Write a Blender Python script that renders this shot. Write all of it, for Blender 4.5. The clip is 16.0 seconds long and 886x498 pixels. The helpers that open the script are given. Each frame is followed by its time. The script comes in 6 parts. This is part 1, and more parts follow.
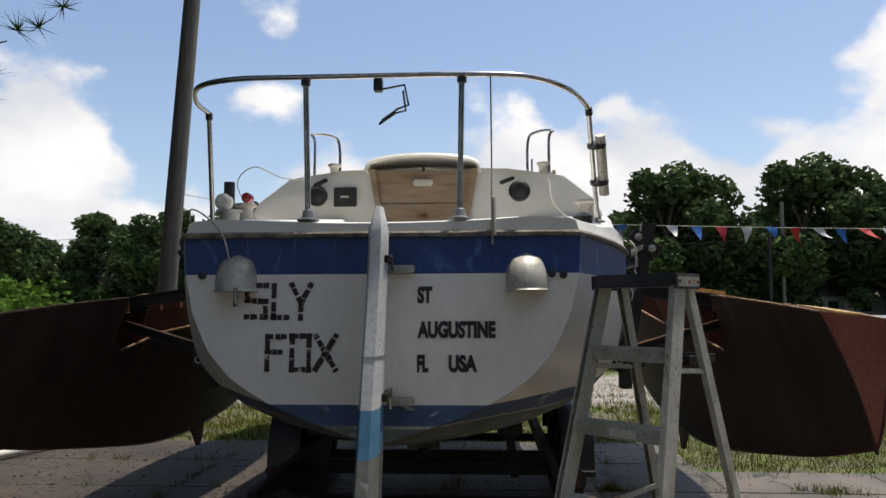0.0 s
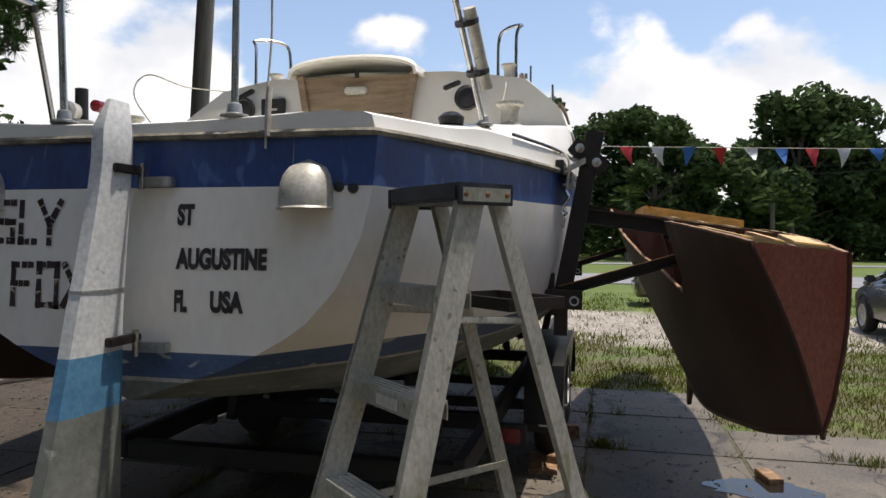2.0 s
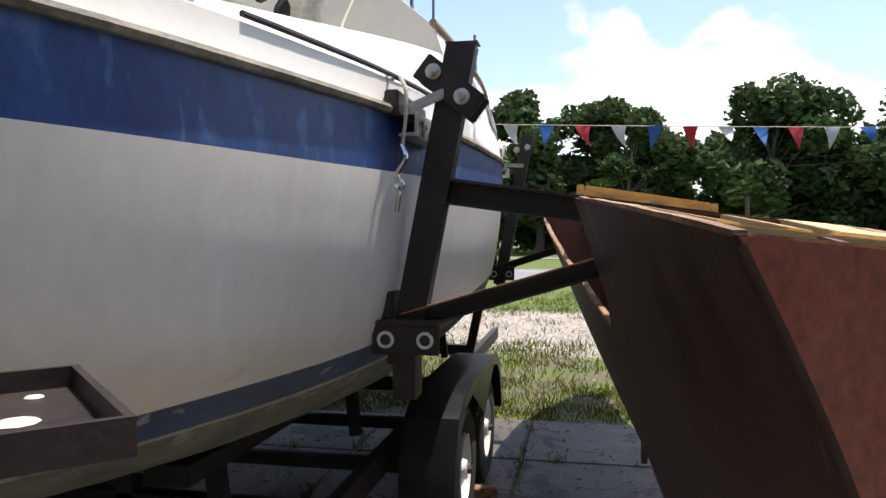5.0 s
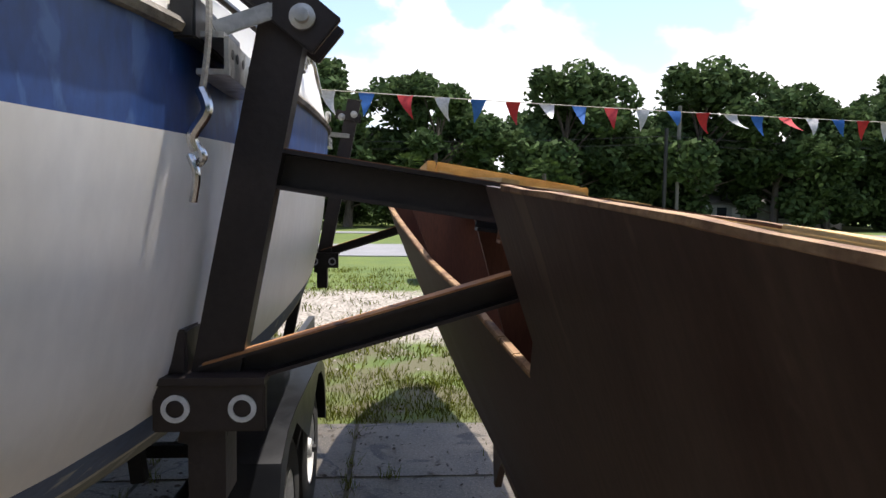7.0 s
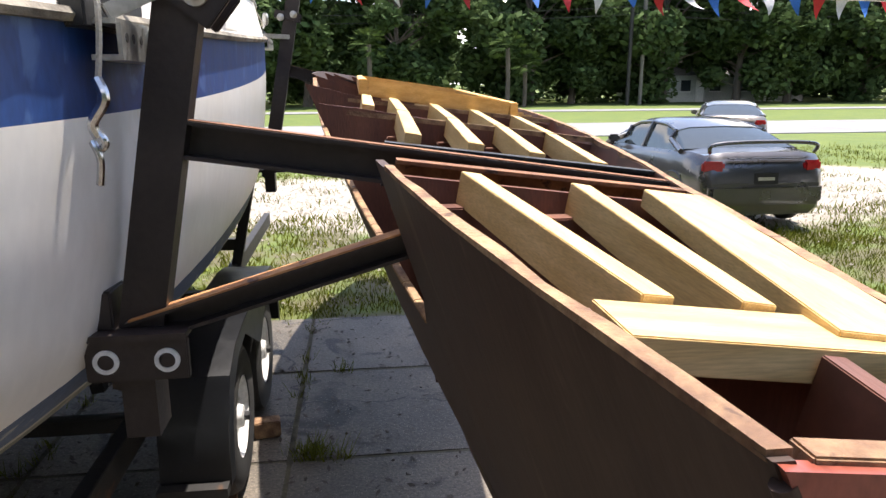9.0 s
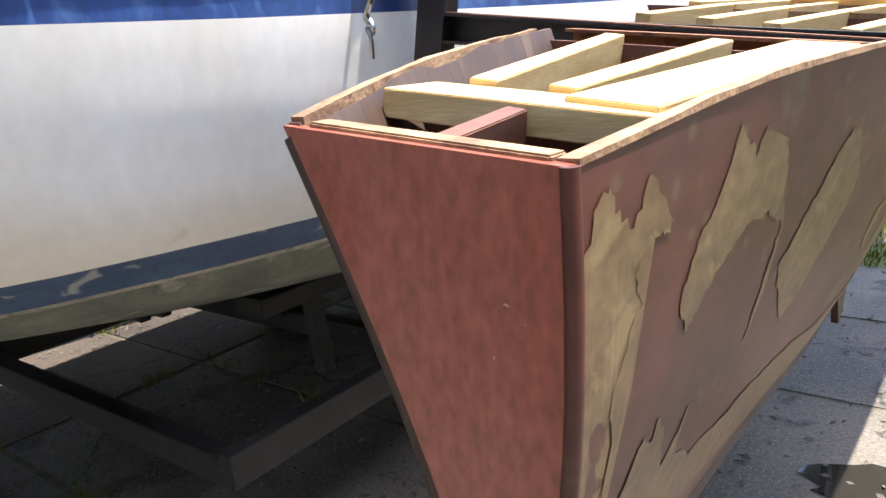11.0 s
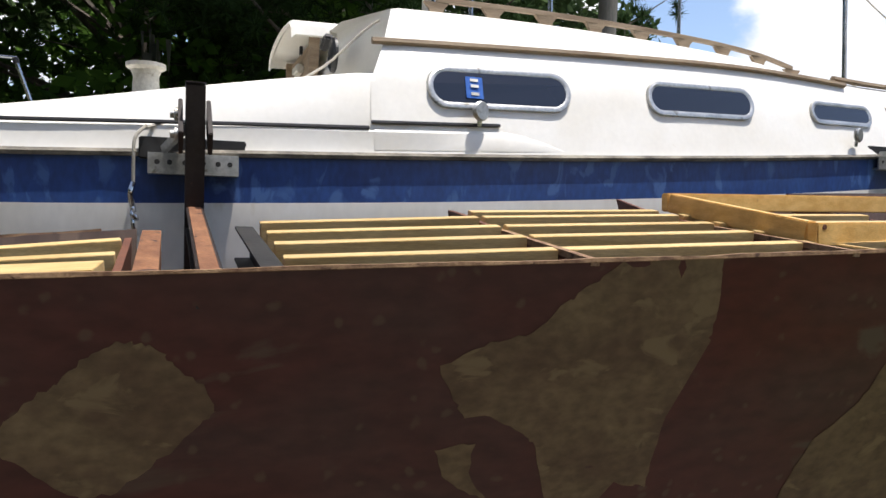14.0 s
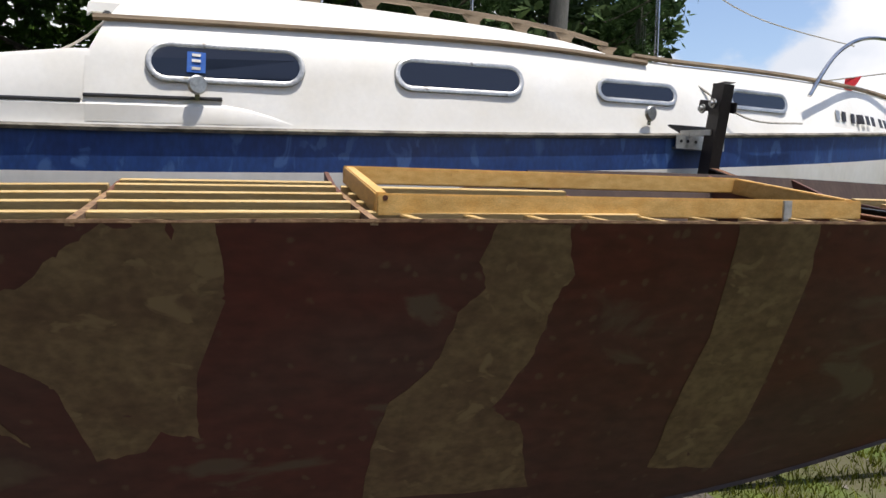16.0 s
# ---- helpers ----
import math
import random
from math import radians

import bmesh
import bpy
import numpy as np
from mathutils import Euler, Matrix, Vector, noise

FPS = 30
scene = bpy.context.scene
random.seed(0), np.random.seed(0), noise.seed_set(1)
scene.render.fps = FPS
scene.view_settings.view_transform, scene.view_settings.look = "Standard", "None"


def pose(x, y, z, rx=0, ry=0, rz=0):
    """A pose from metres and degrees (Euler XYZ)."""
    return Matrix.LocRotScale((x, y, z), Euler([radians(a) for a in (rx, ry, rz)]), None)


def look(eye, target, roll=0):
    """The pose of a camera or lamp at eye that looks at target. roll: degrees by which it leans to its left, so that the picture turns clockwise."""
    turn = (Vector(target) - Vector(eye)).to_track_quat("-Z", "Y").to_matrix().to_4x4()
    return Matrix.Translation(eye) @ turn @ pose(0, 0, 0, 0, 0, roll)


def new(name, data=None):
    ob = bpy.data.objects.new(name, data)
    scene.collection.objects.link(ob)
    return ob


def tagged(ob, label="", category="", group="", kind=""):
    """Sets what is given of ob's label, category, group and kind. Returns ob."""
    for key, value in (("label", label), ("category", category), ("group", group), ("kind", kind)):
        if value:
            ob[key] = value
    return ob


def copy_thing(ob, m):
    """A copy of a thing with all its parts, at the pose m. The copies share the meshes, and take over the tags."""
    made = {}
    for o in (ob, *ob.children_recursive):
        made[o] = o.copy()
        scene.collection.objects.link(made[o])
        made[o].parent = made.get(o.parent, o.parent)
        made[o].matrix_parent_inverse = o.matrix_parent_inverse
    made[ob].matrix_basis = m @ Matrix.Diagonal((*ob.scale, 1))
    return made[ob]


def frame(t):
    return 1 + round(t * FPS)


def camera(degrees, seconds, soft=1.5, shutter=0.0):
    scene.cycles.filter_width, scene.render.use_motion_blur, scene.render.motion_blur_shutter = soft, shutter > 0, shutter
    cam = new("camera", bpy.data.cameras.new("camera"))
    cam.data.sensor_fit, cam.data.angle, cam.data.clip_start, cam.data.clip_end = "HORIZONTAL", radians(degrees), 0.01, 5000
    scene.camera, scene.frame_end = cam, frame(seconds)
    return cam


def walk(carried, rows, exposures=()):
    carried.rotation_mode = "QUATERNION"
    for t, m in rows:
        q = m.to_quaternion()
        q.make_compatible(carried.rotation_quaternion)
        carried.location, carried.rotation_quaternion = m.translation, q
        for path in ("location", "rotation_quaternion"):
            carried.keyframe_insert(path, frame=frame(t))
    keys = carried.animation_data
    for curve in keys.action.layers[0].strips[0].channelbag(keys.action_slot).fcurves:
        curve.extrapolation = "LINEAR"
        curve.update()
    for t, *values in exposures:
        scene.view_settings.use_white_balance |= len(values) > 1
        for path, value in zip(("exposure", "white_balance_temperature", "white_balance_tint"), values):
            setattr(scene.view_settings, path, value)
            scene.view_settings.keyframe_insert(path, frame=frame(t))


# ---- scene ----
cam = camera(63.3, 16.0)
PATH = [
    (0, (0.471, -3.113, 1.660), (0.346, -1.000, 1.828), -0.2),
    (0.5, (0.797, -2.954, 1.662), (0.528, -0.851, 1.785), 0.1),
    (1, (1.062, -2.716, 1.646), (0.833, -0.605, 1.720), 1.5),
    (1.5, (1.349, -2.437, 1.613), (0.987, -0.343, 1.611), 0.9),
    (2, (1.625, -2.181, 1.630), (1.149, -0.111, 1.600), 0.3),
    (2.5, (1.767, -1.867, 1.658), (1.343, 0.213, 1.698), -0.0),
    (3, (1.917, -1.574, 1.653), (1.444, 0.497, 1.651), 2.8),
    (3.5, (1.955, -1.322, 1.642), (1.483, 0.748, 1.577), 0.7),
    (4, (1.924, -1.068, 1.636), (1.501, 1.013, 1.573), -0.5),
    (4.2, (1.928, -0.948, 1.628), (1.503, 1.131, 1.558), -0.3),
    (6.3, (1.838, 0.213, 1.622), (1.570, 2.195, 1.638), 0.1),
    (6.5, (1.792, 0.270, 1.629), (1.681, 2.268, 1.614), -0.6),
    (7, (1.728, 0.294, 1.684), (1.872, 2.286, 1.570), 0.6),
    (7.5, (1.739, 0.296, 1.793), (1.783, 2.250, 1.322), 2.5),
    (8, (1.768, 0.280, 1.887), (1.846, 2.225, 1.408), 1.3),
    (8.5, (1.786, 0.255, 1.916), (1.993, 2.215, 1.530), 0.4),
    (9, (1.856, 0.174, 1.865), (2.088, 2.109, 1.415), -0.3),
    (9.5, (2.050, 0.013, 1.785), (2.057, 1.960, 1.300), 1.5),
    (9.7, (2.142, -0.018, 1.772), (1.945, 1.902, 1.246), 0.2),
    (11.8, (3.086, 0.321, 1.644), (1.510, 1.684, 1.239), -3.0),
    (12, (3.204, 0.424, 1.660), (1.567, 1.730, 1.309), -2.2),
    (12.5, (3.504, 0.679, 1.676), (1.744, 1.799, 1.275), -0.3),
    (13, (3.695, 0.982, 1.692), (1.812, 1.921, 1.403), 0.7),
    (13.5, (3.875, 1.313, 1.727), (1.968, 2.243, 1.636), 1.8),
    (14, (4.105, 1.635, 1.755), (2.121, 2.392, 1.680), 1.1),
    (14.5, (4.215, 1.951, 1.742), (2.225, 2.692, 1.670), 2.1),
    (15, (4.346, 2.275, 1.725), (2.349, 2.994, 1.680), 1.7),
    (15.5, (4.546, 2.615, 1.738), (2.507, 3.194, 1.593), 0.9),
    (16, (4.657, 2.948, 1.758), (2.623, 3.549, 1.621), 2.2),
]
walk(cam, [(t, look(eye, target, roll)) for t, eye, target, roll in PATH],
     [(0, 0.1, 6700, 12), (2, 0.3, 6800, 13), (3, 0.6, 6900, 14), (4.2, 0.85, 6800, 14), (6.3, 0.8, 6600, 14), (7.0, 0.9, 6600, 14), (7.5, 1.35, 6800, 15), (8.5, 1.6, 6800, 15), (9.0, 1.45, 6800, 15), (9.5, 1.7, 6700, 15), (9.7, 1.7, 6800, 15), (11.8, 2.3, 6400, 13), (12.5, 2.25, 6400, 13), (13.0, 1.85, 6500, 14), (13.5, 0.95, 6500, 13), (14.0, 0.5, 6500, 13), (14.5, 0.35, 6500, 13), (16.0, 0.25, 6500, 13)])

# ---- world, sun, exposure ----
SUN = Vector((0.195, 0.14, 1.0)).normalized()
world = bpy.data.worlds.new("sky")
scene.world = world
world.use_nodes = True
wn, wl = world.node_tree.nodes, world.node_tree.links
wn.clear()


def wnode(kind, **values):
    n = wn.new(kind)
    for k, v in values.items():
        n.inputs[k].default_value = v
    return n


sky = wn.new("ShaderNodeTexSky")
sky.sky_type = "NISHITA"
sky.sun_disc = False
sky.sun_elevation = math.asin(SUN.z)
sky.sun_rotation = math.atan2(SUN.x, SUN.y)
sky.air_density, sky.dust_density, sky.ozone_density = 1.0, 1.4, 1.2
coord = wn.new("ShaderNodeTexCoord")
sep = wn.new("ShaderNodeSeparateXYZ")
wl.new(coord.outputs["Generated"], sep.inputs[0])
# clouds are flattened towards the horizon
stretch = wn.new("ShaderNodeMapping")
stretch.inputs["Scale"].default_value = (1.0, 1.0, 1.45)
stretch.inputs["Location"].default_value = (0.35, 0.1, 0.0)
wl.new(coord.outputs["Generated"], stretch.inputs[0])
big = wnode("ShaderNodeTexNoise", Scale=2.6, Detail=9.0, Roughness=0.52)
wl.new(stretch.outputs[0], big.inputs["Vector"])
puff = wn.new("ShaderNodeTexVoronoi")
puff.feature = "SMOOTH_F1"
puff.inputs["Scale"].default_value = 11.0
wl.new(stretch.outputs[0], puff.inputs["Vector"])
lift = wn.new("ShaderNodeMapRange")
lift.inputs["From Min"].default_value, lift.inputs["From Max"].default_value = 0.10, 0.42
lift.inputs["To Min"].default_value, lift.inputs["To Max"].default_value = 0.15, -0.11
wl.new(sep.outputs["Z"], lift.inputs[0])
add = wn.new("ShaderNodeMath")
add.operation = "ADD"
wl.new(big.outputs["Fac"], add.inputs[0])
wl.new(lift.outputs[0], add.inputs[1])
bite = wn.new("ShaderNodeMath")
bite.operation = "MULTIPLY_ADD"
bite.inputs[1].default_value = -0.16
wl.new(puff.outputs["Distance"], bite.inputs[0])
wl.new(add.outputs[0], bite.inputs[2])
mask = wn.new("ShaderNodeMapRange")
mask.inputs["From Min"].default_value, mask.inputs["From Max"].default_value = 0.435, 0.50
mask.interpolation_type = "SMOOTHSTEP"
wl.new(bite.outputs[0], mask.inputs[0])
shade = wnode("ShaderNodeTexNoise", Scale=5.0, Detail=6.0, Roughness=0.5)
wl.new(stretch.outputs[0], shade.inputs["Vector"])
tone = wn.new("ShaderNodeValToRGB")
tone.color_ramp.elements[0].position, tone.color_ramp.elements[0].color = 0.36, (4.4, 4.7, 5.1, 1)
tone.color_ramp.elements[1].position, tone.color_ramp.elements[1].color = 0.60, (6.5, 6.5, 6.5, 1)
wl.new(shade.outputs["Fac"], tone.inputs[0])
blend = wn.new("ShaderNodeMix")
blend.data_type = "RGBA"
wl.new(mask.outputs[0], blend.inputs["Factor"])
wl.new(sky.outputs[0], blend.inputs["A"])
wl.new(tone.outputs[0], blend.inputs["B"])
back = wnode("ShaderNodeBackground", Strength=0.15)
wl.new(blend.outputs["Result"], back.inputs[0])
wout = wn.new("ShaderNodeOutputWorld")
wl.new(back.outputs[0], wout.inputs[0])

lamp_data = bpy.data.lights.new("sun", "SUN")
lamp_data.energy, lamp_data.angle, lamp_data.color = 4.2, radians(0.6), (1.0, 0.96, 0.89)
sun_lamp = new("sun", lamp_data)
sun_lamp.matrix_world = look(SUN * 50, (0, 0, 0))


# ---- materials ----
def mat(name, a, b, rough=0.6, metal=0.0, scale=6.0, fine=60.0, bump=0.1, spots=None, spot_at=0.6, stretch_to=None, gloss=0.5, per_piece=0.0, coat=0.0, grain=0.2):
    """Two-scale surface: colours a and b by a broad noise, fine grain in colour and relief, spots of a third colour."""
    m = bpy.data.materials.new(name)
    m.use_nodes = True
    nt = m.node_tree
    n, l = nt.nodes, nt.links
    bs = n["Principled BSDF"]
    bs.inputs["Metallic"].default_value = metal
    bs.inputs["Specular IOR Level"].default_value = gloss
    bs.inputs["Coat Weight"].default_value = coat
    tc = n.new("ShaderNodeTexCoord")
    src = tc.outputs["Object"]
    if stretch_to:
        mp = n.new("ShaderNodeMapping")
        mp.inputs["Scale"].default_value = stretch_to
        l.new(src, mp.inputs[0])
        src = mp.outputs[0]
    n1 = n.new("ShaderNodeTexNoise")
    n1.inputs["Scale"].default_value, n1.inputs["Detail"].default_value = scale, 6
    n2 = n.new("ShaderNodeTexNoise")
    n2.inputs["Scale"].default_value, n2.inputs["Detail"].default_value = fine, 5
    l.new(src, n1.inputs["Vector"]), l.new(src, n2.inputs["Vector"])
    r = n.new("ShaderNodeValToRGB")
    r.color_ramp.elements[0].position, r.color_ramp.elements[0].color = 0.33, (*a, 1)
    r.color_ramp.elements[1].position, r.color_ramp.elements[1].color = 0.67, (*b, 1)
    l.new(n1.outputs["Fac"], r.inputs[0])
    mul = n.new("ShaderNodeMix")
    mul.data_type, mul.blend_type = "RGBA", "MULTIPLY"
    mul.inputs["Factor"].default_value = 1.0
    r2 = n.new("ShaderNodeValToRGB")
    r2.color_ramp.elements[0].position, r2.color_ramp.elements[0].color = 0.3, (1 - grain, 1 - grain, 1 - grain, 1)
    r2.color_ramp.elements[1].position, r2.color_ramp.elements[1].color = 0.7, (1 + grain / 2, 1 + grain / 2, 1 + grain / 2, 1)
    l.new(n2.outputs["Fac"], r2.inputs[0])
    l.new(r.outputs[0], mul.inputs["A"]), l.new(r2.outputs[0], mul.inputs["B"])
    col = mul.outputs["Result"]
    if spots:
        n3 = n.new("ShaderNodeTexNoise")
        n3.inputs["Scale"].default_value, n3.inputs["Detail"].default_value = scale * 1.7, 8
        n3.inputs["Distortion"].default_value = 0.6
        off = n.new("ShaderNodeVectorMath")
        off.operation = "ADD"
        off.inputs[1].default_value = (7.3, 2.1, 4.4)
        l.new(src, off.inputs[0]), l.new(off.outputs[0], n3.inputs["Vector"])
        r3 = n.new("ShaderNodeValToRGB")
        r3.color_ramp.elements[0].position, r3.color_ramp.elements[1].position = spot_at, spot_at + 0.06
        l.new(n3.outputs["Fac"], r3.inputs[0])
        sm = n.new("ShaderNodeMix")
        sm.data_type = "RGBA"
        sm.inputs["B"].default_value = (*spots, 1)
        l.new(r3.outputs[0], sm.inputs["Factor"]), l.new(col, sm.inputs["A"])
        col = sm.outputs["Result"]
    if per_piece:
        oi = n.new("ShaderNodeObjectInfo")
        mr = n.new("ShaderNodeMapRange")
        mr.inputs["To Min"].default_value, mr.inputs["To Max"].default_value = 1 - per_piece, 1 + per_piece
        l.new(oi.outputs["Random"], mr.inputs[0])
        pm = n.new("ShaderNodeVectorMath")
        pm.operation = "SCALE"
        l.new(col, pm.inputs[0]), l.new(mr.outputs[0], pm.inputs["Scale"])
        col = pm.outputs[0]
    l.new(col, bs.inputs["Base Color"])
    rr = n.new("ShaderNodeMapRange")
    rr.inputs["To Min"].default_value, rr.inputs["To Max"].default_value = max(0.02, rough - 0.12), min(1, rough + 0.12)
    l.new(n1.outputs["Fac"], rr.inputs[0]), l.new(rr.outputs[0], bs.inputs["Roughness"])
    if bump:
        bp = n.new("ShaderNodeBump")
        bp.inputs["Strength"].default_value, bp.inputs["Distance"].default_value = bump, 0.01
        l.new(n2.outputs["Fac"], bp.inputs["Height"]), l.new(bp.outputs[0], bs.inputs["Normal"])
    return m


def dabs(m, scale, colour, share, size, strength):
    """Soft dabs of filler rubbed into the surface."""
    nt = m.node_tree
    n, l = nt.nodes, nt.links
    bs = n["Principled BSDF"]
    tc = n.new("ShaderNodeTexCoord")
    nz = n.new("ShaderNodeTexNoise")
    nz.inputs["Scale"].default_value, nz.inputs["Detail"].default_value = 14, 4
    l.new(tc.outputs["Object"], nz.inputs["Vector"])
    warp = n.new("ShaderNodeMix")
    warp.data_type, warp.blend_type = "RGBA", "ADD"
    warp.inputs["Factor"].default_value = 0.05
    l.new(tc.outputs["Object"], warp.inputs["A"]), l.new(nz.outputs["Color"], warp.inputs["B"])
    vo = n.new("ShaderNodeTexVoronoi")
    vo.inputs["Scale"].default_value = scale
    vo.inputs["Randomness"].default_value = 0.75
    l.new(warp.outputs["Result"], vo.inputs["Vector"])
    fall = n.new("ShaderNodeMapRange")
    fall.interpolation_type = "SMOOTHSTEP"
    fall.inputs["From Min"].default_value, fall.inputs["From Max"].default_value = size * 0.35, size
    fall.inputs["To Min"].default_value, fall.inputs["To Max"].default_value = strength, 0.0
    l.new(vo.outputs["Distance"], fall.inputs[0])
    pick = n.new("ShaderNodeSeparateColor")
    l.new(vo.outputs["Color"], pick.inputs[0])
    some = n.new("ShaderNodeMath")
    some.operation = "LESS_THAN"
    some.inputs[1].default_value = share
    l.new(pick.outputs[0], some.inputs[0])
    both = n.new("ShaderNodeMath")
    both.operation = "MULTIPLY"
    l.new(fall.outputs[0], both.inputs[0]), l.new(some.outputs[0], both.inputs[1])
    mx = n.new("ShaderNodeMix")
    mx.data_type = "RGBA"
    mx.inputs["B"].default_value = (*colour, 1)
    l.new(both.outputs[0], mx.inputs["Factor"]), l.new(bs.inputs["Base Color"].links[0].from_socket, mx.inputs["A"])
    l.new(mx.outputs["Result"], bs.inputs["Base Color"])


def glass(name, tint, rough=0.03):
    m = bpy.data.materials.new(name)
    m.use_nodes = True
    b = m.node_tree.nodes["Principled BSDF"]
    b.inputs["Base Color"].default_value = (*tint, 1)
    b.inputs["Roughness"].default_value = rough
    b.inputs["Specular IOR Level"].default_value = 0.6
    return m


def leafy(name, a, b):
    m = mat(name, a, b, rough=0.75, scale=0.35, fine=3.0, bump=0, gloss=0.05)
    nt = m.node_tree
    g = nt.nodes.new("ShaderNodeNewGeometry")
    mr = nt.nodes.new("ShaderNodeMapRange")
    mr.inputs["To Min"].default_value, mr.inputs["To Max"].default_value = 0.55, 1.45
    nt.links.new(g.outputs["Random Per Island"], mr.inputs[0])
    sc = nt.nodes.new("ShaderNodeVectorMath")
    sc.operation = "SCALE"
    bs = nt.nodes["Principled BSDF"]
    nt.links.new(bs.inputs["Base Color"].links[0].from_socket, sc.inputs[0])
    nt.links.new(mr.outputs[0], sc.inputs["Scale"])
    nt.links.new(sc.outputs[0], bs.inputs["Base Color"])
    tr = nt.nodes.new("ShaderNodeBsdfTranslucent")
    nt.links.new(sc.outputs[0], tr.inputs[0])
    mx = nt.nodes.new("ShaderNodeMixShader")
    mx.inputs[0].default_value = 0.25
    nt.links.new(bs.outputs[0], mx.inputs[1]), nt.links.new(tr.outputs[0], mx.inputs[2])
    nt.links.new(mx.outputs[0], nt.nodes["Material Output"].inputs[0])
    return m


GELCOAT = mat("aged_gelcoat", (0.78, 0.74, 0.65), (0.86, 0.84, 0.78), 0.36, scale=2.2, fine=30, bump=0.02, spots=(0.62, 0.54, 0.38), spot_at=0.66, stretch_to=(1, 1, 0.5), grain=0.05)
DECKPAINT = mat("deck_gelcoat", (0.76, 0.735, 0.66), (0.83, 0.82, 0.77), 0.4, scale=3, fine=40, bump=0.03, spots=(0.58, 0.52, 0.40), spot_at=0.71, grain=0.03)
BLUE = mat("chalky_blue_paint", (0.013, 0.042, 0.165), (0.022, 0.070, 0.235), 0.42, scale=5, fine=40, bump=0.03, spots=(0.055, 0.120, 0.30), spot_at=0.58, stretch_to=(1.3, 1.3, 0.6))
BOOT = mat("worn_boot_stripe", (0.04, 0.075, 0.16), (0.07, 0.12, 0.22), 0.6, scale=5, fine=50, bump=0.06, spots=(0.32, 0.34, 0.34), spot_at=0.6, stretch_to=(1, 1, 2))
BOTTOM = mat("antifouling", (0.11, 0.125, 0.11), (0.22, 0.23, 0.20), 0.8, scale=4, fine=40, bump=0.15, spots=(0.30, 0.31, 0.28), spot_at=0.62)
WATERLINE = mat("stained_waterline", (0.30, 0.29, 0.25), (0.48, 0.46, 0.40), 0.6, scale=6, fine=50, bump=0.1, spots=(0.16, 0.17, 0.15), spot_at=0.56)
RUBBER = mat("perished_rail", (0.09, 0.08, 0.065), (0.33, 0.30, 0.24), 0.8, scale=14, fine=90, bump=0.4, stretch_to=(1, 0.6, 1))
STEEL = mat("polished_tube", (0.45, 0.45, 0.45), (0.6, 0.6, 0.6), 0.22, 1.0, scale=8, fine=80, bump=0.03, spots=(0.20, 0.16, 0.11), spot_at=0.68)
TEAK = mat("weathered_teak", (0.22, 0.15, 0.09), (0.36, 0.27, 0.18), 0.65, scale=4, fine=50, bump=0.15, stretch_to=(1, 1, 7))
TEAKY = mat("weathered_teak_strip", (0.20, 0.14, 0.085), (0.34, 0.26, 0.17), 0.7, scale=5, fine=60, bump=0.2, stretch_to=(6, 0.6, 6))
BLACK = mat("black_plastic", (0.012, 0.012, 0.013), (0.03, 0.03, 0.03), 0.45, scale=10, fine=90, bump=0.05)
LETTER = mat("worn_lettering", (0.012, 0.010, 0.012), (0.03, 0.026, 0.03), 0.5, scale=12, fine=90, bump=0.02)
OLDLETTER = mat("flaking_lettering", (0.03, 0.012, 0.014), (0.05, 0.03, 0.03), 0.6, scale=18, fine=90, bump=0.05, spots=(0.50, 0.45, 0.38), spot_at=0.60)
ALLOY = mat("dull_aluminium", (0.42, 0.42, 0.40), (0.58, 0.58, 0.56), 0.42, 0.85, scale=9, fine=70, bump=0.08, spots=(0.22, 0.21, 0.18), spot_at=0.64)
LADDER = mat("mouldy_ladder_aluminium", (0.34, 0.34, 0.27), (0.52, 0.51, 0.45), 0.55, 0.15, scale=5, fine=60, bump=0.09, spots=(0.25, 0.255, 0.165), spot_at=0.62, stretch_to=(1.4, 1.4, 0.8), grain=0.25)
dabs(LADDER, 34, (0.13, 0.125, 0.075), 0.22, 0.30, 0.7)
CAPMETAL = mat("dull_blue_grey_metal", (0.035, 0.038, 0.050), (0.075, 0.080, 0.100), 0.38, 0.4, scale=9, fine=80, bump=0.1, spots=(0.22, 0.20, 0.18), spot_at=0.70)
CLAM = mat("stained_cast_alloy", (0.42, 0.40, 0.34), (0.60, 0.58, 0.51), 0.5, 0.25, scale=14, fine=80, bump=0.1, spots=(0.24, 0.22, 0.18), spot_at=0.66)
RUDDER = mat("scuffed_rudder_paint", (0.58, 0.60, 0.60), (0.72, 0.73, 0.71), 0.5, scale=6, fine=60, bump=0.08, spots=(0.25, 0.25, 0.24), spot_at=0.66)
RUDBLUE = mat("rudder_blue", (0.05, 0.17, 0.30), (0.10, 0.28, 0.44), 0.6, scale=8, fine=60, bump=0.1, spots=(0.45, 0.5, 0.52), spot_at=0.66)
BEAM = mat("painted_steel_beam", (0.016, 0.012, 0.012), (0.035, 0.026, 0.024), 0.45, 0.2, scale=6, fine=60, bump=0.12, spots=(0.10, 0.045, 0.025), spot_at=0.68)
ORANGE = mat("orange_rust", (0.26, 0.10, 0.035), (0.46, 0.22, 0.08), 0.75, 0.0, scale=9, fine=70, bump=0.2, spots=(0.08, 0.035, 0.020), spot_at=0.62)
RUST = mat("rusty_steel", (0.16, 0.065, 0.03), (0.28, 0.13, 0.06), 0.8, 0.1, scale=12, fine=90, bump=0.2, spots=(0.05, 0.025, 0.018), spot_at=0.6)
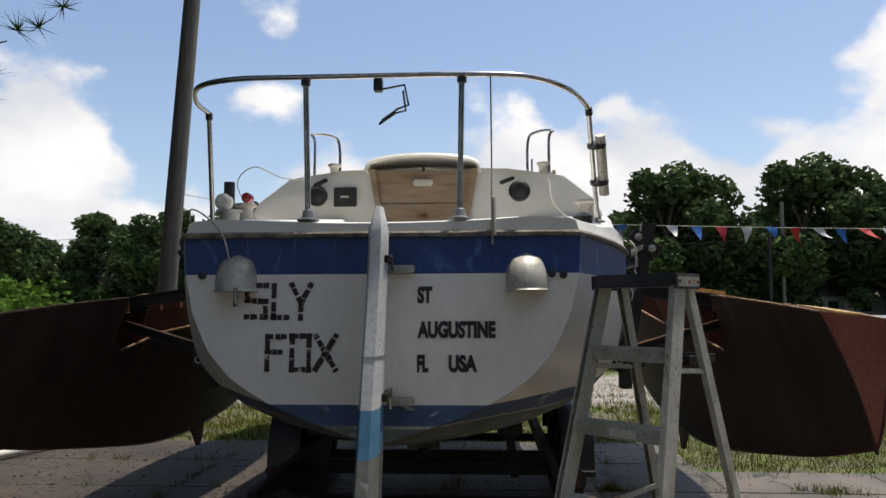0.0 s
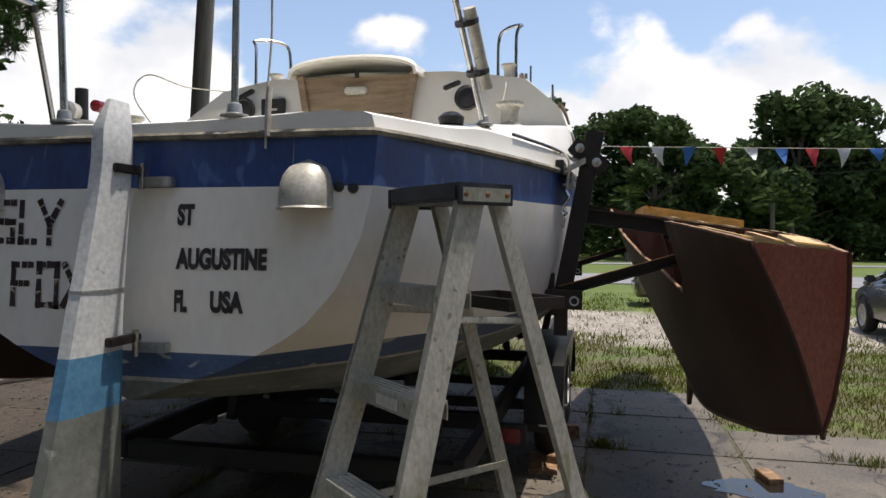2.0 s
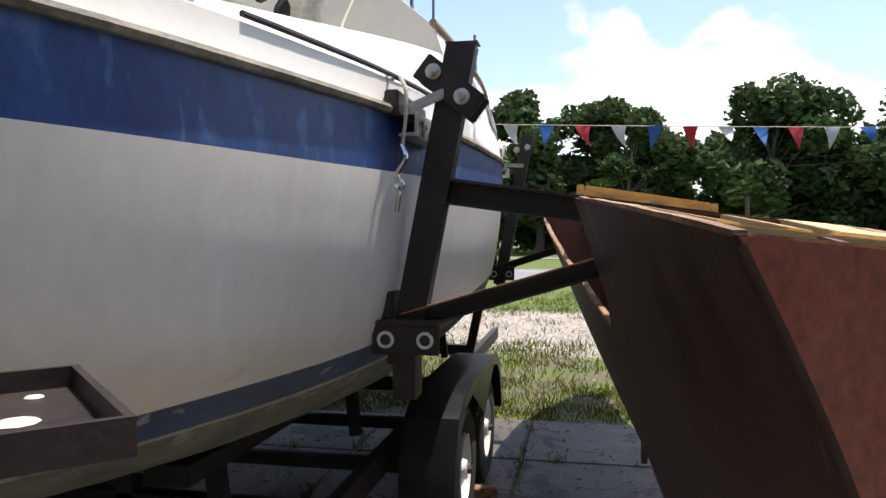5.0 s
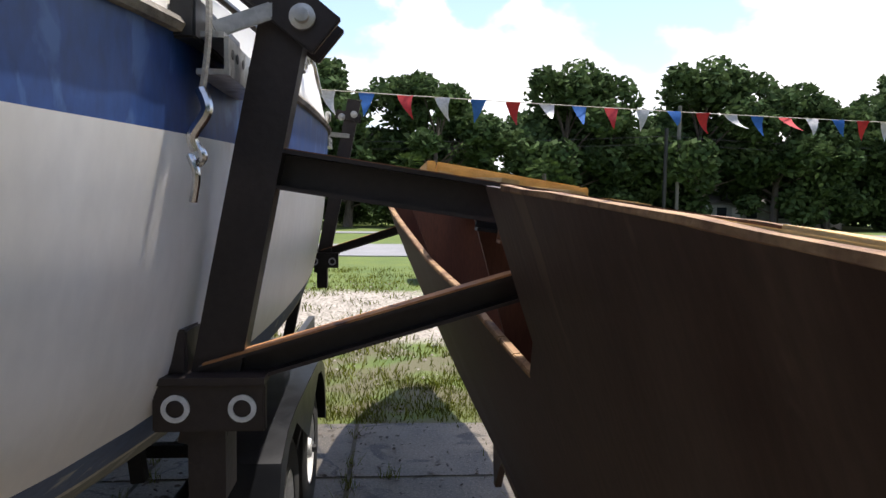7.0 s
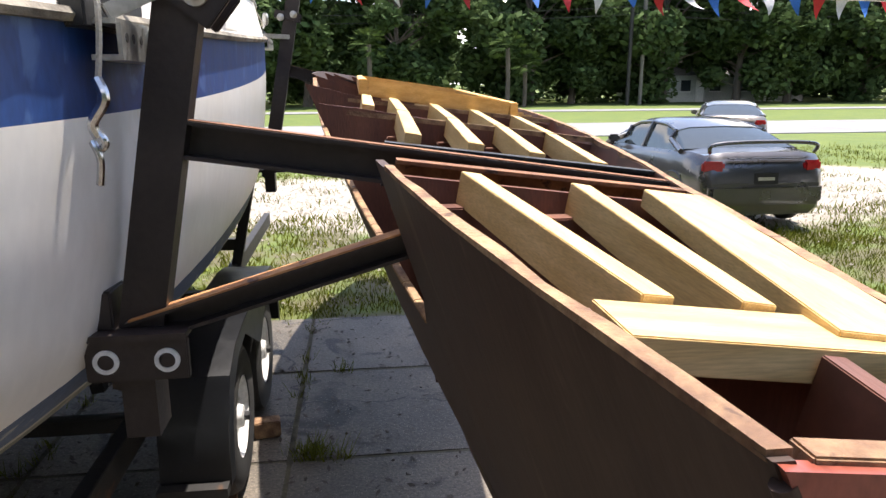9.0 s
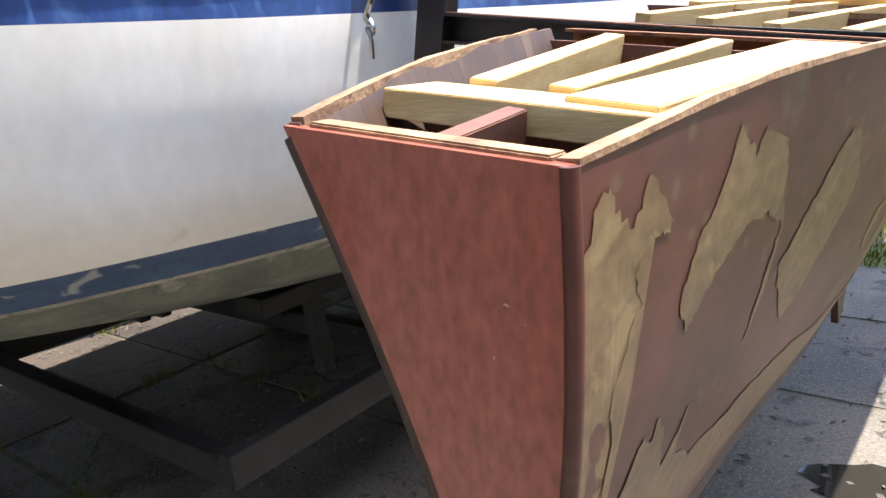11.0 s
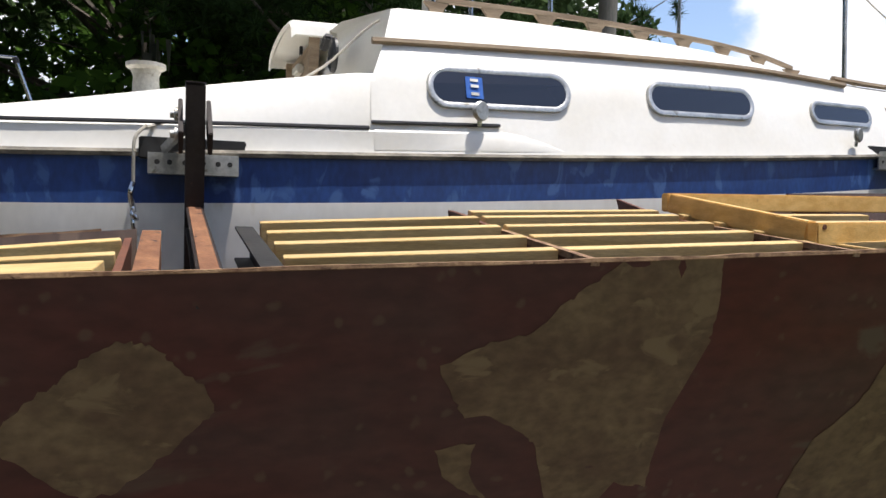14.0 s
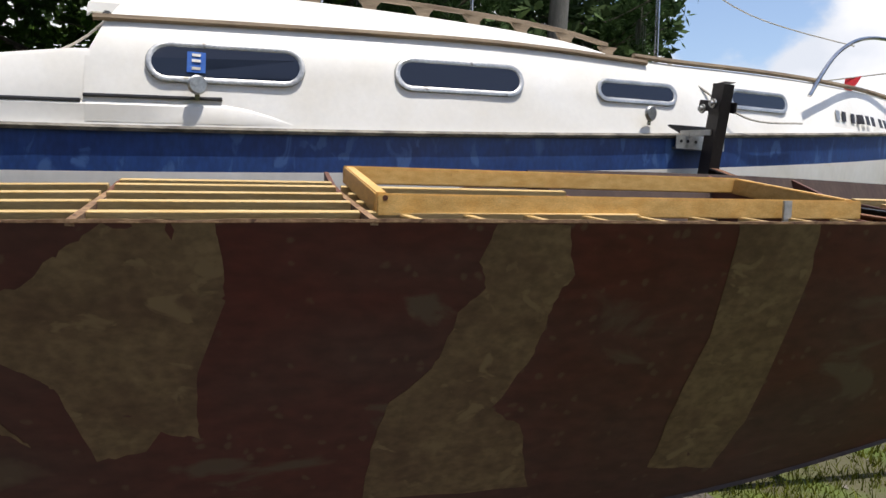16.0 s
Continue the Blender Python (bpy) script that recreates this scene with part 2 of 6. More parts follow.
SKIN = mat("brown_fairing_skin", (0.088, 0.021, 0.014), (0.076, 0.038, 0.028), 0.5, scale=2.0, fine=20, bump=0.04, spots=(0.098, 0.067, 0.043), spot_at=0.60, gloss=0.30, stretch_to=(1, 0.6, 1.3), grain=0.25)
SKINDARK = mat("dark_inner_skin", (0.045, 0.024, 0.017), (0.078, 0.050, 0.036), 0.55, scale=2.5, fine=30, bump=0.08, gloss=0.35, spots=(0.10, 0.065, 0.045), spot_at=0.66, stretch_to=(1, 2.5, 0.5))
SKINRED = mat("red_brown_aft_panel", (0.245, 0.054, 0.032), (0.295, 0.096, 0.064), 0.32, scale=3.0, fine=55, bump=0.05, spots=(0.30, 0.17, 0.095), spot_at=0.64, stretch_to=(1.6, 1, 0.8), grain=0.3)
PATCH = mat("glass_cloth_patch", (0.128, 0.080, 0.042), (0.192, 0.132, 0.066), 0.5, scale=5, fine=24, bump=0.08, spots=(0.20, 0.140, 0.070), spot_at=0.60, grain=0.3, gloss=0.25, stretch_to=(1, 1, 1.6))
dabs(PATCH, 11, (0.092, 0.052, 0.030), 0.35, 0.42, 0.4)
dabs(SKIN, 17, (0.120, 0.084, 0.050), 0.5, 0.30, 0.55)
dabs(SKINRED, 5, (0.24, 0.16, 0.085), 0.3, 0.30, 0.5)
dabs(SKINRED, 60, (0.45, 0.34, 0.24), 0.10, 0.16, 0.8)
PLYEDGE = mat("plywood_edge", (0.15, 0.075, 0.038), (0.38, 0.24, 0.125), 0.75, scale=20, fine=120, bump=0.3, spots=(0.09, 0.045, 0.025), spot_at=0.62)
PLY = mat("stained_plywood", (0.10, 0.035, 0.022), (0.17, 0.065, 0.035), 0.6, scale=3, fine=40, bump=0.1, stretch_to=(5, 1, 1))
PINE = mat("new_pine", (0.50, 0.335, 0.125), (0.64, 0.47, 0.22), 0.55, scale=5, fine=50, bump=0.06, stretch_to=(9, 0.7, 9), per_piece=0.08, spots=(0.38, 0.21, 0.08), spot_at=0.70)
PINEX = mat("new_pine_across", (0.50, 0.335, 0.125), (0.64, 0.47, 0.22), 0.55, scale=5, fine=50, bump=0.06, stretch_to=(0.7, 9, 9), per_piece=0.08)
FRAMEWOOD = mat("oiled_frame_pine", (0.60, 0.34, 0.085), (0.74, 0.47, 0.155), 0.5, scale=5, fine=50, bump=0.06, stretch_to=(4, 4, 9), per_piece=0.06, spots=(0.42, 0.20, 0.06), spot_at=0.70)
TYRE = mat("tyre_rubber", (0.018, 0.018, 0.018), (0.035, 0.034, 0.032), 0.8, scale=9, fine=70, bump=0.1)
RIM = mat("white_wheel", (0.62, 0.62, 0.60), (0.74, 0.74, 0.72), 0.4, scale=8, fine=60, bump=0.03, spots=(0.3, 0.22, 0.15), spot_at=0.7)
FENDER = mat("black_fender", (0.005, 0.0055, 0.007), (0.010, 0.011, 0.013), 0.35, 0.0, scale=6, fine=60, bump=0.04, spots=(0.03, 0.028, 0.025), spot_at=0.72)
GALV = mat("galvanised_frame", (0.010, 0.010, 0.010), (0.026, 0.025, 0.023), 0.6, 0.1, scale=7, fine=60, bump=0.1, spots=(0.07, 0.035, 0.018), spot_at=0.66)
CONCRETE = mat("weathered_concrete", (0.062, 0.053, 0.041), (0.155, 0.131, 0.101), 0.62, scale=1.4, fine=60, bump=0.3, spots=(0.032, 0.028, 0.022), spot_at=0.57, per_piece=0.18, grain=0.45)


def cracks(m):
    """Fine wandering cracks, dark and shallow."""
    nt = m.node_tree
    n, l = nt.nodes, nt.links
    bs = n["Principled BSDF"]
    tc = n.new("ShaderNodeTexCoord")
    nz = n.new("ShaderNodeTexNoise")
    nz.inputs["Scale"].default_value, nz.inputs["Detail"].default_value = 2.5, 6
    l.new(tc.outputs["Object"], nz.inputs["Vector"])
    mx = n.new("ShaderNodeMix")
    mx.data_type, mx.blend_type = "RGBA", "ADD"
    mx.inputs["Factor"].default_value = 0.5
    l.new(tc.outputs["Object"], mx.inputs["A"]), l.new(nz.outputs["Color"], mx.inputs["B"])
    vo = n.new("ShaderNodeTexVoronoi")
    vo.feature = "DISTANCE_TO_EDGE"
    vo.inputs["Scale"].default_value = 0.62
    l.new(mx.outputs["Result"], vo.inputs["Vector"])
    mr = n.new("ShaderNodeMapRange")
    mr.inputs["From Min"].default_value, mr.inputs["From Max"].default_value = 0.002, 0.008
    mr.inputs["To Min"].default_value, mr.inputs["To Max"].default_value = 0.22, 1.0
    l.new(vo.outputs["Distance"], mr.inputs[0])
    sc = n.new("ShaderNodeVectorMath")
    sc.operation = "SCALE"
    l.new(bs.inputs["Base Color"].links[0].from_socket, sc.inputs[0]), l.new(mr.outputs[0], sc.inputs["Scale"])
    l.new(sc.outputs[0], bs.inputs["Base Color"])


cracks(CONCRETE)


def aggregate(m):
    """Pale shell and stone chips worn bare in the surface."""
    nt = m.node_tree
    n, l = nt.nodes, nt.links
    bs = n["Principled BSDF"]
    tc = n.new("ShaderNodeTexCoord")
    vo = n.new("ShaderNodeTexVoronoi")
    vo.inputs["Scale"].default_value = 85
    l.new(tc.outputs["Object"], vo.inputs["Vector"])
    size = n.new("ShaderNodeMapRange")
    size.inputs["From Min"].default_value, size.inputs["From Max"].default_value = 0.22, 0.34
    size.inputs["To Min"].default_value, size.inputs["To Max"].default_value = 1.0, 0.0
    l.new(vo.outputs["Distance"], size.inputs[0])
    pick = n.new("ShaderNodeSeparateColor")
    l.new(vo.outputs["Color"], pick.inputs[0])
    some = n.new("ShaderNodeMath")
    some.operation = "GREATER_THAN"
    some.inputs[1].default_value = 0.62
    l.new(pick.outputs[0], some.inputs[0])
    both = n.new("ShaderNodeMath")
    both.operation = "MULTIPLY"
    l.new(size.outputs[0], both.inputs[0]), l.new(some.outputs[0], both.inputs[1])
    mx = n.new("ShaderNodeMix")
    mx.data_type = "RGBA"
    mx.inputs["B"].default_value = (0.21, 0.18, 0.14, 1)
    l.new(both.outputs[0], mx.inputs["Factor"]), l.new(bs.inputs["Base Color"].links[0].from_socket, mx.inputs["A"])
    l.new(mx.outputs["Result"], bs.inputs["Base Color"])


aggregate(CONCRETE)
# port slabs: leaf stains, with the tree shade darkened into the colour too
STAINED_SHADED = mat("leaf_stained_shaded_concrete", (0.030, 0.022, 0.015), (0.070, 0.051, 0.035), 0.75, scale=1.1, fine=45, bump=0.4, spots=(0.110, 0.082, 0.056), spot_at=0.66, per_piece=0.2, grain=0.5)
cracks(STAINED_SHADED)
JOINT = mat("joint_dirt", (0.05, 0.045, 0.03), (0.11, 0.10, 0.06), 0.95, scale=8, fine=60, bump=0.4)
ASPHALT = mat("grey_asphalt", (0.17, 0.17, 0.175), (0.23, 0.23, 0.235), 0.85, scale=0.5, fine=20, bump=0.2)
GRASSBLADE = leafy("grass_blades", (0.078, 0.096, 0.010), (0.150, 0.160, 0.026))
GRAVEL = mat("broken_shell", (0.22, 0.20, 0.16), (0.42, 0.385, 0.33), 0.85, scale=5, fine=60, bump=0.1)
OAK = leafy("oak_leaves", (0.040, 0.070, 0.027), (0.082, 0.124, 0.046))
OAKLIGHT = leafy("hedge_leaves", (0.05, 0.11, 0.016), (0.09, 0.17, 0.03))
PINENEEDLE = leafy("pine_needles", (0.022, 0.045, 0.014), (0.04, 0.075, 0.024))
PALMLEAF = leafy("palm_leaves", (0.035, 0.062, 0.016), (0.06, 0.092, 0.025))
MOSS = leafy("grey_moss", (0.07, 0.075, 0.06), (0.11, 0.115, 0.09))
BARK = mat("bark", (0.06, 0.05, 0.04), (0.12, 0.10, 0.08), 0.9, scale=3, fine=20, bump=0.5, stretch_to=(4, 4, 0.7))
POLEWOOD = mat("grey_pole_wood", (0.11, 0.105, 0.09), (0.18, 0.17, 0.145), 0.85, scale=5, fine=40, bump=0.3, stretch_to=(5, 5, 0.4))
CARPAINT = mat("dark_metallic_grey", (0.085, 0.083, 0.090), (0.10, 0.098, 0.104), 0.3, 0.6, scale=3, fine=200, bump=0, coat=0.8)
CARTAN = mat("bronze_car_paint", (0.16, 0.14, 0.125), (0.18, 0.16, 0.14), 0.3, 0.6, scale=3, fine=200, bump=0, coat=0.8)
CARGLASS = glass("tinted_glass", (0.03, 0.04, 0.045))
TAILLIGHT = mat("tail_light", (0.17, 0.008, 0.010), (0.24, 0.014, 0.014), 0.15, scale=30, fine=100, bump=0, gloss=0.7)
CARRED = mat("car_tail_light", (0.36, 0.012, 0.016), (0.46, 0.020, 0.022), 0.15, scale=30, fine=100, bump=0, gloss=0.7)
WINDOWGLASS = glass("dark_window", (0.012, 0.016, 0.028), 0.08)
FLAG = {c: mat("flag_" + c, tuple(0.85 * v for v in k), k, 0.5, scale=6, fine=40, bump=0.05) for c, k in
        (("red", (0.62, 0.03, 0.035)), ("white", (0.75, 0.75, 0.75)), ("blue", (0.03, 0.17, 0.55)))}
ROPE = mat("pale_rope", (0.40, 0.37, 0.30), (0.55, 0.52, 0.45), 0.8, scale=40, fine=200, bump=0.4)
WHITEPVC = mat("white_pvc", (0.62, 0.60, 0.52), (0.72, 0.70, 0.63), 0.4, scale=5, fine=60, bump=0.03)
HOUSEWALL = mat("house_siding", (0.36, 0.38, 0.36), (0.45, 0.47, 0.44), 0.8, scale=1, fine=8, bump=0.1)
SHINGLE = mat("grey_shingles", (0.10, 0.10, 0.095), (0.17, 0.165, 0.155), 0.9, scale=2, fine=12, bump=0.2)
BLUETAG = mat("blue_sticker", (0.02, 0.10, 0.42), (0.03, 0.14, 0.5), 0.4, scale=20, fine=60, bump=0)


# ---- builders ----
def thing(name, label, category, at=(0, 0, 0), group="", kind="", turn=0.0):
    ob = new(name)
    ob.matrix_basis = pose(*at, 0, 0, turn)
    return tagged(ob, label, category, group, kind)


def part(name, bm, material, parent, label="", smooth=False):
    me = bpy.data.meshes.new(name)
    bmesh.ops.recalc_face_normals(bm, faces=bm.faces)
    bm.to_mesh(me)
    bm.free()
    me.materials.append(material)
    if smooth:
        me.polygons.foreach_set("use_smooth", [True] * len(me.polygons))
        me.set_sharp_from_angle(angle=radians(38))
    ob = new(name, me)
    ob.parent = parent
    return tagged(ob, label)


def solo(name, bm, material, label, category, group="", kind="", smooth=False):
    ob = part(name, bm, material, None, "", smooth)
    return tagged(ob, label, category, group, kind)


def box(bm, lo, hi, m=None, bevel=0.0):
    c = [(a + b) / 2 for a, b in zip(lo, hi)]
    s = [max(abs(b - a), 1e-4) for a, b in zip(lo, hi)]
    g = bmesh.ops.create_cube(bm, size=1.0, matrix=(m or Matrix()) @ Matrix.Translation(c) @ Matrix.Diagonal((*s, 1)))
    if bevel:
        es = list({e for v in g["verts"] for e in v.link_edges})
        bmesh.ops.bevel(bm, geom=es, offset=bevel, segments=2, affect="EDGES")
    return bm


def B(lo, hi, m=None, bevel=0.0):
    return box(bmesh.new(), lo, hi, m, bevel)


def bar(bm, p, q, w, h, up=(0, 0, 1), bevel=0.003):
    """A bar of section w (sideways) x h (along up) from p to q."""
    p, q = Vector(p), Vector(q)
    y = (q - p).normalized()
    x = y.cross(Vector(up)).normalized()
    z = x.cross(y)
    m = Matrix((x, y, z)).transposed().to_4x4()
    m.translation = p
    return box(bm, (-w / 2, 0, -h / 2), (w / 2, (q - p).length, h / 2), m, bevel)


def channel(bm, p, q, w, h, t=0.008, up=(0, 0, 1)):
    """A U-shaped steel section: a web and two flanges; the open side looks along up x way."""
    p, q = Vector(p), Vector(q)
    y = (q - p).normalized()
    x = y.cross(Vector(up)).normalized()
    z = x.cross(y)
    m = Matrix((x, y, z)).transposed().to_4x4()
    m.translation = p
    L = (q - p).length
    prof = [(-w / 2, -h / 2), (w / 2, -h / 2), (w / 2, -h / 2 + t), (-w / 2 + t, -h / 2 + t), (-w / 2 + t, h / 2 - t), (w / 2, h / 2 - t), (w / 2, h / 2), (-w / 2, h / 2)]
    a = [bm.verts.new(m @ Vector((x, 0, z))) for x, z in prof]
    b = [bm.verts.new(m @ Vector((x, L, z))) for x, z in prof]
    bm.faces.new(a), bm.faces.new(b[::-1])
    for i in range(8):
        j = (i + 1) % 8
        bm.faces.new((a[i], b[i], b[j], a[j]))
    return bm


def tube(bm, pts, r, n=10, caps=True, taper=None):
    pts = [Vector(p) for p in pts]
    rings, side = [], None
    for i, p in enumerate(pts):
        d = (pts[min(i + 1, len(pts) - 1)] - pts[max(i - 1, 0)]).normalized()
        if side is None:
            side = d.orthogonal().normalized()
        side = (side - d * side.dot(d)).normalized()
        other = d.cross(side)
        rad = r * (taper[i] if taper else 1)
        rings.append([bm.verts.new(p + (side * math.cos(a) + other * math.sin(a)) * rad) for a in (k * math.tau / n for k in range(n))])
    for a, b in zip(rings, rings[1:]):
        for k in range(n):
            bm.faces.new((a[k], a[(k + 1) % n], b[(k + 1) % n], b[k]))
    if caps:
        bm.faces.new(rings[0][::-1]), bm.faces.new(rings[-1])
    return bm


def curve(pts, steps=6):
    """A smooth line through the points."""
    pts = [Vector(p) for p in pts]
    out = []
    for i in range(len(pts) - 1):
        a, b, c, d = pts[max(i - 1, 0)], pts[i], pts[i + 1], pts[min(i + 2, len(pts) - 1)]
        for k in range(steps):
            t = k / steps
            out.append(0.5 * ((2 * b) + (c - a) * t + (2 * a - 5 * b + 4 * c - d) * t * t + (3 * b - a - 3 * c + d) * t ** 3))
    return out + [pts[-1]]


def spin(bm, profile, at=(0, 0, 0), n=24, m=None, caps=True):
    """A turned body from (radius, height) pairs round z."""
    base = (m or Matrix()) @ Matrix.Translation(at) if m is None else m
    rings = [[bm.verts.new(base @ Vector((r * math.cos(a), r * math.sin(a), h))) for a in (k * math.tau / n for k in range(n))] for r, h in profile]
    for a, b in zip(rings, rings[1:]):
        for k in range(n):
            bm.faces.new((a[k], a[(k + 1) % n], b[(k + 1) % n], b[k]))
    if caps:
        bm.faces.new(rings[0][::-1]), bm.faces.new(rings[-1])
    return bm


def loft(bm, rows, close=False):
    vs = [[bm.verts.new(p) for p in row] for row in rows]
    for a, b in zip(vs, vs[1:]):
        for k in range(len(a) - 1 + close):
            j = (k + 1) % len(a)
            try:
                bm.faces.new((a[k], a[j], b[j], b[k]))
            except ValueError:
                pass
    return vs


def thick(bm, t):
    """Gives an open sheet a thickness."""
    bmesh.ops.recalc_face_normals(bm, faces=bm.faces)
    bmesh.ops.solidify(bm, geom=bm.faces[:], thickness=t)
    return bm


def prism(bm, outline, way):
    """A plate from an outline, thickened by the vector way."""
    a = [bm.verts.new(p) for p in outline]
    b = [bm.verts.new(Vector(p) + Vector(way)) for p in outline]
    bm.faces.new(a), bm.faces.new(b[::-1])
    for i in range(len(a)):
        j = (i + 1) % len(a)
        bm.faces.new((a[i], b[i], b[j], a[j]))
    return bm


def lerp(table, v):
    """Smooth interpolation in a table of (key, value)."""
    if v <= table[0][0]:
        return table[0][1]
    for (a, x), (b, y) in zip(table, table[1:]):
        if v <= b:
            return x + (y - x) * (v - a) / (b - a)
    return table[-1][1]


def soft(table, v):
    xs, ys = [k for k, _ in table], [y for _, y in table]
    i = max(0, min(len(xs) - 2, sum(x <= v for x in xs) - 1))
    t = min(1, max(0, (v - xs[i]) / (xs[i + 1] - xs[i])))

    def slope(k):
        if k == 0 or k == len(xs) - 1:
            a, b = (0, 1) if k == 0 else (k - 1, k)
        else:
            a, b = k - 1, k + 1
        return (ys[b] - ys[a]) / (xs[b] - xs[a])
    h = xs[i + 1] - xs[i]
    return ((1 + 2 * t) * (1 - t) ** 2 * ys[i] + t * (1 - t) ** 2 * h * slope(i) + t * t * (3 - 2 * t) * ys[i + 1] + t * t * (t - 1) * h * slope(i + 1))


# ---- ground, pavement, road ----
def ground_material():
    m = mat("grass_ground", (0.060, 0.098, 0.010), (0.105, 0.140, 0.020), 0.9, scale=0.9, fine=25, bump=0.5)
    nt = m.node_tree
    n, l = nt.nodes, nt.links
    bs = n["Principled BSDF"]
    tc = n.new("ShaderNodeTexCoord")
    s = n.new("ShaderNodeSeparateXYZ")
    l.new(tc.outputs["Object"], s.inputs[0])
    nz = n.new("ShaderNodeTexNoise")
    nz.inputs["Scale"].default_value, nz.inputs["Detail"].default_value = 0.45, 8
    l.new(tc.outputs["Object"], nz.inputs["Vector"])
    # shell gravel lies in a worn band across the yard
    d = n.new("ShaderNodeMath")
    d.operation = "SUBTRACT"
    d.inputs[1].default_value = 12.2
    l.new(s.outputs["Y"], d.inputs[0])
    ab = n.new("ShaderNodeMath")
    ab.operation = "ABSOLUTE"
    l.new(d.outputs[0], ab.inputs[0])
    band = n.new("ShaderNodeMapRange")
    band.inputs["From Min"].default_value, band.inputs["From Max"].default_value = 1.2, 4.4
    band.inputs["To Min"].default_value, band.inputs["To Max"].default_value = 0.52, -0.30
    l.new(ab.outputs[0], band.inputs[0])
    ad = n.new("ShaderNodeMath")
    ad.operation = "ADD"
    l.new(band.outputs[0], ad.inputs[0]), l.new(nz.outputs["Fac"], ad.inputs[1])
    rm = n.new("ShaderNodeMapRange")
    rm.inputs["From Min"].default_value, rm.inputs["From Max"].default_value = 0.55, 0.75
    l.new(ad.outputs[0], rm.inputs[0])
    st = n.new("ShaderNodeTexVoronoi")
    st.inputs["Scale"].default_value = 22
    l.new(tc.outputs["Object"], st.inputs["Vector"])
    cr = n.new("ShaderNodeValToRGB")
    cr.color_ramp.elements[0].color, cr.color_ramp.elements[1].color = (0.16, 0.142, 0.112, 1), (0.42, 0.38, 0.325, 1)
    l.new(st.outputs["Color"], cr.inputs[0])
    mx = n.new("ShaderNodeMix")
    mx.data_type = "RGBA"
    l.new(rm.outputs[0], mx.inputs["Factor"])
    # bare sandy earth shows between the tufts of the near yard
    yard = n.new("ShaderNodeMapRange")
    yard.inputs["From Min"].default_value, yard.inputs["From Max"].default_value = 13.0, 17.0
    yard.inputs["To Min"].default_value, yard.inputs["To Max"].default_value = 0.16, -0.5
    l.new(s.outputs["Y"], yard.inputs[0])
    nb = n.new("ShaderNodeTexNoise")
    nb.inputs["Scale"].default_value, nb.inputs["Detail"].default_value = 1.6, 9
    l.new(tc.outputs["Object"], nb.inputs["Vector"])
    bare = n.new("ShaderNodeMath")
    bare.operation = "ADD"
    l.new(yard.outputs[0], bare.inputs[0]), l.new(nb.outputs["Fac"], bare.inputs[1])
    bm2 = n.new("ShaderNodeMapRange")
    bm2.inputs["From Min"].default_value, bm2.inputs["From Max"].default_value = 0.54, 0.70
    l.new(bare.outputs[0], bm2.inputs[0])
    earth = n.new("ShaderNodeMix")
    earth.data_type = "RGBA"
    earth.inputs["B"].default_value = (0.088, 0.082, 0.038, 1)
    l.new(bm2.outputs[0], earth.inputs["Factor"]), l.new(bs.inputs["Base Color"].links[0].from_socket, earth.inputs["A"])
    l.new(earth.outputs["Result"], mx.inputs["A"]), l.new(cr.outputs[0], mx.inputs["B"])
    l.new(mx.outputs["Result"], bs.inputs["Base Color"])
    return m


bm = bmesh.new()
loft(bm, [[Vector((x, y, -0.02)) for x in (-900, -60, -20, -8, 0, 8, 20, 60, 900)] for y in (-900, -60, -20, 0, 6, 12, 20, 30, 45, 70, 900)])
solo("ground", bm, ground_material(), "green grass with a band of pale shell gravel", "ground", kind="structure")
solo("road", B((-300, 25.2, -0.1), (300, 33.2, 0.015)), ASPHALT, "grey two-lane asphalt road beyond the yard", "road", kind="structure")
solo("far_drive", B((-300, 47, -0.1), (300, 50, 0.02)), ASPHALT, "pale grey side road along the tree line", "road", kind="structure")
pavement = tagged(new("pavement", None), "old cracked concrete slabs with weeds in the joints", "pavement", kind="structure")
base = B((-9, -9.0, -0.06), (2.62, 5.86, -0.008))
box(base, (2.62, -9.0, -0.06), (7.5, 4.38, -0.008))
part("joint_bed", base, JOINT, pavement)
random.seed(11)
xs = [-9, -7.2, -5.6, -4.0, -2.4, -1.0, 0.2, 1.47, 2.62, 4.2, 5.8, 7.5]
ys = [-9, -7.6, -6.2, -4.8, -3.4, -2.2, -1.05, 0.1, 1.25, 2.4, 3.56, 4.72, 5.86]
for i in range(len(xs) - 1):
    for j in range(len(ys) - 1):
        y1 = min(ys[j + 1], 4.38) if xs[i] >= 2.6 else ys[j + 1]
        if y1 <= ys[j]:
            continue
        g = 0.008 + random.random() * 0.006
        tilt = pose(0, 0, random.uniform(-0.006, 0.0))
        part("slab", B((xs[i] + g, ys[j] + g, -0.05), (xs[i + 1] - g, y1 - g, 0.0), tilt, 0.006), STAINED_SHADED if xs[i] < -1.1 else CONCRETE, pavement)

pud = random.Random(6)
bm = bmesh.new()
ring = [(2.62 + (0.34 + pud.uniform(-0.06, 0.06)) * math.cos(a), 2.85 + (0.20 + pud.uniform(-0.04, 0.04)) * math.sin(a), 0.004) for a in (k * math.tau / 22 for k in range(22))]
bm.faces.new([bm.verts.new(p) for p in ring])
solo("puddle", bm, glass("rain_water", (0.02, 0.018, 0.014), 0.04), "shallow rain puddle on the concrete", "puddle")

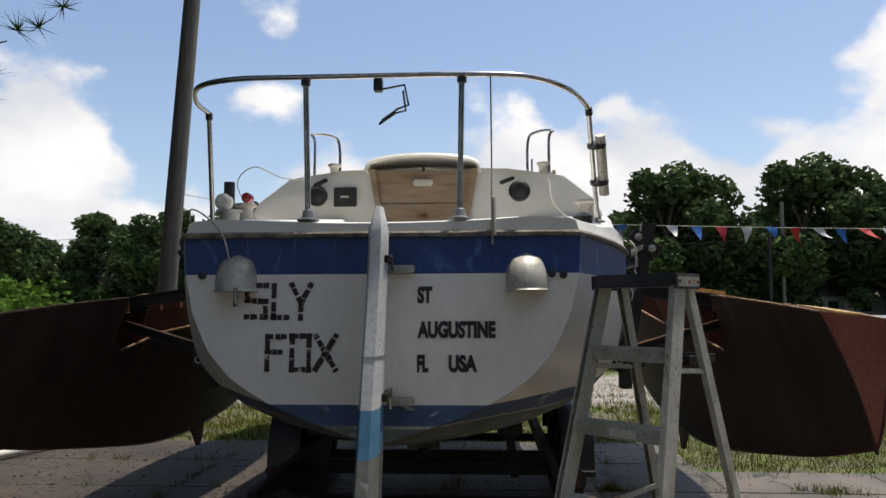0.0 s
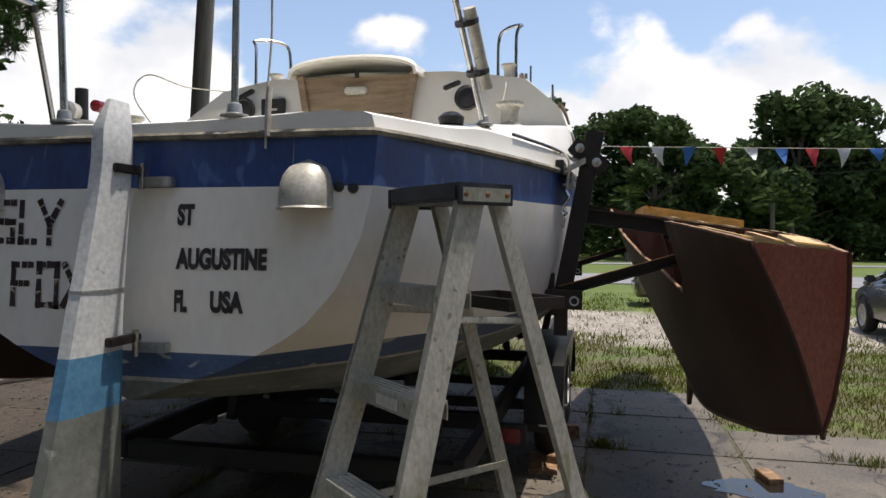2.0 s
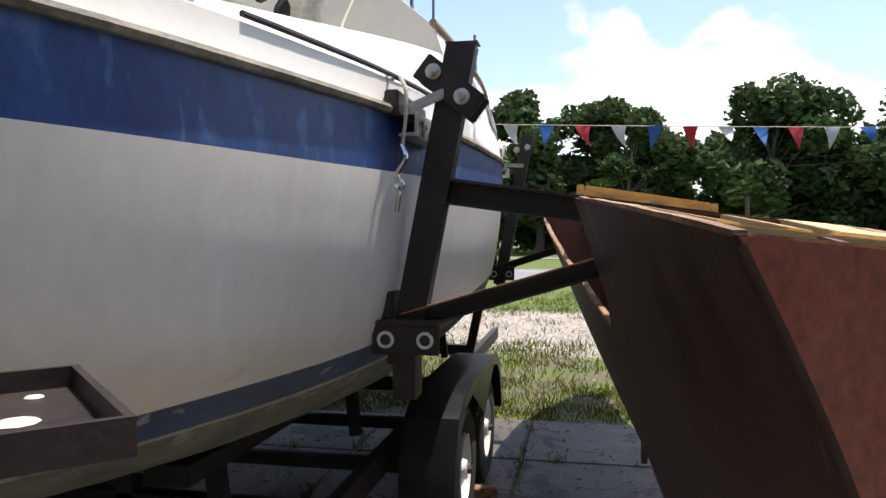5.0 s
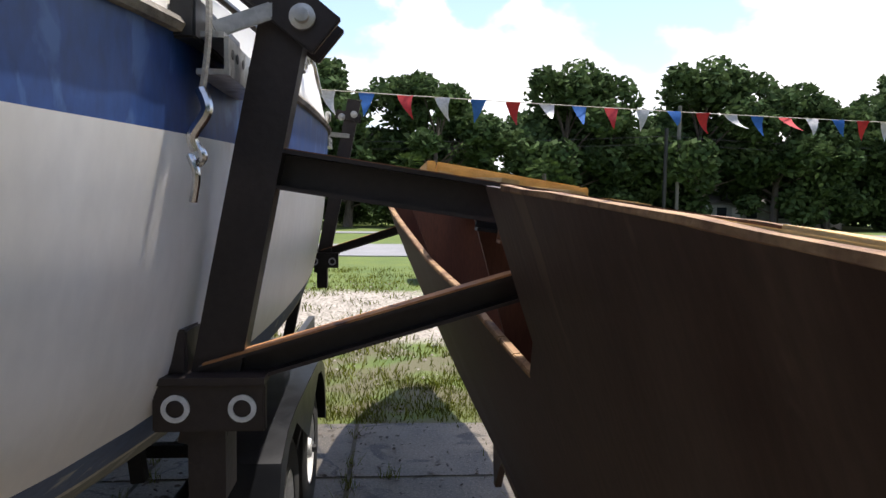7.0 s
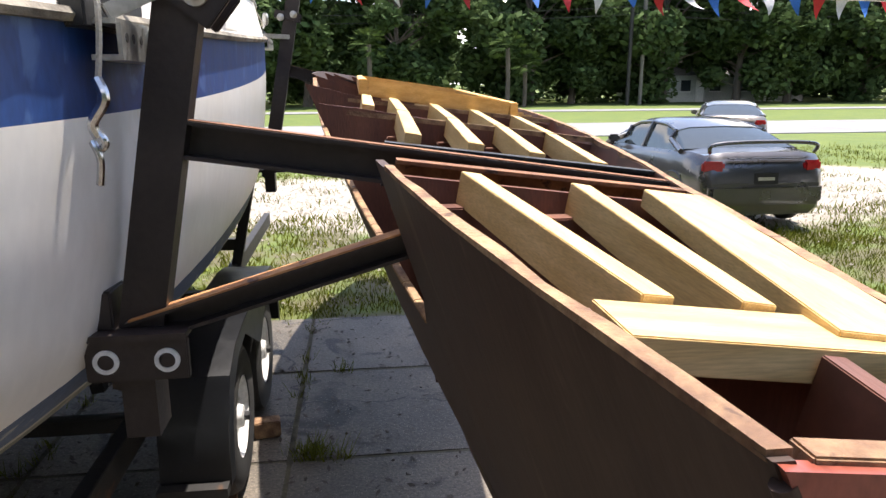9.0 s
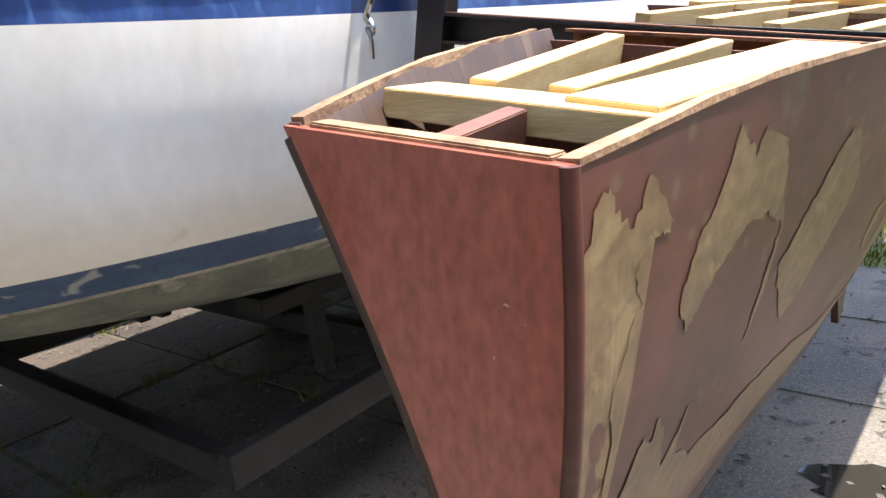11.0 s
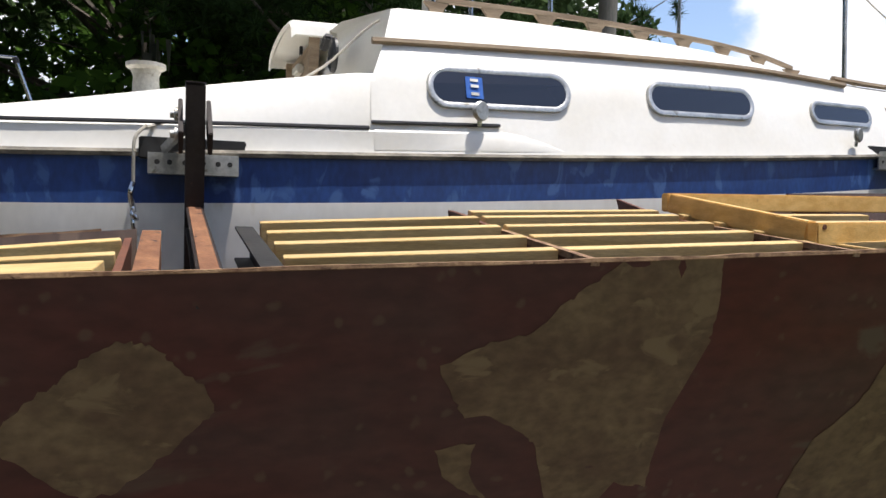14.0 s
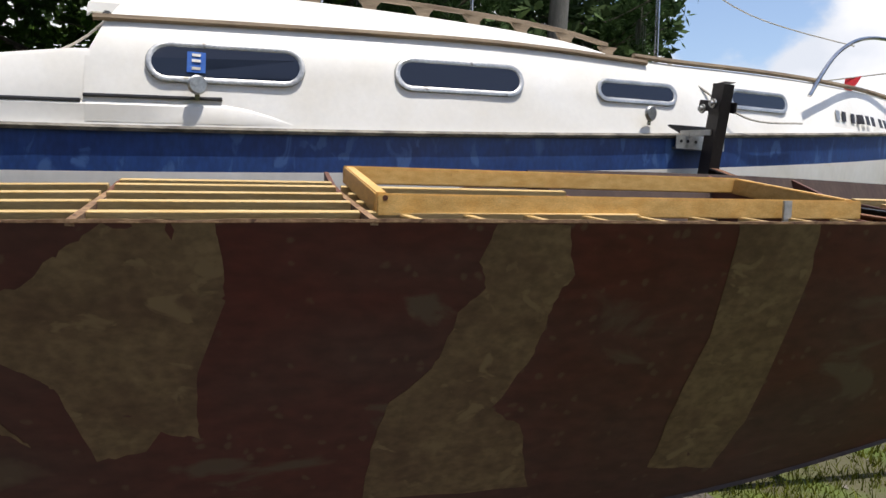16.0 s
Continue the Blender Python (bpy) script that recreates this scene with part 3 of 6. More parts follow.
# ---- the sailing boat ----
RAIL = lambda y: 1.975 - 0.013 * min(1.0, y / 1.2) + 0.0072 * y * y
BEAMS = [(0, 0.89), (0.4, 1.05), (0.8, 1.19), (1.2, 1.30), (1.6, 1.375), (2.2, 1.425), (3.0, 1.435), (4.0, 1.40), (5.0, 1.30), (6.0, 1.11), (7.0, 0.78), (7.8, 0.40), (8.35, 0.06)]
KEEL = [(0, 1.06), (1, 0.88), (2, 0.76), (3, 0.70), (5, 0.72), (6.5, 0.88), (7.5, 1.20), (8.0, 1.6), (8.35, 2.05)]
SECTION = [(0, 1.0), (0.19, 0.985), (0.37, 0.945), (0.55, 0.86), (0.68, 0.745), (0.78, 0.60), (0.86, 0.42), (0.93, 0.22), (1.0, 0.0)]
STRIPE = lambda y: RAIL(y) - 0.172
BOOTTOP = lambda y: 1.234 + 0.03 * y
BOOTLOW = lambda y: BOOTTOP(y) - 0.090


FULL = [(0, 1.0), (0.177, 0.997), (0.346, 0.980), (0.515, 0.950), (0.603, 0.915), (0.70, 0.835), (0.80, 0.71), (0.89, 0.52), (0.955, 0.30), (1.0, 0.0)]


def hull_x(y, z):
    """Half breadth of the hull: wineglass at the transom, fuller amidships."""
    d = (RAIL(y) - z) / (RAIL(y) - soft(KEEL, y))
    k = min(1.0, y / 0.7) * (1 if y < 5.5 else max(0.2, 1 - (y - 5.5) / 3))
    return soft(BEAMS, y) * (lerp(SECTION, d) * (1 - k) + lerp(FULL, d) * k)


def hull_band(top, low, rows, transom=True):
    """Both sides of the hull between two heights, as a sheet, with its piece of the transom."""
    bm = bmesh.new()
    st = [k * 0.2 for k in range(42)] + [8.35]
    for s in (-1, 1):
        loft(bm, [[Vector((s * max(hull_x(y, z), 0.004), y, z)) for z in (top(y) + (low(y) - top(y)) * r / rows for r in range(rows + 1))] for y in st])
    if transom:
        zs = [top(0) + (low(0) - top(0)) * r / rows for r in range(rows + 1)]
        n = 12
        loft(bm, [[Vector((hull_x(0, z) * (2 * k / n - 1), 0, z)) for k in range(n + 1)] for z in zs])
    bmesh.ops.remove_doubles(bm, verts=bm.verts, dist=0.001)
    return bm


boat = thing("sailing_boat", "old white sailing boat with a blue stripe standing on its trailer", "sailing boat")
part("topside", hull_band(STRIPE, BOOTTOP, 10), GELCOAT, boat, "dull white gelcoat sides", True)
part("sheer_stripe", hull_band(RAIL, STRIPE, 3), BLUE, boat, "chalky blue painted stripe", True)
part("boot_stripe", hull_band(BOOTTOP, BOOTLOW, 2), BOOT, boat, "flaking blue waterline stripe", True)
part("waterline_edge", hull_band(BOOTLOW, lambda y: BOOTLOW(y) - 0.014, 1), WATERLINE, boat, "thin pale line under the blue stripe", True)
part("bottom", hull_band(lambda y: BOOTLOW(y) - 0.014, lambda y: min(soft(KEEL, y), BOOTLOW(y) - 0.034), 12), BOTTOM, boat, "grey-green worn bottom paint", True)

# rubbing rail along the joint of hull and deck
bm = bmesh.new()
line = [Vector((soft(BEAMS, y) + 0.006, y, RAIL(y) + 0.005)) for y in (k * 0.15 for k in range(56))]
line = [Vector((x * soft(BEAMS, 0), -0.008, RAIL(0) + 0.005)) for x in (0, 0.5, 0.9, 0.985)] + line[1:]
tube(bm, line, 0.014, 6)
tube(bm, [Vector((-p.x, p.y, p.z)) for p in line], 0.014, 6)
part("rubbing_rail", bm, RUBBER, boat, "cracked grey rubbing rail", True)

# deck moulding with cockpit, and the raised cabin
COAMING = [(0, 2.055), (0.5, 2.07), (0.9, 2.13), (1.36, 2.19), (1.9, 2.27), (2.34, 2.335)]
CABTOP = [(2.3, 2.69), (3.2, 2.71), (4.2, 2.70), (4.7, 2.675), (5.0, 2.635), (5.3, 2.60), (6.5, 2.65), (8.35, 2.70)]
CABSTRIP = [(2.3, 2.47), (3.6, 2.528), (4.3, 2.553), (5.2, 2.553), (5.4, 2.558), (6.6, 2.605), (8.35, 2.66)]


def aft_section(y):
    b, zr, zc = soft(BEAMS, y), RAIL(y), soft(COAMING, y)
    lip = min(0.10, zc - zr - 0.02)
    w = min(0.62, b - 0.2)
    t = min(1.0, max(0.0, (y - 1.0) / 1.36))
    t = t * t * (3 - 2 * t)
    return [(b, zr), (b - 0.012 + 0.004 * t, zr + 0.03), (b - 0.02 + 0.010 * t, zr + lip), (b - 0.05 + 0.024 * t, zr + lip + 0.012), (b - 0.11 + 0.058 * t, max(zc - 0.02, zr + lip + 0.014)), (b - 0.14 + 0.075 * t, zc), (w, zc - 0.005), (w - 0.02, zc - 0.02), (w - 0.03, 1.72), (0, 1.72)]


def cabin_section(y):
    b, zr, zc = soft(BEAMS, y), RAIL(y), soft(CABTOP, y)
    strip = min(soft(CABSTRIP, y), zc - 0.02)
    e = max(0.04, b)
    return [(e, zr), (e - 0.008, zr + 0.03), (max(e - 0.05, 0.02), 2.30 + 0.01 * (y - 2.3)), (max(e - 0.115, 0.015), strip), (max(e - 0.13, 0.012), strip + 0.012),
            (max(e - 0.34, 0.008), zc - 0.015), (max(e - 0.40, 0.006), zc), (max(0.45 * e, 0.004), zc + 0.03), (0, zc + 0.04)]


bm = bmesh.new()
for s in (-1, 1):
    rows = [[Vector((s * x, y, z)) for x, z in aft_section(y)] for y in [k * 0.1 for k in range(24)] + [2.38]]
    loft(bm, rows)
for s in (-1, 1):
    rim = [Vector((s * x, 0, z)) for x, z in aft_section(0)[:7]]
    loft(bm, [rim, [Vector((p.x, 0, RAIL(0))) for p in rim]])
w = aft_section(0)[6][0]
sag = [Vector((w * (2 * k / 10 - 1), 0, 2.05 - 0.02 * (1 - (2 * k / 10 - 1) ** 2))) for k in range(11)]
loft(bm, [[Vector((p.x, 0, RAIL(0))) for p in sag], sag, [p + Vector((0, 0.03, 0.008)) for p in sag], [p + Vector((0, 0.42, 0.0)) for p in sag], [Vector((p.x, 0.44, 1.72)) for p in sag]])
bmesh.ops.remove_doubles(bm, verts=bm.verts, dist=0.001)
part("deck_moulding", bm, DECKPAINT, boat, "cream white cockpit and side deck moulding", True)
bm = bmesh.new()
for s in (-1, 1):
    loft(bm, [[Vector((s * x, y + (0.17 * max(0.0, z - 2.32) / 0.37 * min(1.0, x / 1.0) ** 3 if k == 0 else 0), z)) for x, z in cabin_section(y)] for k, y in enumerate([2.36] + [2.56 + k * 0.15 for k in range(38)] + [8.35])])
end = cabin_section(2.36)
a = [bm.verts.new((x, 2.36 + 0.17 * max(0.0, z - 2.32) / 0.37 * min(1.0, x) ** 3, z)) for x, z in end[2:]] + [bm.verts.new((-x, 2.36 + 0.17 * max(0.0, z - 2.32) / 0.37 * min(1.0, x) ** 3, z)) for x, z in end[2:-1][::-1]] + [bm.verts.new((-end[2][0], 2.36, 1.72)), bm.verts.new((end[2][0], 2.36, 1.72))]
bm.faces.new(a)
bmesh.ops.remove_doubles(bm, verts=bm.verts, dist=0.001)
part("cabin", bm, DECKPAINT, boat, "white cabin with sloping sides", True)

# companionway: sliding hatch, washboards, frame
bm = bmesh.new()
rows = []
for y, k in ((2.20, 0.0), (2.22, 0.02), (2.6, 0.03), (3.15, 0.03), (3.2, 0.0)):
    rows.append([Vector((0.44 * math.cos(a), y, 2.67 + k + 0.125 * math.sin(a) ** 0.6)) for a in (math.pi * j / 14 for j in range(15))])
loft(bm, rows)
thick(bm, 0.02)
part("sliding_hatch", bm, DECKPAINT, boat, "cream domed sliding hatch cover", True)
part("upper_washboard", prism(bmesh.new(), [(-0.345, 2.330, 2.45), (0.345, 2.330, 2.45), (0.375, 2.330, 2.70), (-0.375, 2.330, 2.70)], (0, 0.02, 0)), TEAK, boat, "varnish-worn wooden washboard")
part("lower_washboard", prism(bmesh.new(), [(-0.29, 2.335, 2.20), (0.29, 2.335, 2.20), (0.34, 2.335, 2.442), (-0.34, 2.335, 2.442)], (0, 0.018, 0)), TEAK, boat, "worn wooden lower washboard")
for s in (-1, 1):
    part("hatch_post", bar(bmesh.new(), (s * 0.30, 2.325, 2.17), (s * 0.395, 2.325, 2.71), 0.045, 0.05, (0, 1, 0)), TEAK, boat, "grey-brown teak post")
lampb = part("companionway_lamp", B((-0.075, 2.285, 2.575), (0.075, 2.331, 2.625), None, 0.01), WHITEPVC, boat, "small white plastic lamp")
part("hasp", B((-0.012, 2.315, 2.69), (0.012, 2.332, 2.735)), BLACK, boat)
part("latch", B((-0.05, 2.317, 2.33), (0.03, 2.333, 2.36), None, 0.005), RUST, boat)
for x in (-0.83, 0.735):
    g = part("speaker" if x > 0 else "compass", spin(bmesh.new(), [(0.082, 0), (0.082, 0.012), (0.07, 0.02), (0.06, 0.012), (0.02, 0.02), (0.001, 0.022)], m=pose(x, 2.358, 2.515 + (0.02 if x > 0 else 0), 90, 0, 0)), BLACK, boat, "round black dial")
part("instrument_panel", B((-0.70, 2.345, 2.43), (-0.52, 2.362, 2.58), None, 0.006), BLACK, boat, "square black instrument panel")
part("panel_label", B((-0.645, 2.341, 2.498), (-0.58, 2.346, 2.512)), WHITEPVC, boat)
part("switch", B((-0.335, 2.346, 2.49), (-0.305, 2.362, 2.54)), BLACK, boat)
for x, a in ((0.64, 20), (-0.80, 25)):
    part("cabin_cleat", box(bmesh.new(), (-0.06, -0.02, -0.014), (0.06, 0.02, 0.014), pose(x, 2.335, 2.615, 0, -a, 0), 0.008), BLACK, boat)


def winch(x, y, z, k=1.0):
    return part("winch", spin(bmesh.new(), [(0.075 * k, 0), (0.075 * k, 0.015), (0.05 * k, 0.03), (0.046 * k, 0.09), (0.055 * k, 0.115), (0.072 * k, 0.125), (0.072 * k, 0.14), (0.03 * k, 0.145)], m=pose(x, y, z)), CLAM, boat, "small dull metal winch", True)


winch(1.12, 1.55, 2.20), winch(-1.12, 1.55, 2.20), winch(0.95, 2.75, 2.69, 0.75), winch(-0.78, 2.75, 2.70, 0.75)
# rails
for s in (-1, 1):
    part("stern_rail_post", tube(bmesh.new(), [(s * 0.345 + 0.012, 0.04, 2.06), (s * 0.36 + 0.01, 0.035, 2.705)], 0.0135), STEEL, boat, "", True)
    part("post_foot", spin(bmesh.new(), [(0.05, 0), (0.05, 0.008), (0.028, 0.014), (0.024, 0.045), (0.014, 0.05)], m=pose(s * 0.345 + 0.012, 0.04, 2.048)), ALLOY, boat, "", True)
    part("rail_collar", tube(bmesh.new(), [(s * 0.36 + 0.01, 0.035, 2.675), (s * 0.36 + 0.01, 0.035, 2.715)], 0.022), BLACK, boat)
LEGS = {-1: ((-1.10, 0.93, 2.12), (-1.06, 0.735, 2.73)), 1: ((1.095, 0.90, 2.12), (1.01, 0.575, 2.675))}
for s in (-1, 1):
    foot_at, head_at = (Vector(p) for p in LEGS[s])
    part("stern_rail_leg", tube(bmesh.new(), [foot_at, head_at], 0.0135), STEEL, boat, "", True)
    part("leg_collar", tube(bmesh.new(), [foot_at.lerp(head_at, 0.95), foot_at.lerp(head_at, 1.01)], 0.019), GALV, boat)
    part("leg_foot", spin(bmesh.new(), [(0.042, 0), (0.042, 0.008), (0.024, 0.014), (0.020, 0.04), (0.014, 0.045)], m=pose(*foot_at)), ALLOY, boat, "", True)
rail = curve([(-1.06, 0.745, 2.735), (-1.04, 0.50, 2.735), (-0.92, 0.21, 2.73), (-0.70, 0.06, 2.72), (-0.36, 0.025, 2.712), (0, 0.02, 2.71), (0.36, 0.025, 2.71), (0.66, 0.06, 2.705), (0.86, 0.22, 2.69), (0.97, 0.45, 2.68), (1.03, 0.65, 2.672)])
part("stern_rail", tube(bmesh.new(), rail, 0.0135), STEEL, boat, "bent stainless stern rail", True)
part("rail_holder", B((-0.035, 0.03, 2.645), (0.005, 0.075, 2.705), None, 0.004), BLACK, boat)
part("wire_holder", tube(bmesh.new(), [(0.0, 0.05, 2.655), (0.11, 0.02, 2.665), (0.13, 0.0, 2.565), (0.085, -0.02, 2.545), (0.02, -0.03, 2.495), (-0.0, -0.02, 2.475), (0.07, 0.0, 2.530), (0.115, 0.02, 2.545), (0.10, 0.05, 2.645)], 0.005, 6), BLACK, boat, "bent wire cup holder", True)
leg0, leg1 = (Vector(p) for p in LEGS[1])
part("plastic_tube", tube(bmesh.new(), [leg0.lerp(leg1, 0.26) + Vector((0.048, 0, 0)), leg0.lerp(leg1, 0.78) + Vector((0.048, 0, 0))], 0.027, 14), CLAM, boat, "cream plastic tube strapped to the rail", True)
for f in (0.36, 0.68):
    part("strap", tube(bmesh.new(), [leg0.lerp(leg1, f) + Vector((0.026, 0, 0)), leg0.lerp(leg1, f + 0.03) + Vector((0.026, 0, 0))], 0.050, 12), BLACK, boat)
# hanging line
hang = curve([(0.50, 0.02, 2.712), (0.502, 0.03, 2.35), (0.50, -0.01, 2.08), (0.503, -0.02, 1.93)], 8)
part("hanging_line", tube(bmesh.new(), hang, 0.004, 6), ROPE, boat, "thin frayed line over the rail")
part("line_braid", tube(bmesh.new(), [p + Vector((0.008, 0, 0)) for p in hang[14:22]], 0.011, 6), ROPE, boat)
tail = curve([(-0.98, 0.3, 2.08), (-0.92, 0.15, 2.12), (-0.80, 0.02, 2.07), (-0.70, -0.03, 1.97), (-0.635, -0.09, 1.80), (-0.61, -0.10, 1.72)], 6)
part("wire_stay", tube(bmesh.new(), tail, 0.004, 6), ROPE, boat, "loose wire with a fitting at its end")
part("wire_end", tube(bmesh.new(), [(-0.61, -0.10, 1.74), (-0.608, -0.10, 1.66)], 0.011, 8), STEEL, boat)
part("cockpit_loop", tube(bmesh.new(), curve([(-1.15, 1.9, 2.26), (-1.25, 1.75, 2.50), (-1.12, 1.7, 2.62), (-0.98, 1.9, 2.58), (-0.9, 2.25, 2.62)], 8), 0.004, 6), ROPE, boat)
part("port_post", tube(bmesh.new(), [(-1.05, 1.05, 2.10), (-1.05, 1.05, 2.40)], 0.032, 12), BLACK, boat)
part("port_light", spin(bmesh.new(), [(0.045, 0), (0.05, 0.05), (0.03, 0.06)], m=pose(-1.05, 1.0, 2.27, 90, 0, 0)), WHITEPVC, boat)
part("tail_lamp", spin(bmesh.new(), [(0.03, 0), (0.03, 0.05), (0.01, 0.06)], m=pose(-0.93, 1.05, 2.30, 90, 0, 0)), TAILLIGHT, boat)
part("port_bucket", spin(bmesh.new(), [(0.055, 0), (0.06, 0.11), (0.075, 0.115), (0.075, 0.125), (0.05, 0.12)], m=pose(-1.03, 1.0, 2.10)), ALLOY, boat)
# grab hoops on the cabin roof
for s, x in ((-1, -0.95), (1, 1.0)):
    part("grab_hoop", tube(bmesh.new(), curve([(x, 2.75, 2.64), (x, 2.76, 3.03), (x + 0.03 * s, 2.80, 3.11), (x - 0.10 * s, 2.95, 3.13), (x - 0.16 * s, 3.0, 3.05), (x - 0.16 * s, 3.0, 2.66)], 5), 0.012, 8), STEEL, boat, "", True)
    part("stanchion", tube(bmesh.new(), [(s * 0.62, 3.1, 2.68), (s * 0.62, 3.1, 2.82)], 0.011, 8), BLACK, boat)
part("stanchion", tube(bmesh.new(), [(1.08, 5.2, 2.49), (1.06, 5.2, 3.2)], 0.0125, 8), STEEL, boat, "", True)
part("stanchion", tube(bmesh.new(), [(0.95, 4.15, 2.62), (0.95, 4.15, 3.15)], 0.010, 8), STEEL, boat, "", True)
part("stanchion", tube(bmesh.new(), [(1.0, 3.35, 2.66), (1.0, 3.35, 2.90)], 0.012, 8), STEEL, boat, "", True)
part("bow_rail", tube(bmesh.new(), curve([(0.98, 6.35, 2.50), (0.93, 6.6, 2.80), (0.72, 7.1, 2.98), (0.4, 7.9, 3.02), (0.0, 8.5, 3.02)], 6), 0.0125, 8), STEEL, boat, "", True)
part("fore_lifeline", tube(bmesh.new(), curve([(1.06, 5.2, 3.18), (0.95, 5.9, 2.95), (0.75, 6.9, 2.9)], 6), 0.004, 6), ROPE, boat)


def cabin_pt(y, z, out=0.0):
    """A point on the starboard cabin side, moved outwards."""
    sec = cabin_section(y)
    tab = sorted((zz, xx) for xx, zz in sec[:6])
    return Vector((lerp(tab, z) + out, y, z))


for y, z0, out in ((2.38, 2.44, 0.012),):
    bm = bmesh.new()
    tube(bm, [cabin_pt(v, cabin_section(v)[3][1], 0.005) for v in (2.38 + 0.15 * k for k in range(19))], 0.016, 6)
    part("handrail_strip", bm, TEAKY, boat, "weathered teak strip along the cabin side", True)
bm = bmesh.new()
tube(bm, [cabin_pt(v, cabin_section(v)[3][1], 0.0) + Vector((-0.01, 0, 0.03)) for v in (5.0 + 0.15 * k for k in range(22))], 0.016, 6)
part("toe_rail", bm, TEAKY, boat, "weathered teak toe rail", True)
# slotted teak grab rail on the cabin roof
bm = bmesh.new()
gy = [2.75 + 0.02 * k for k in range(113)]
tops = [Vector((max(0.2, soft(BEAMS, y) - 0.40), y, soft(CABTOP, y) + 0.055)) for y in gy]
vs = loft(bm, [[p + Vector((a, 0, c)) for a, c in ((-0.011, -0.011), (0.011, -0.011), (0.011, 0.009), (0.005, 0.012), (-0.005, 0.012), (-0.011, 0.009))] for p in tops[::2]], True)
bm.faces.new(vs[0][::-1]), bm.faces.new(vs[-1])
grab = part("roof_grab_rail", bm, TEAKY, boat, "weathered teak grab rail with oval slots")
for i in range(0, 113, 14):
    part("rail_foot", prism(bmesh.new(), [tops[i] + Vector((-0.010, a, c)) for a, c in ((-0.06, -0.011), (0.06, -0.011), (0.035, -0.04), (0.03, -0.065), (-0.03, -0.065), (-0.035, -0.04))], (0.020, 0, 0)), TEAKY, grab)
bm = bmesh.new()
tube(bm, [Vector((soft(BEAMS, v) - 0.018, v, RAIL(v) + min(0.10, soft(COAMING, v) - RAIL(v) - 0.02) + 0.016)) for v in (0.95 + 0.1 * k for k in range(15))], 0.008, 6)
tube(bm, [cabin_pt(v, RAIL(v) + 0.138, 0.006) for v in (2.36, 2.5, 2.7, 2.9)], 0.008, 6)
part("sheet_track", bm, BLACK, boat, "black sheet track on the side deck")
# bulged moulding that carries the track past the cabin's end
bm = bmesh.new()
rows = []
for v, k in ((2.37, 1), (2.6, 1), (2.9, 1), (3.0, 0.8), (3.1, 0.45), (3.2, 0.02)):
    rows.append([cabin_pt(v, RAIL(v) + 0.03, 0.002 * k), cabin_pt(v, RAIL(v) + 0.03 + 0.07 * k, 0.010 * k), cabin_pt(v, RAIL(v) + 0.035 + 0.079 * k, 0.0)])
loft(bm, rows)
part("track_moulding", bm, DECKPAINT, boat, "", True)


def oval(y0, y1, zc, h, out, inset=0.0, n=9):
    """A long rounded outline on the cabin side."""
    r = h / 2 - inset
    a, b = y0 + h / 2, y1 - h / 2
    pts = [(b + r * math.cos(t), r * math.sin(t)) for t in (-math.pi / 2 + math.pi * k / n for k in range(n + 1))]
    pts += [(a - r * math.cos(t), -r * math.sin(t)) for t in (-math.pi / 2 + math.pi * k / n for k in range(n + 1))]
    return [cabin_pt(y, zc + 0.034 * (y - (y0 + y1) / 2) + z, out) for y, z in pts]


for y0, y1, zc, h in ((2.588, 3.25, 2.314, 0.180), (3.655, 4.318, 2.356, 0.166), (4.737, 5.268, 2.380, 0.128), (5.66, 6.18, 2.425, 0.128)):
    frame_ob = part("cabin_window", prism(bmesh.new(), oval(y0, y1, zc, h, 0.004, 0.024), (0.006, 0, 0)), WINDOWGLASS, boat, "dark oval window pane")
    bm = bmesh.new()
    loft(bm, [oval(y0, y1, zc, h, 0.002), oval(y0, y1, zc, h, 0.014, 0.004), oval(y0, y1, zc, h, 0.016, 0.014), oval(y0, y1, zc, h, 0.010, 0.026)], True)
    part("window_frame", bm, ALLOY, frame_ob, "riveted aluminium window frame", True)
p = cabin_pt(2.71, 2.285, 0.014)
part("sticker", prism(bmesh.new(), [cabin_pt(2.755, 2.265, 0.012), cabin_pt(2.83, 2.265, 0.012), cabin_pt(2.83, 2.355, 0.012), cabin_pt(2.755, 2.355, 0.012)], (0.0015, 0, 0)), BLUETAG, boat, "small blue sticker on the window")
for z in (2.277, 2.31, 2.335):
    part("sticker_bar", prism(bmesh.new(), [cabin_pt(2.775, z, 0.0145), cabin_pt(2.81, z, 0.0145), cabin_pt(2.81, z + 0.012, 0.0145), cabin_pt(2.775, z + 0.012, 0.0145)], (0.001, 0, 0)), WHITEPVC, boat)
# registration marks, unreadable: plain bars on pale plates
for k, y in enumerate((6.72, 6.80, 6.92, 7.00, 7.08, 7.16, 7.28, 7.36)):
    part("mark_bar", prism(bmesh.new(), [cabin_pt(y, 2.395, 0.006), cabin_pt(y + 0.05, 2.395, 0.006), cabin_pt(y + 0.05, 2.46, 0.006), cabin_pt(y, 2.46, 0.006)], (0.002, 0, 0)), ALLOY if k < 1 else LETTER, boat)
for y, z in ((2.80, RAIL(2.8) + 0.13), (5.04, RAIL(5.04) + 0.06)):
    blk = part("sheet_block", spin(bmesh.new(), [(0.034, -0.012), (0.04, -0.006), (0.03, 0), (0.04, 0.006), (0.034, 0.012)], m=pose(cabin_pt(y, z).x + 0.035, y, z + 0.06, 0, 90, 20)), ALLOY, boat, "", True)
    part("block_strap", bar(bmesh.new(), cabin_pt(y, z, 0.02), cabin_pt(y, z, 0.035) + Vector((0, 0, 0.09)), 0.02, 0.012), STEEL, blk)
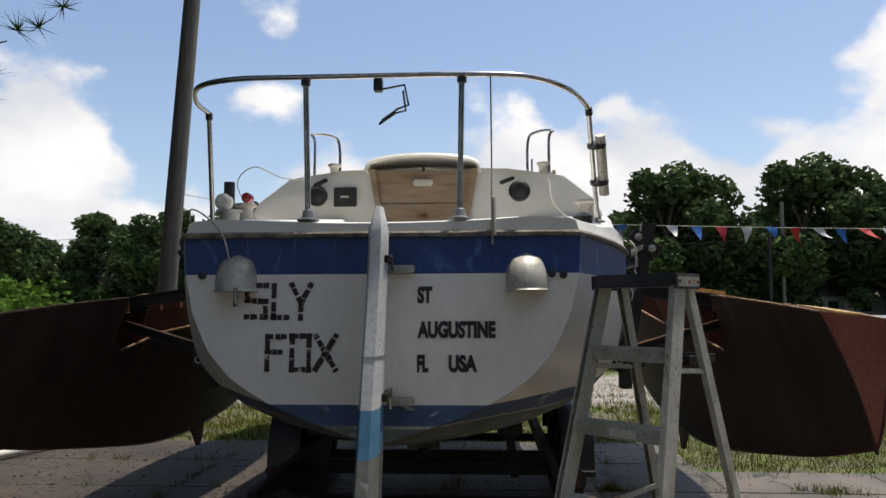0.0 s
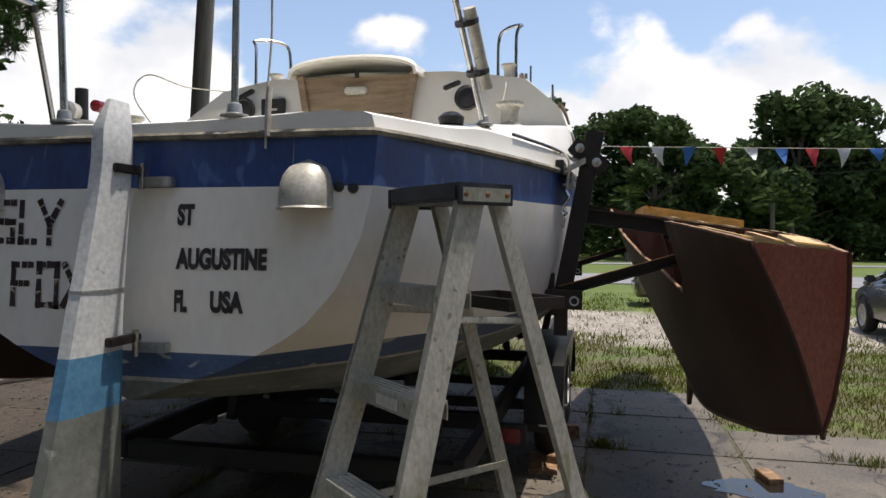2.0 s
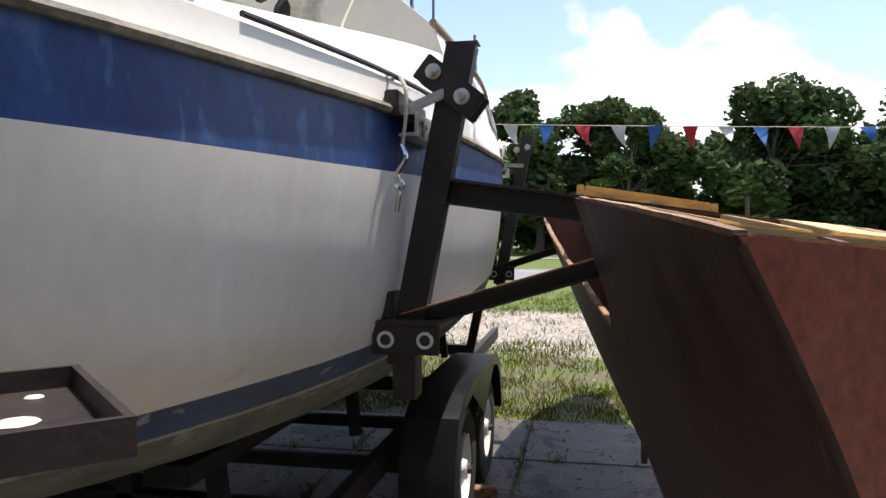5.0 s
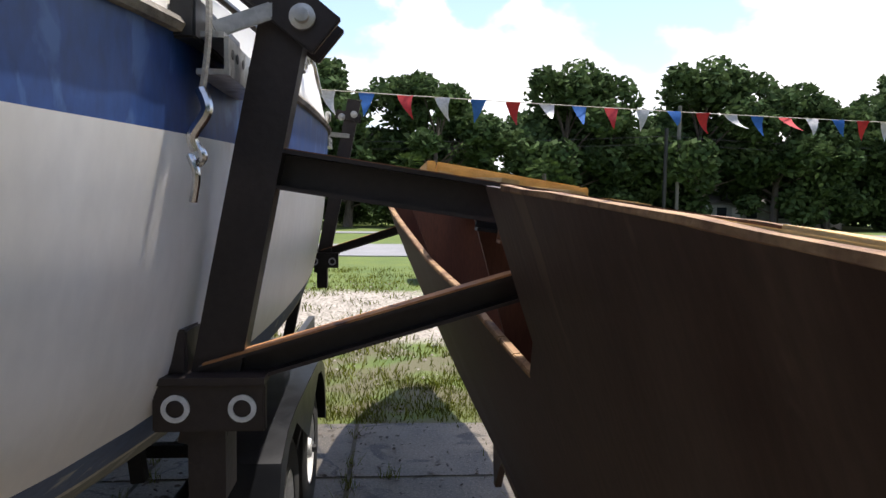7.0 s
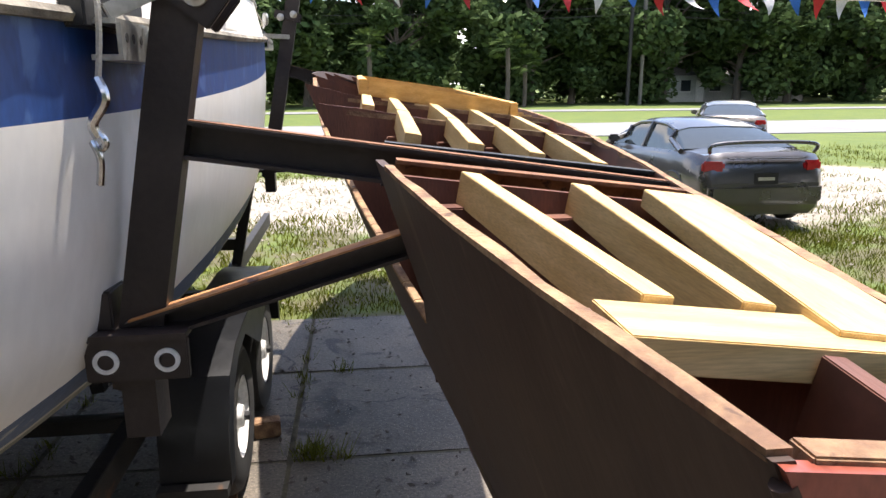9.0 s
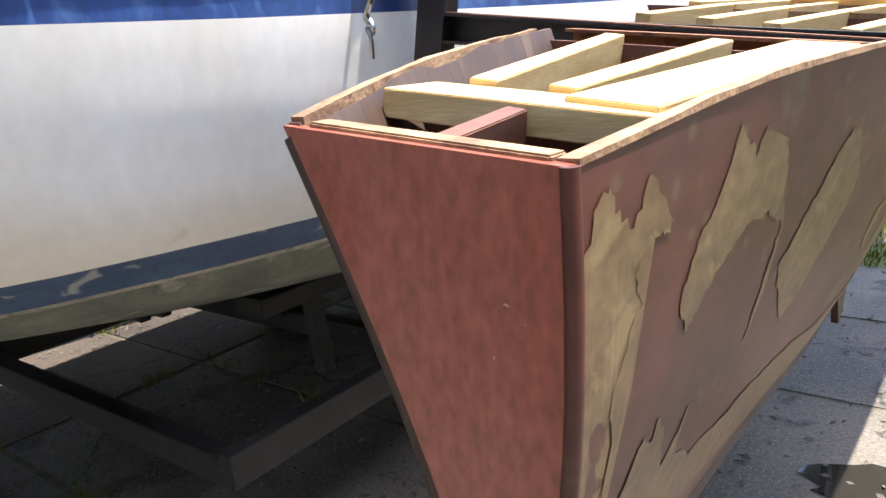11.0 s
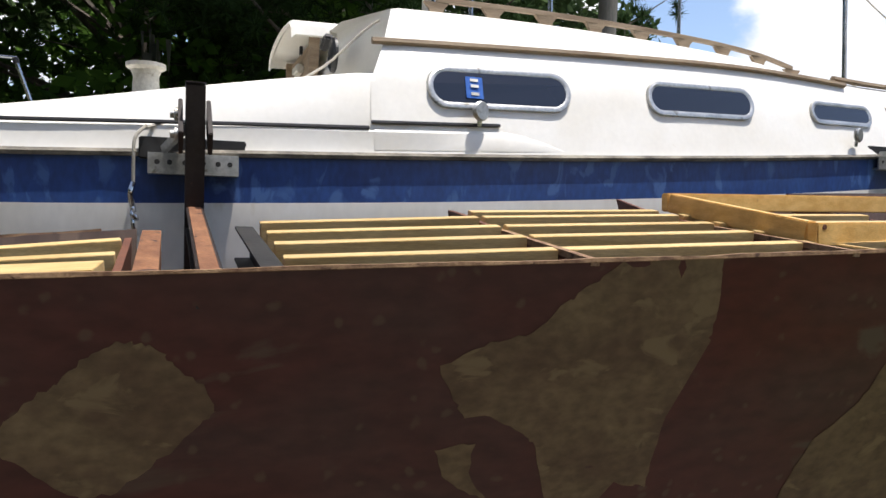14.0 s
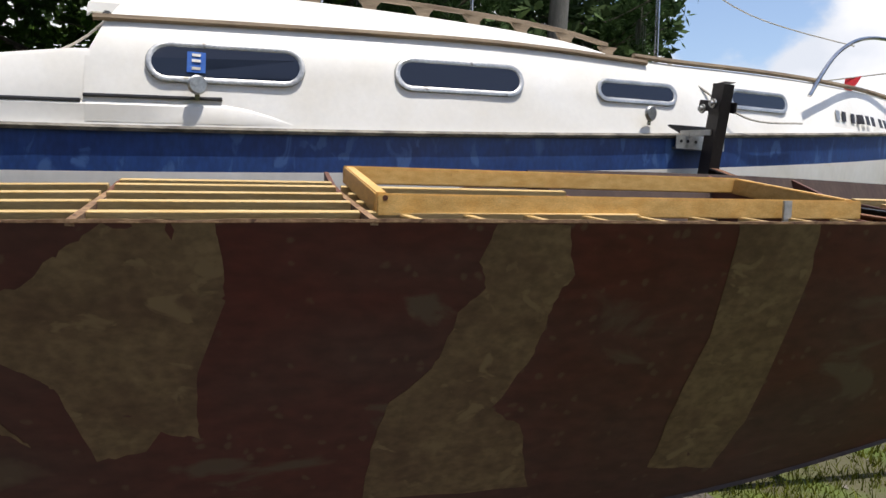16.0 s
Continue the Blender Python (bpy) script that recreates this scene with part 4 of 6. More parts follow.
lanyard = part("lanyard", tube(bmesh.new(), curve([(1.40, 1.56, 2.075), (1.425, 1.525, 2.03), (1.425, 1.52, 1.95), (1.415, 1.519, 1.87)], 5), 0.006, 6), ROPE, boat, "white lanyard hanging from the bracket")
part("snap_hook", tube(bmesh.new(), curve([(1.413, 1.519, 1.875), (1.425, 1.51, 1.84), (1.40, 1.515, 1.80), (1.405, 1.52, 1.775)], 5), 0.010, 8), STEEL, lanyard, "steel snap shackle", True)
part("hook", tube(bmesh.new(), curve([(1.405, 1.52, 1.785), (1.418, 1.515, 1.765), (1.40, 1.53, 1.75), (1.395, 1.52, 1.765), (1.405, 1.518, 1.735), (1.397, 1.525, 1.69)], 5), 0.007, 8), STEEL, lanyard, "bent steel hook", True)
# mooring line over the after end of the cabin
part("mooring_line", tube(bmesh.new(), curve([(1.38, 1.55, 2.07), (1.15, 1.9, 2.20), (0.98, 2.25, 2.42), (0.95, 2.55, 2.68), (0.7, 3.0, 2.74)], 6), 0.006, 6), ROPE, boat)
part("bow_line", tube(bmesh.new(), curve([(1.05, 5.25, 2.62), (1.16, 5.5, 2.42), (1.21, 5.75, 2.29), (1.10, 6.2, 2.31)], 6), 0.006, 6), ROPE, boat)
part("deck_block", spin(bmesh.new(), [(0.05, 0), (0.055, 0.03), (0.03, 0.05), (0.01, 0.055)], m=pose(0.99, 0.72, 2.10)), BLACK, boat, "", True)

# clam-shell vents on the transom
for x in (-0.64, 0.65):
    bm = bmesh.new()
    rows = []
    for j in range(7):
        v = j / 6
        z = 1.735 + 0.158 * v
        r = 0.09 * (1 - v ** 3.6) ** 0.5 if v < 1 else 0.004
        d = 0.105 * (1 - v ** 2.4) ** 0.6 if v < 1 else 0.003
        rows.append([Vector((x + r * math.cos(t), -d * math.sin(t) ** 0.8, z)) for t in (math.pi * k / 14 for k in range(15))])
    rows.insert(0, [Vector((x + (p.x - x) * 1.06, p.y * 1.06, 1.728)) for p in rows[0]])
    loft(bm, rows)
    thick(bm, 0.006)
    part("clam_vent", bm, CLAM, boat, "stained metal clam-shell vent", True)
for x, z in ((0.76, 1.80), (0.81, 1.795), (-0.80, 1.80)):
    part("drain_cap", spin(bmesh.new(), [(0.018, 0), (0.016, 0.012), (0.004, 0.016)], m=pose(x, 0, z, 90, 0, 0)), BLACK, boat)


# lettering
def lettering(words, x, z, h, width, material, bold=0.0):
    cu = bpy.data.curves.new("lettering", "FONT")
    cu.body, cu.size, cu.extrude, cu.offset = words, 1.0, 0.0, bold
    tmp = new("lettering", cu)
    dg = bpy.context.evaluated_depsgraph_get()
    me = bpy.data.meshes.new_from_object(tmp.evaluated_get(dg))
    bpy.data.objects.remove(tmp)
    co = [v.co.copy() for v in me.vertices]
    x0, x1 = min(c.x for c in co), max(c.x for c in co)
    z0, z1 = min(c.y for c in co), max(c.y for c in co)
    for v, c in zip(me.vertices, co):
        v.co = (x + (c.x - x0) / (x1 - x0) * width, -0.004, z + (c.y - z0) / (z1 - z0) * h)
    me.materials.append(material)
    ob = new("lettering", me)
    ob.parent = boat
    return tagged(ob, "black lettering on the transom" if material is LETTER else "flaking hand-made name lettering")


lettering("ST", 0.171, 1.671, 0.076, 0.066, LETTER, 0.055)
lettering("AUGUSTINE", 0.171, 1.52, 0.075, 0.342, LETTER, 0.055)
lettering("FL", 0.171, 1.374, 0.076, 0.05, LETTER, 0.055)
lettering("USA", 0.308, 1.374, 0.076, 0.124, LETTER, 0.055)
# hand-made name: letters laid from short strips of tape, partly flaked off
GLYPH = {"S": [(1, 1, 0, 1), (0, 1, 0, 0.55), (0, 0.52, 1, 0.48), (1, 0.48, 1, 0), (1, 0, 0, 0)], "L": [(0, 1, 0, 0), (0, 0, 1, 0)], "Y": [(0, 1, 0.5, 0.45), (1, 1, 0.5, 0.45), (0.5, 0.45, 0.5, 0)],
         "F": [(0, 0, 0, 1), (0, 1, 1, 1), (0, 0.52, 0.75, 0.52)], "O": [(0, 0, 0, 1), (0, 1, 1, 1), (1, 1, 1, 0), (1, 0, 0, 0)], "X": [(0, 0, 1, 1), (0, 1, 0.46, 0.54), (0.54, 0.46, 1, 0)]}
flake = random.Random(14)
for letter, x, z, w, h in (("S", -0.590, 1.615, 0.085, 0.14), ("L", -0.469, 1.612, 0.06, 0.14), ("Y", -0.389, 1.61, 0.085, 0.145), ("F", -0.490, 1.388, 0.075, 0.14), ("O", -0.380, 1.385, 0.075, 0.145), ("X", -0.273, 1.388, 0.085, 0.14)):
    bm = bmesh.new()
    for a, b, c, d in GLYPH[letter]:
        p, q = Vector((x + a * w, -0.004, z + b * h)), Vector((x + c * w, -0.004, z + d * h))
        way = (q - p).normalized()
        side = Vector((way.z, 0, -way.x)) * 0.0125
        p, q = p - way * 0.0125, q + way * 0.0125
        t = 0.0
        while t < 0.97:
            e = min(1.0, t + flake.uniform(0.22, 0.5))
            k, m2 = flake.uniform(0.75, 1.1), flake.uniform(0.75, 1.1)
            bm.faces.new([bm.verts.new(v) for v in (p.lerp(q, t) - side * k, p.lerp(q, e) - side * m2, p.lerp(q, e) + side * m2, p.lerp(q, t) + side * k)])
            t = e + flake.choice((0.015, 0.03, 0.09))
    part("letter", bm, OLDLETTER, boat, "flaking hand-made black letter " + letter)

# ---- rudder ----
rudder = thing("rudder", "scuffed white rudder with blue and grey bands on the transom", "rudder")


def blade(z0, z1, grow=0.0):
    bm = bmesh.new()
    rows = []
    for k in range(9):
        z = z0 + (z1 - z0) * k / 8
        y0 = -0.085
        y1 = -0.225 - 0.19 * max(0, (1.9 - z) / 1.0) ** 1.5
        hx = 0.040 * (1 - 0.6 * max(0, (z - 2.02) / 0.06))
        top = max(0, (z - 2.05) / 0.035)
        y1 += 0.05 * top
        xc = 0.018 - 0.02 * (2.0 - z)
        rows.append([Vector((xc + a * (hx + grow), y, z)) for a, y in ((-0.7, y0 + grow), (-1, y0 - 0.03), (-1, y1 + 0.06), (-0.55, y1 - grow), (0.55, y1 - grow), (1, y1 + 0.06), (1, y0 - 0.03), (0.7, y0 + grow))])
    vs = loft(bm, rows, True)
    bm.faces.new(vs[0][::-1]), bm.faces.new(vs[-1])
    return bm


part("upper_blade", blade(1.255, 2.085), RUDDER, rudder, "", True)
part("blue_band", blade(1.075, 1.255), RUDBLUE, rudder, "peeling light blue band", True)
part("lower_blade", blade(0.42, 1.075), BOTTOM, rudder, "grey-green fouled lower blade", True)
part("blade_band", blade(1.452, 1.462, 0.002), ALLOY, rudder)
for z in (1.855, 1.285):
    part("pintle_strap", B((0.035, -0.19, z - 0.012), (0.066, -0.03, z + 0.018), None, 0.004), BEAM, rudder, "dark metal pintle strap")
    part("gudgeon", B((0.04, -0.04, z - 0.05), (0.16, 0.0, z - 0.015), None, 0.005), ALLOY, rudder, "worn gudgeon plate on the transom")
    part("pintle", tube(bmesh.new(), [(0.06, -0.055, z - 0.06), (0.06, -0.055, z + 0.03)], 0.011), STEEL, rudder)

# the transom leans a little forwards towards its top
for ob in [*boat.children_recursive, *rudder.children_recursive]:
    for v in ob.data.vertices:
        if v.co.y < 0.6:
            v.co.y += (0.02 + 0.075 * min(0.5, max(0.0, v.co.z - 1.4))) * (1 - max(0.0, v.co.y) / 0.6)

# ---- outriggers ----
# y, inner top x z, outer top x z, keel x z
AMA = [(0.56, 2.122, 1.622, 2.44, 1.588, 2.36, 0.95), (1.03, 1.985, 1.682, 2.475, 1.622, 2.30, 0.825), (1.53, 1.895, 1.722, 2.54, 1.642, 2.27, 0.735), (2.04, 1.868, 1.752, 2.61, 1.660, 2.25, 0.65),
       (2.65, 1.86, 1.782, 2.685, 1.678, 2.245, 0.565), (3.36, 1.86, 1.802, 2.735, 1.702, 2.245, 0.535), (4.38, 1.865, 1.822, 2.77, 1.728, 2.26, 0.60), (5.3, 1.905, 1.835, 2.745, 1.75, 2.29, 0.74), (6.3, 2.03, 1.85, 2.62, 1.765, 2.33, 1.0), (7.3, 2.27, 1.865, 2.43, 1.80, 2.37, 1.45)]


def ama(y, k):
    return soft([(r[0], r[k]) for r in AMA], y)


# the inner side flares further inboard than the deck timbers: y, x, z of its upper edge
FLARE = [(0.56, 2.122, 1.622), (1.03, 1.985, 1.682), (1.53, 1.895, 1.722), (2.04, 1.81, 1.765), (2.65, 1.73, 1.812), (3.36, 1.645, 1.872), (4.38, 1.63, 1.925), (5.3, 1.66, 1.945), (6.3, 1.82, 1.93), (7.3, 2.20, 1.90)]


def flare(y, k):
    return soft([(r[0], r[k]) for r in FLARE], y)


def ama_in(y, f):
    """Inner skin: f 0 at the top, 1 at the keel, with a slight belly."""
    b = (0.03 * min(1.0, max(0.0, (y - 0.7) / 1.2)) - 0.025 * max(0.0, 1 - (y - 0.56) / 0.5)) * math.sin(math.pi * f)
    return Vector((flare(y, 1) + (ama(y, 5) - flare(y, 1)) * f - b, y, flare(y, 2) + (ama(y, 6) - flare(y, 2)) * f))


def ama_out(y, f):
    b = 0.028 * math.sin(math.pi * f) + 0.03 * max(0, f - 0.7) * (1 - f) * 8
    return Vector((ama(y, 3) + (ama(y, 5) - ama(y, 3)) * f + b, y, ama(y, 4) + (ama(y, 6) - ama(y, 4)) * f))


def deck(y, u, up=0.0):
    """The open deck: u 0 at the inner edge, 1 at the outer."""
    return Vector((ama(y, 1) + (ama(y, 3) - ama(y, 1)) * u, y, ama(y, 2) + (ama(y, 4) - ama(y, 2)) * u + up))


def outrigger(side):
    S = Matrix.Diagonal((side, 1, 1, 1))
    rig = thing("outrigger", "brown plywood outrigger hull with an open timber deck on steel arms", "outrigger hull", group="outriggers of the boat")

    def add(name, bm, m, parent=rig, label="", smooth=False):
        bmesh.ops.transform(bm, matrix=S, verts=bm.verts)
        return part(name, bm, m, parent, label, smooth)
    fs = [0, 0.02, 0.1, 0.2, 0.3, 0.4, 0.5, 0.6, 0.7, 0.8, 0.9, 0.96, 1.0]
    ys = [0.57] + [0.66 + 0.1 * k for k in range(66)] + [7.3]
    bm = bmesh.new()
    rnd = random.Random(3)
    chip = [rnd.uniform(-0.004, 0.004) for _ in ys]
    rows = []
    for y, c in zip(ys, chip):
        face = [ama_out(y, f) + Vector((0, 0, c if f == 0 else 0)) for f in fs]
        rows.append(face + [p - Vector((0.016, 0, 0)) for p in face[::-1]])
    vs = loft(bm, rows, True)
    bm.faces.new(vs[0]), bm.faces.new(vs[-1][::-1])
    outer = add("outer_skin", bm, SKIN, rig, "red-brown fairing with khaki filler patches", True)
    # inner skin, cut away at the top where the arms come in
    for y0, y1, fa, fb in ((0.57, 1.55, 0.0, 0.0), (1.55, 1.64, 0.28, 0.36), (1.64, 2.04, 0.36, 0.26), (2.04, 2.55, 0.26, 0.23), (2.55, 3.31, 0.23, 0.14), (3.31, 4.22, 0.14, 0.02), (4.22, 7.3, 0.0, 0.0)):
        n = max(2, int((y1 - y0) / 0.1) + 1)
        bm = bmesh.new()
        rows, lip = [], []
        for k in range(n + 1):
            y, f0 = y0 + (y1 - y0) * k / n, fa + (fb - fa) * k / n
            face = [ama_in(y, f0 + (1 - f0) * f) for f in fs]
            rows.append(face + [p + Vector((0.016, 0, 0)) for p in face[::-1]])
            lip.append(face[0] + Vector((0.008, 0, 0.0)))
        vs = loft(bm, rows, True)
        bm.faces.new(vs[0]), bm.faces.new(vs[-1][::-1])
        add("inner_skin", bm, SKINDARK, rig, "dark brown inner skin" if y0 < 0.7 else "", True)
        if 1.6 < y0 < 4:
            bm = bmesh.new()
            for p, q in zip(lip, lip[1:]):
                bar(bm, p, q, 0.020, 0.012, bevel=0.002)
            add("torn_edge", bm, PLYEDGE, rig, "torn pale plywood edge")
    bm = bmesh.new()
    prism(bm, [ama_in(0.56, f) for f in fs] + [ama_out(0.56, f) for f in fs[-2::-1]], (0, 0.016, 0))
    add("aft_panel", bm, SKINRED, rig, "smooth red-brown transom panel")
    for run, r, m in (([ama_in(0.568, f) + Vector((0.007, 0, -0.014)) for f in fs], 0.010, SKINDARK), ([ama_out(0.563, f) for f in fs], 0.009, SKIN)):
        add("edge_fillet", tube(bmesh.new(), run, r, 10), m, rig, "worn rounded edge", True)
    rough = random.Random(5)
    rim = [ama_in(y, 0) for y in ys if y < 1.56]
    for pts, d, w in ((rim, 1, 0.010), ([ama_out(y, 0) for y in ys], -1, 0.010)):
        bm = bmesh.new()
        rows = []
        for n, p in enumerate(pts):
            p = p + Vector((0, 0.006 if n == 0 else 0, 0))
            e, k = w + 0.008 + rough.uniform(-0.004, 0.004), rough.uniform(0.003, 0.007)
            o = -0.0015 * d
            rows.append([p + Vector((o, 0, k)), p + Vector((o + d * e, 0, k)), p + Vector((o + d * e, 0, -0.012)), p + Vector((o, 0, -0.003))])
        vs = loft(bm, rows, True)
        bm.faces.new(vs[0][::-1]), bm.faces.new(vs[-1])
        add("gunwale", bm, PLYEDGE, rig, "rough plywood edge")
    bm = bmesh.new()
    bar(bm, deck(0.585, 0.10, -0.008), deck(0.585, 0.93, -0.008), 0.03, 0.022, bevel=0.002)
    add("aft_beam", bm, PLYEDGE, rig, "worn timber beam behind the transom panel")
    # bulkheads
    for y in (0.855, 1.52, 1.86, 2.55, 3.31, 4.22, 5.15, 5.6, 6.3):
        cut = 0.02
        bm = bmesh.new()
        top = [ama_in(y, 0) + Vector((0.004, 0, -0.002))] if y > 2 else []
        prism(bm, top + [deck(y, 0.03, -cut + (0.03 if y > 2 else 0)), deck(y, 0.97, -cut), ama_out(y, 0.45) - Vector((0.02, 0, 0)), ama_out(y, 0.92), ama_in(y, 0.92), ama_in(y, 0.45) + Vector((0.05 if y < 1 else 0.02, 0, 0))], (0, 0.018, 0))
        add("bulkhead", bm, PLY, rig, "stained plywood bulkhead" if y < 1 else "")
    # deck joists of new pine
    def joist(y0, y1, u0, u1, w=0.040, h=0.062, up=-0.031, m=PINE, name="joist", label=""):
        bm = bmesh.new()
        lift = 0.03 if y0 > 1.8 else 0.0
        bar(bm, deck(y0, u0, up + lift * (0.85 - u0)), deck(y1, u1, up + lift * (0.85 - u1)), w, h, (0.17 if w < 0.1 else 0.12, 0, 1), bevel=0.0015)
        return add(name, bm, m, rig, label)
    joist(0.868, 1.52, 0.31, 0.265, label="new pine joist")
    joist(0.868, 1.52, 0.575, 0.60)
    joist(0.785, 1.50, 0.80, 0.885, 0.112, 0.036, -0.012, PINE, "plank", "pale pine plank laid flat")
    bm = bmesh.new()
    bar(bm, deck(0.808, 0.11, -0.021), deck(0.808, 0.95, -0.021), 0.112, 0.036, (0.1, 0, 1), bevel=0.0015)
    add("plank", bm, PINEX, rig, "pale pine plank laid across")
    joist(0.60, 0.752, 0.52, 0.555, 0.026, 0.08, -0.043, PLY, "joist", "dark stained joist")
    for k, (u0, u1) in enumerate(((0.16, 0.18), (0.37, 0.38), (0.58, 0.58), (0.80, 0.79))):
        joist(1.88, 2.55, u0, u1)
        joist(2.57, 3.31, u1, u1)
        if k == 0:
            joist(2.57, 3.31, 0.045, 0.05)
        joist(3.33, 4.22, u1, u1)
        joist(5.62, 6.3, u1, u1)
    for k in range(9):
        y = 3.44 + k * 0.195
        bm = bmesh.new()
        bar(bm, deck(y, 0.80, -0.03), deck(y + 0.03, 0.95, -0.03), 0.034, 0.05, bevel=0.003)
        add("noggin", bm, PINEX, rig)
    for y, us in ((1.48, (0.21, 0.53)), (2.51, (0.18, 0.38, 0.58, 0.79)), (3.27, (0.18, 0.38, 0.58, 0.79))):
        for u in us:
            p = deck(y, u, -0.075)
            add("joist_block", B(p - Vector((0.05, 0.02, 0.03)), p + Vector((0.05, 0.03, 0.015)), None, 0.003), PLY)
    for y in (2.55, 3.31):
        bm = bmesh.new()
        bar(bm, deck(y + 0.01, 0.0, -0.004) - Vector((0.03, 0, 0)), deck(y + 0.01, 1.0, -0.004), 0.022, 0.016, bevel=0)
        add("bulkhead_cap", bm, PLYEDGE)
    # skeg
    bm = bmesh.new()
    prism(bm, [(2.235, 3.36, 0.62), (2.235, 3.76, 0.62), (2.23, 3.70, 0.46), (2.225, 3.64, 0.37), (2.225, 3.59, 0.37), (2.23, 3.50, 0.50)], (0.03, 0, 0))
    add("skeg", bm, SKINDARK, rig, "small dark skeg under the hull")
    # steel arms
    for y, dx in ((1.715, 0.0), (5.36, -0.13)):
        hx = lambda z: 1.375 + dx + 0.175 * (z - 1.27) / 0.9
        bm = bmesh.new()
        top, cz = (2.20, 0.0) if y < 3 else (2.42, 0.19)
        channel(bm, (hx(1.22), y, 1.22), (hx(top), y, top), 0.062, 0.09, 0.009, (1, 0, -0.19))
        box(bm, (-0.05, -0.032, 0), (0.05, 0.032, 0.004), pose(hx(top), y, top))
        post = add("post", bm, BEAM, rig, "dark painted steel post bolted to the hull")
        end, up0, up1 = (2.55, 1.757, 1.607) if y < 3 else (2.05, 1.965, 1.79)
        dz = 0.0 if y < 3 else 0.06
        bm = bmesh.new()
        channel(bm, (hx(1.75) + 0.03, y, up0), (end, y, up1), 0.055, 0.078, 0.008)
        arm = add("arm", bm, BEAM, rig, "dark steel channel arm")
        bm = bmesh.new()
        bar(bm, (hx(1.75) + 0.03, y, up0 + 0.0405), (end, y, up1 + 0.0405), 0.04, 0.003, bevel=0)
        add("rust_flange", bm, RUST, arm, "rusty top flange")
        for o in (-0.125, 0.125):
            bm = bmesh.new()
            channel(bm, deck(y + o, 0.06, -0.05), deck(y + o, 0.97, -0.05), 0.05, 0.10, 0.007)
            add("socket_rail", bm, RUST if o < 0 else GALV, rig, "rusty steel socket rail")
        bm = bmesh.new()
        channel(bm, (hx(1.36) - 0.02, y - 0.02, 1.352), (1.99, y - 0.02, 1.535 + dz), 0.05, 0.055, 0.007)
        strut = add("strut", bm, BEAM, rig, "rust-topped diagonal steel strut")
        bm = bmesh.new()
        bar(bm, (hx(1.36) - 0.02, y - 0.02, 1.3825), (1.99, y - 0.02, 1.5655 + dz), 0.052, 0.004, bevel=0)
        add("strut_top", bm, ORANGE, strut, "orange rust on the strut")
        foot = add("foot_bracket", B((1.288 + dx, y - 0.075, 1.262), (1.495 + dx, y - 0.055, 1.352), None, 0.003), BEAM, rig, "dark steel foot bracket")
        add("foot_shelf", B((1.27 + dx, y - 0.085, 1.352), (1.495 + dx, y + 0.06, 1.366)), BEAM, foot)
        add("foot_heel", B((1.345 + dx, y - 0.045, 1.12), (1.415 + dx, y + 0.05, 1.352)), BEAM, foot)
        add("standoff", B((1.27 + dx, y - 0.05, 1.366), (1.345 + dx, y + 0.05, 1.45), None, 0.004), BEAM)
        for x in (1.331, 1.453):
            add("washer", spin(bmesh.new(), [(0.026, 0), (0.026, 0.005), (0.017, 0.006), (0.017, 0.0)], m=pose(x + dx, y - 0.075, 1.307, 90, 0, 0), caps=False), RIM, foot, "bright round washer")
            add("bolt_end", spin(bmesh.new(), [(0.0165, 0), (0.0165, 0.003), (0.010, 0.004), (0.002, 0.004)], m=pose(x + dx, y - 0.0755, 1.307, 90, 0, 0)), BEAM, foot)
        for o in (0.046, -0.046):
            bm = bmesh.new()
            bar(bm, (hx(2.1 + cz) - 0.10, y + o, 2.135 + cz), (hx(2.0 + cz) + 0.09, y + o, 2.0 + cz * 1.55), 0.015, 0.085 if y < 3 else 0.055, (0, 0, 1))
            clamp = add("clamp_plate", bm, BEAM, rig, "bolted steel clamp plate")
        for x, z in ((hx(2.1 + cz) - 0.06, 2.11 + cz), (hx(2.0 + cz) + 0.045, 2.033 + cz * 1.5)):
            add("bolt", spin(bmesh.new(), [(0.024, 0), (0.024, 0.01), (0.014, 0.012), (0.013, 0.025), (0.002, 0.026)], m=pose(x, y - 0.054, z, 90, 0, 0)), ALLOY, clamp)
        # aluminium chain plate on the rubbing rail
        bx = soft(BEAMS, y)
        bm = bmesh.new()
        box(bm, (bx + 0.005, y - 0.15, RAIL(y) - 0.075), (bx + 0.06, y + 0.15, RAIL(y) - 0.065))
        box(bm, (bx + 0.052, y - 0.15, RAIL(y) - 0.066), (bx + 0.06, y + 0.15, RAIL(y) - 0.01))
        box(bm, (bx + 0.012, y - 0.15, RAIL(y) - 0.012), (bx + 0.052, y + 0.15, RAIL(y) - 0.002))
        chain = add("chain_plate", bm, ALLOY, rig, "drilled bare aluminium bracket")
        add("backing_pad", B((bx - 0.03, y - 0.18, RAIL(y) - 0.02), (bx + 0.012, y + 0.18, RAIL(y) + 0.055), None, 0.004), BLACK)
        for k in (-0.12, -0.08, -0.03, 0.03, 0.08, 0.12):
            add("drill_hole", spin(bmesh.new(), [(0.009, 0), (0.009, 0.001)], n=10, m=pose(bx + 0.0602, y + k, RAIL(y) - 0.035, 0, 90, 0)), BLACK, chain)
        bm = bmesh.new()
        bar(bm, (bx + 0.02, y - 0.10, RAIL(y) + 0.01), (hx(2.05 + cz), y - 0.03, 2.06 + cz * 0.6), 0.02, 0.03)
        add("brace", bm, ALLOY)
    return rig


rig = outrigger(1)
outrigger(-1)


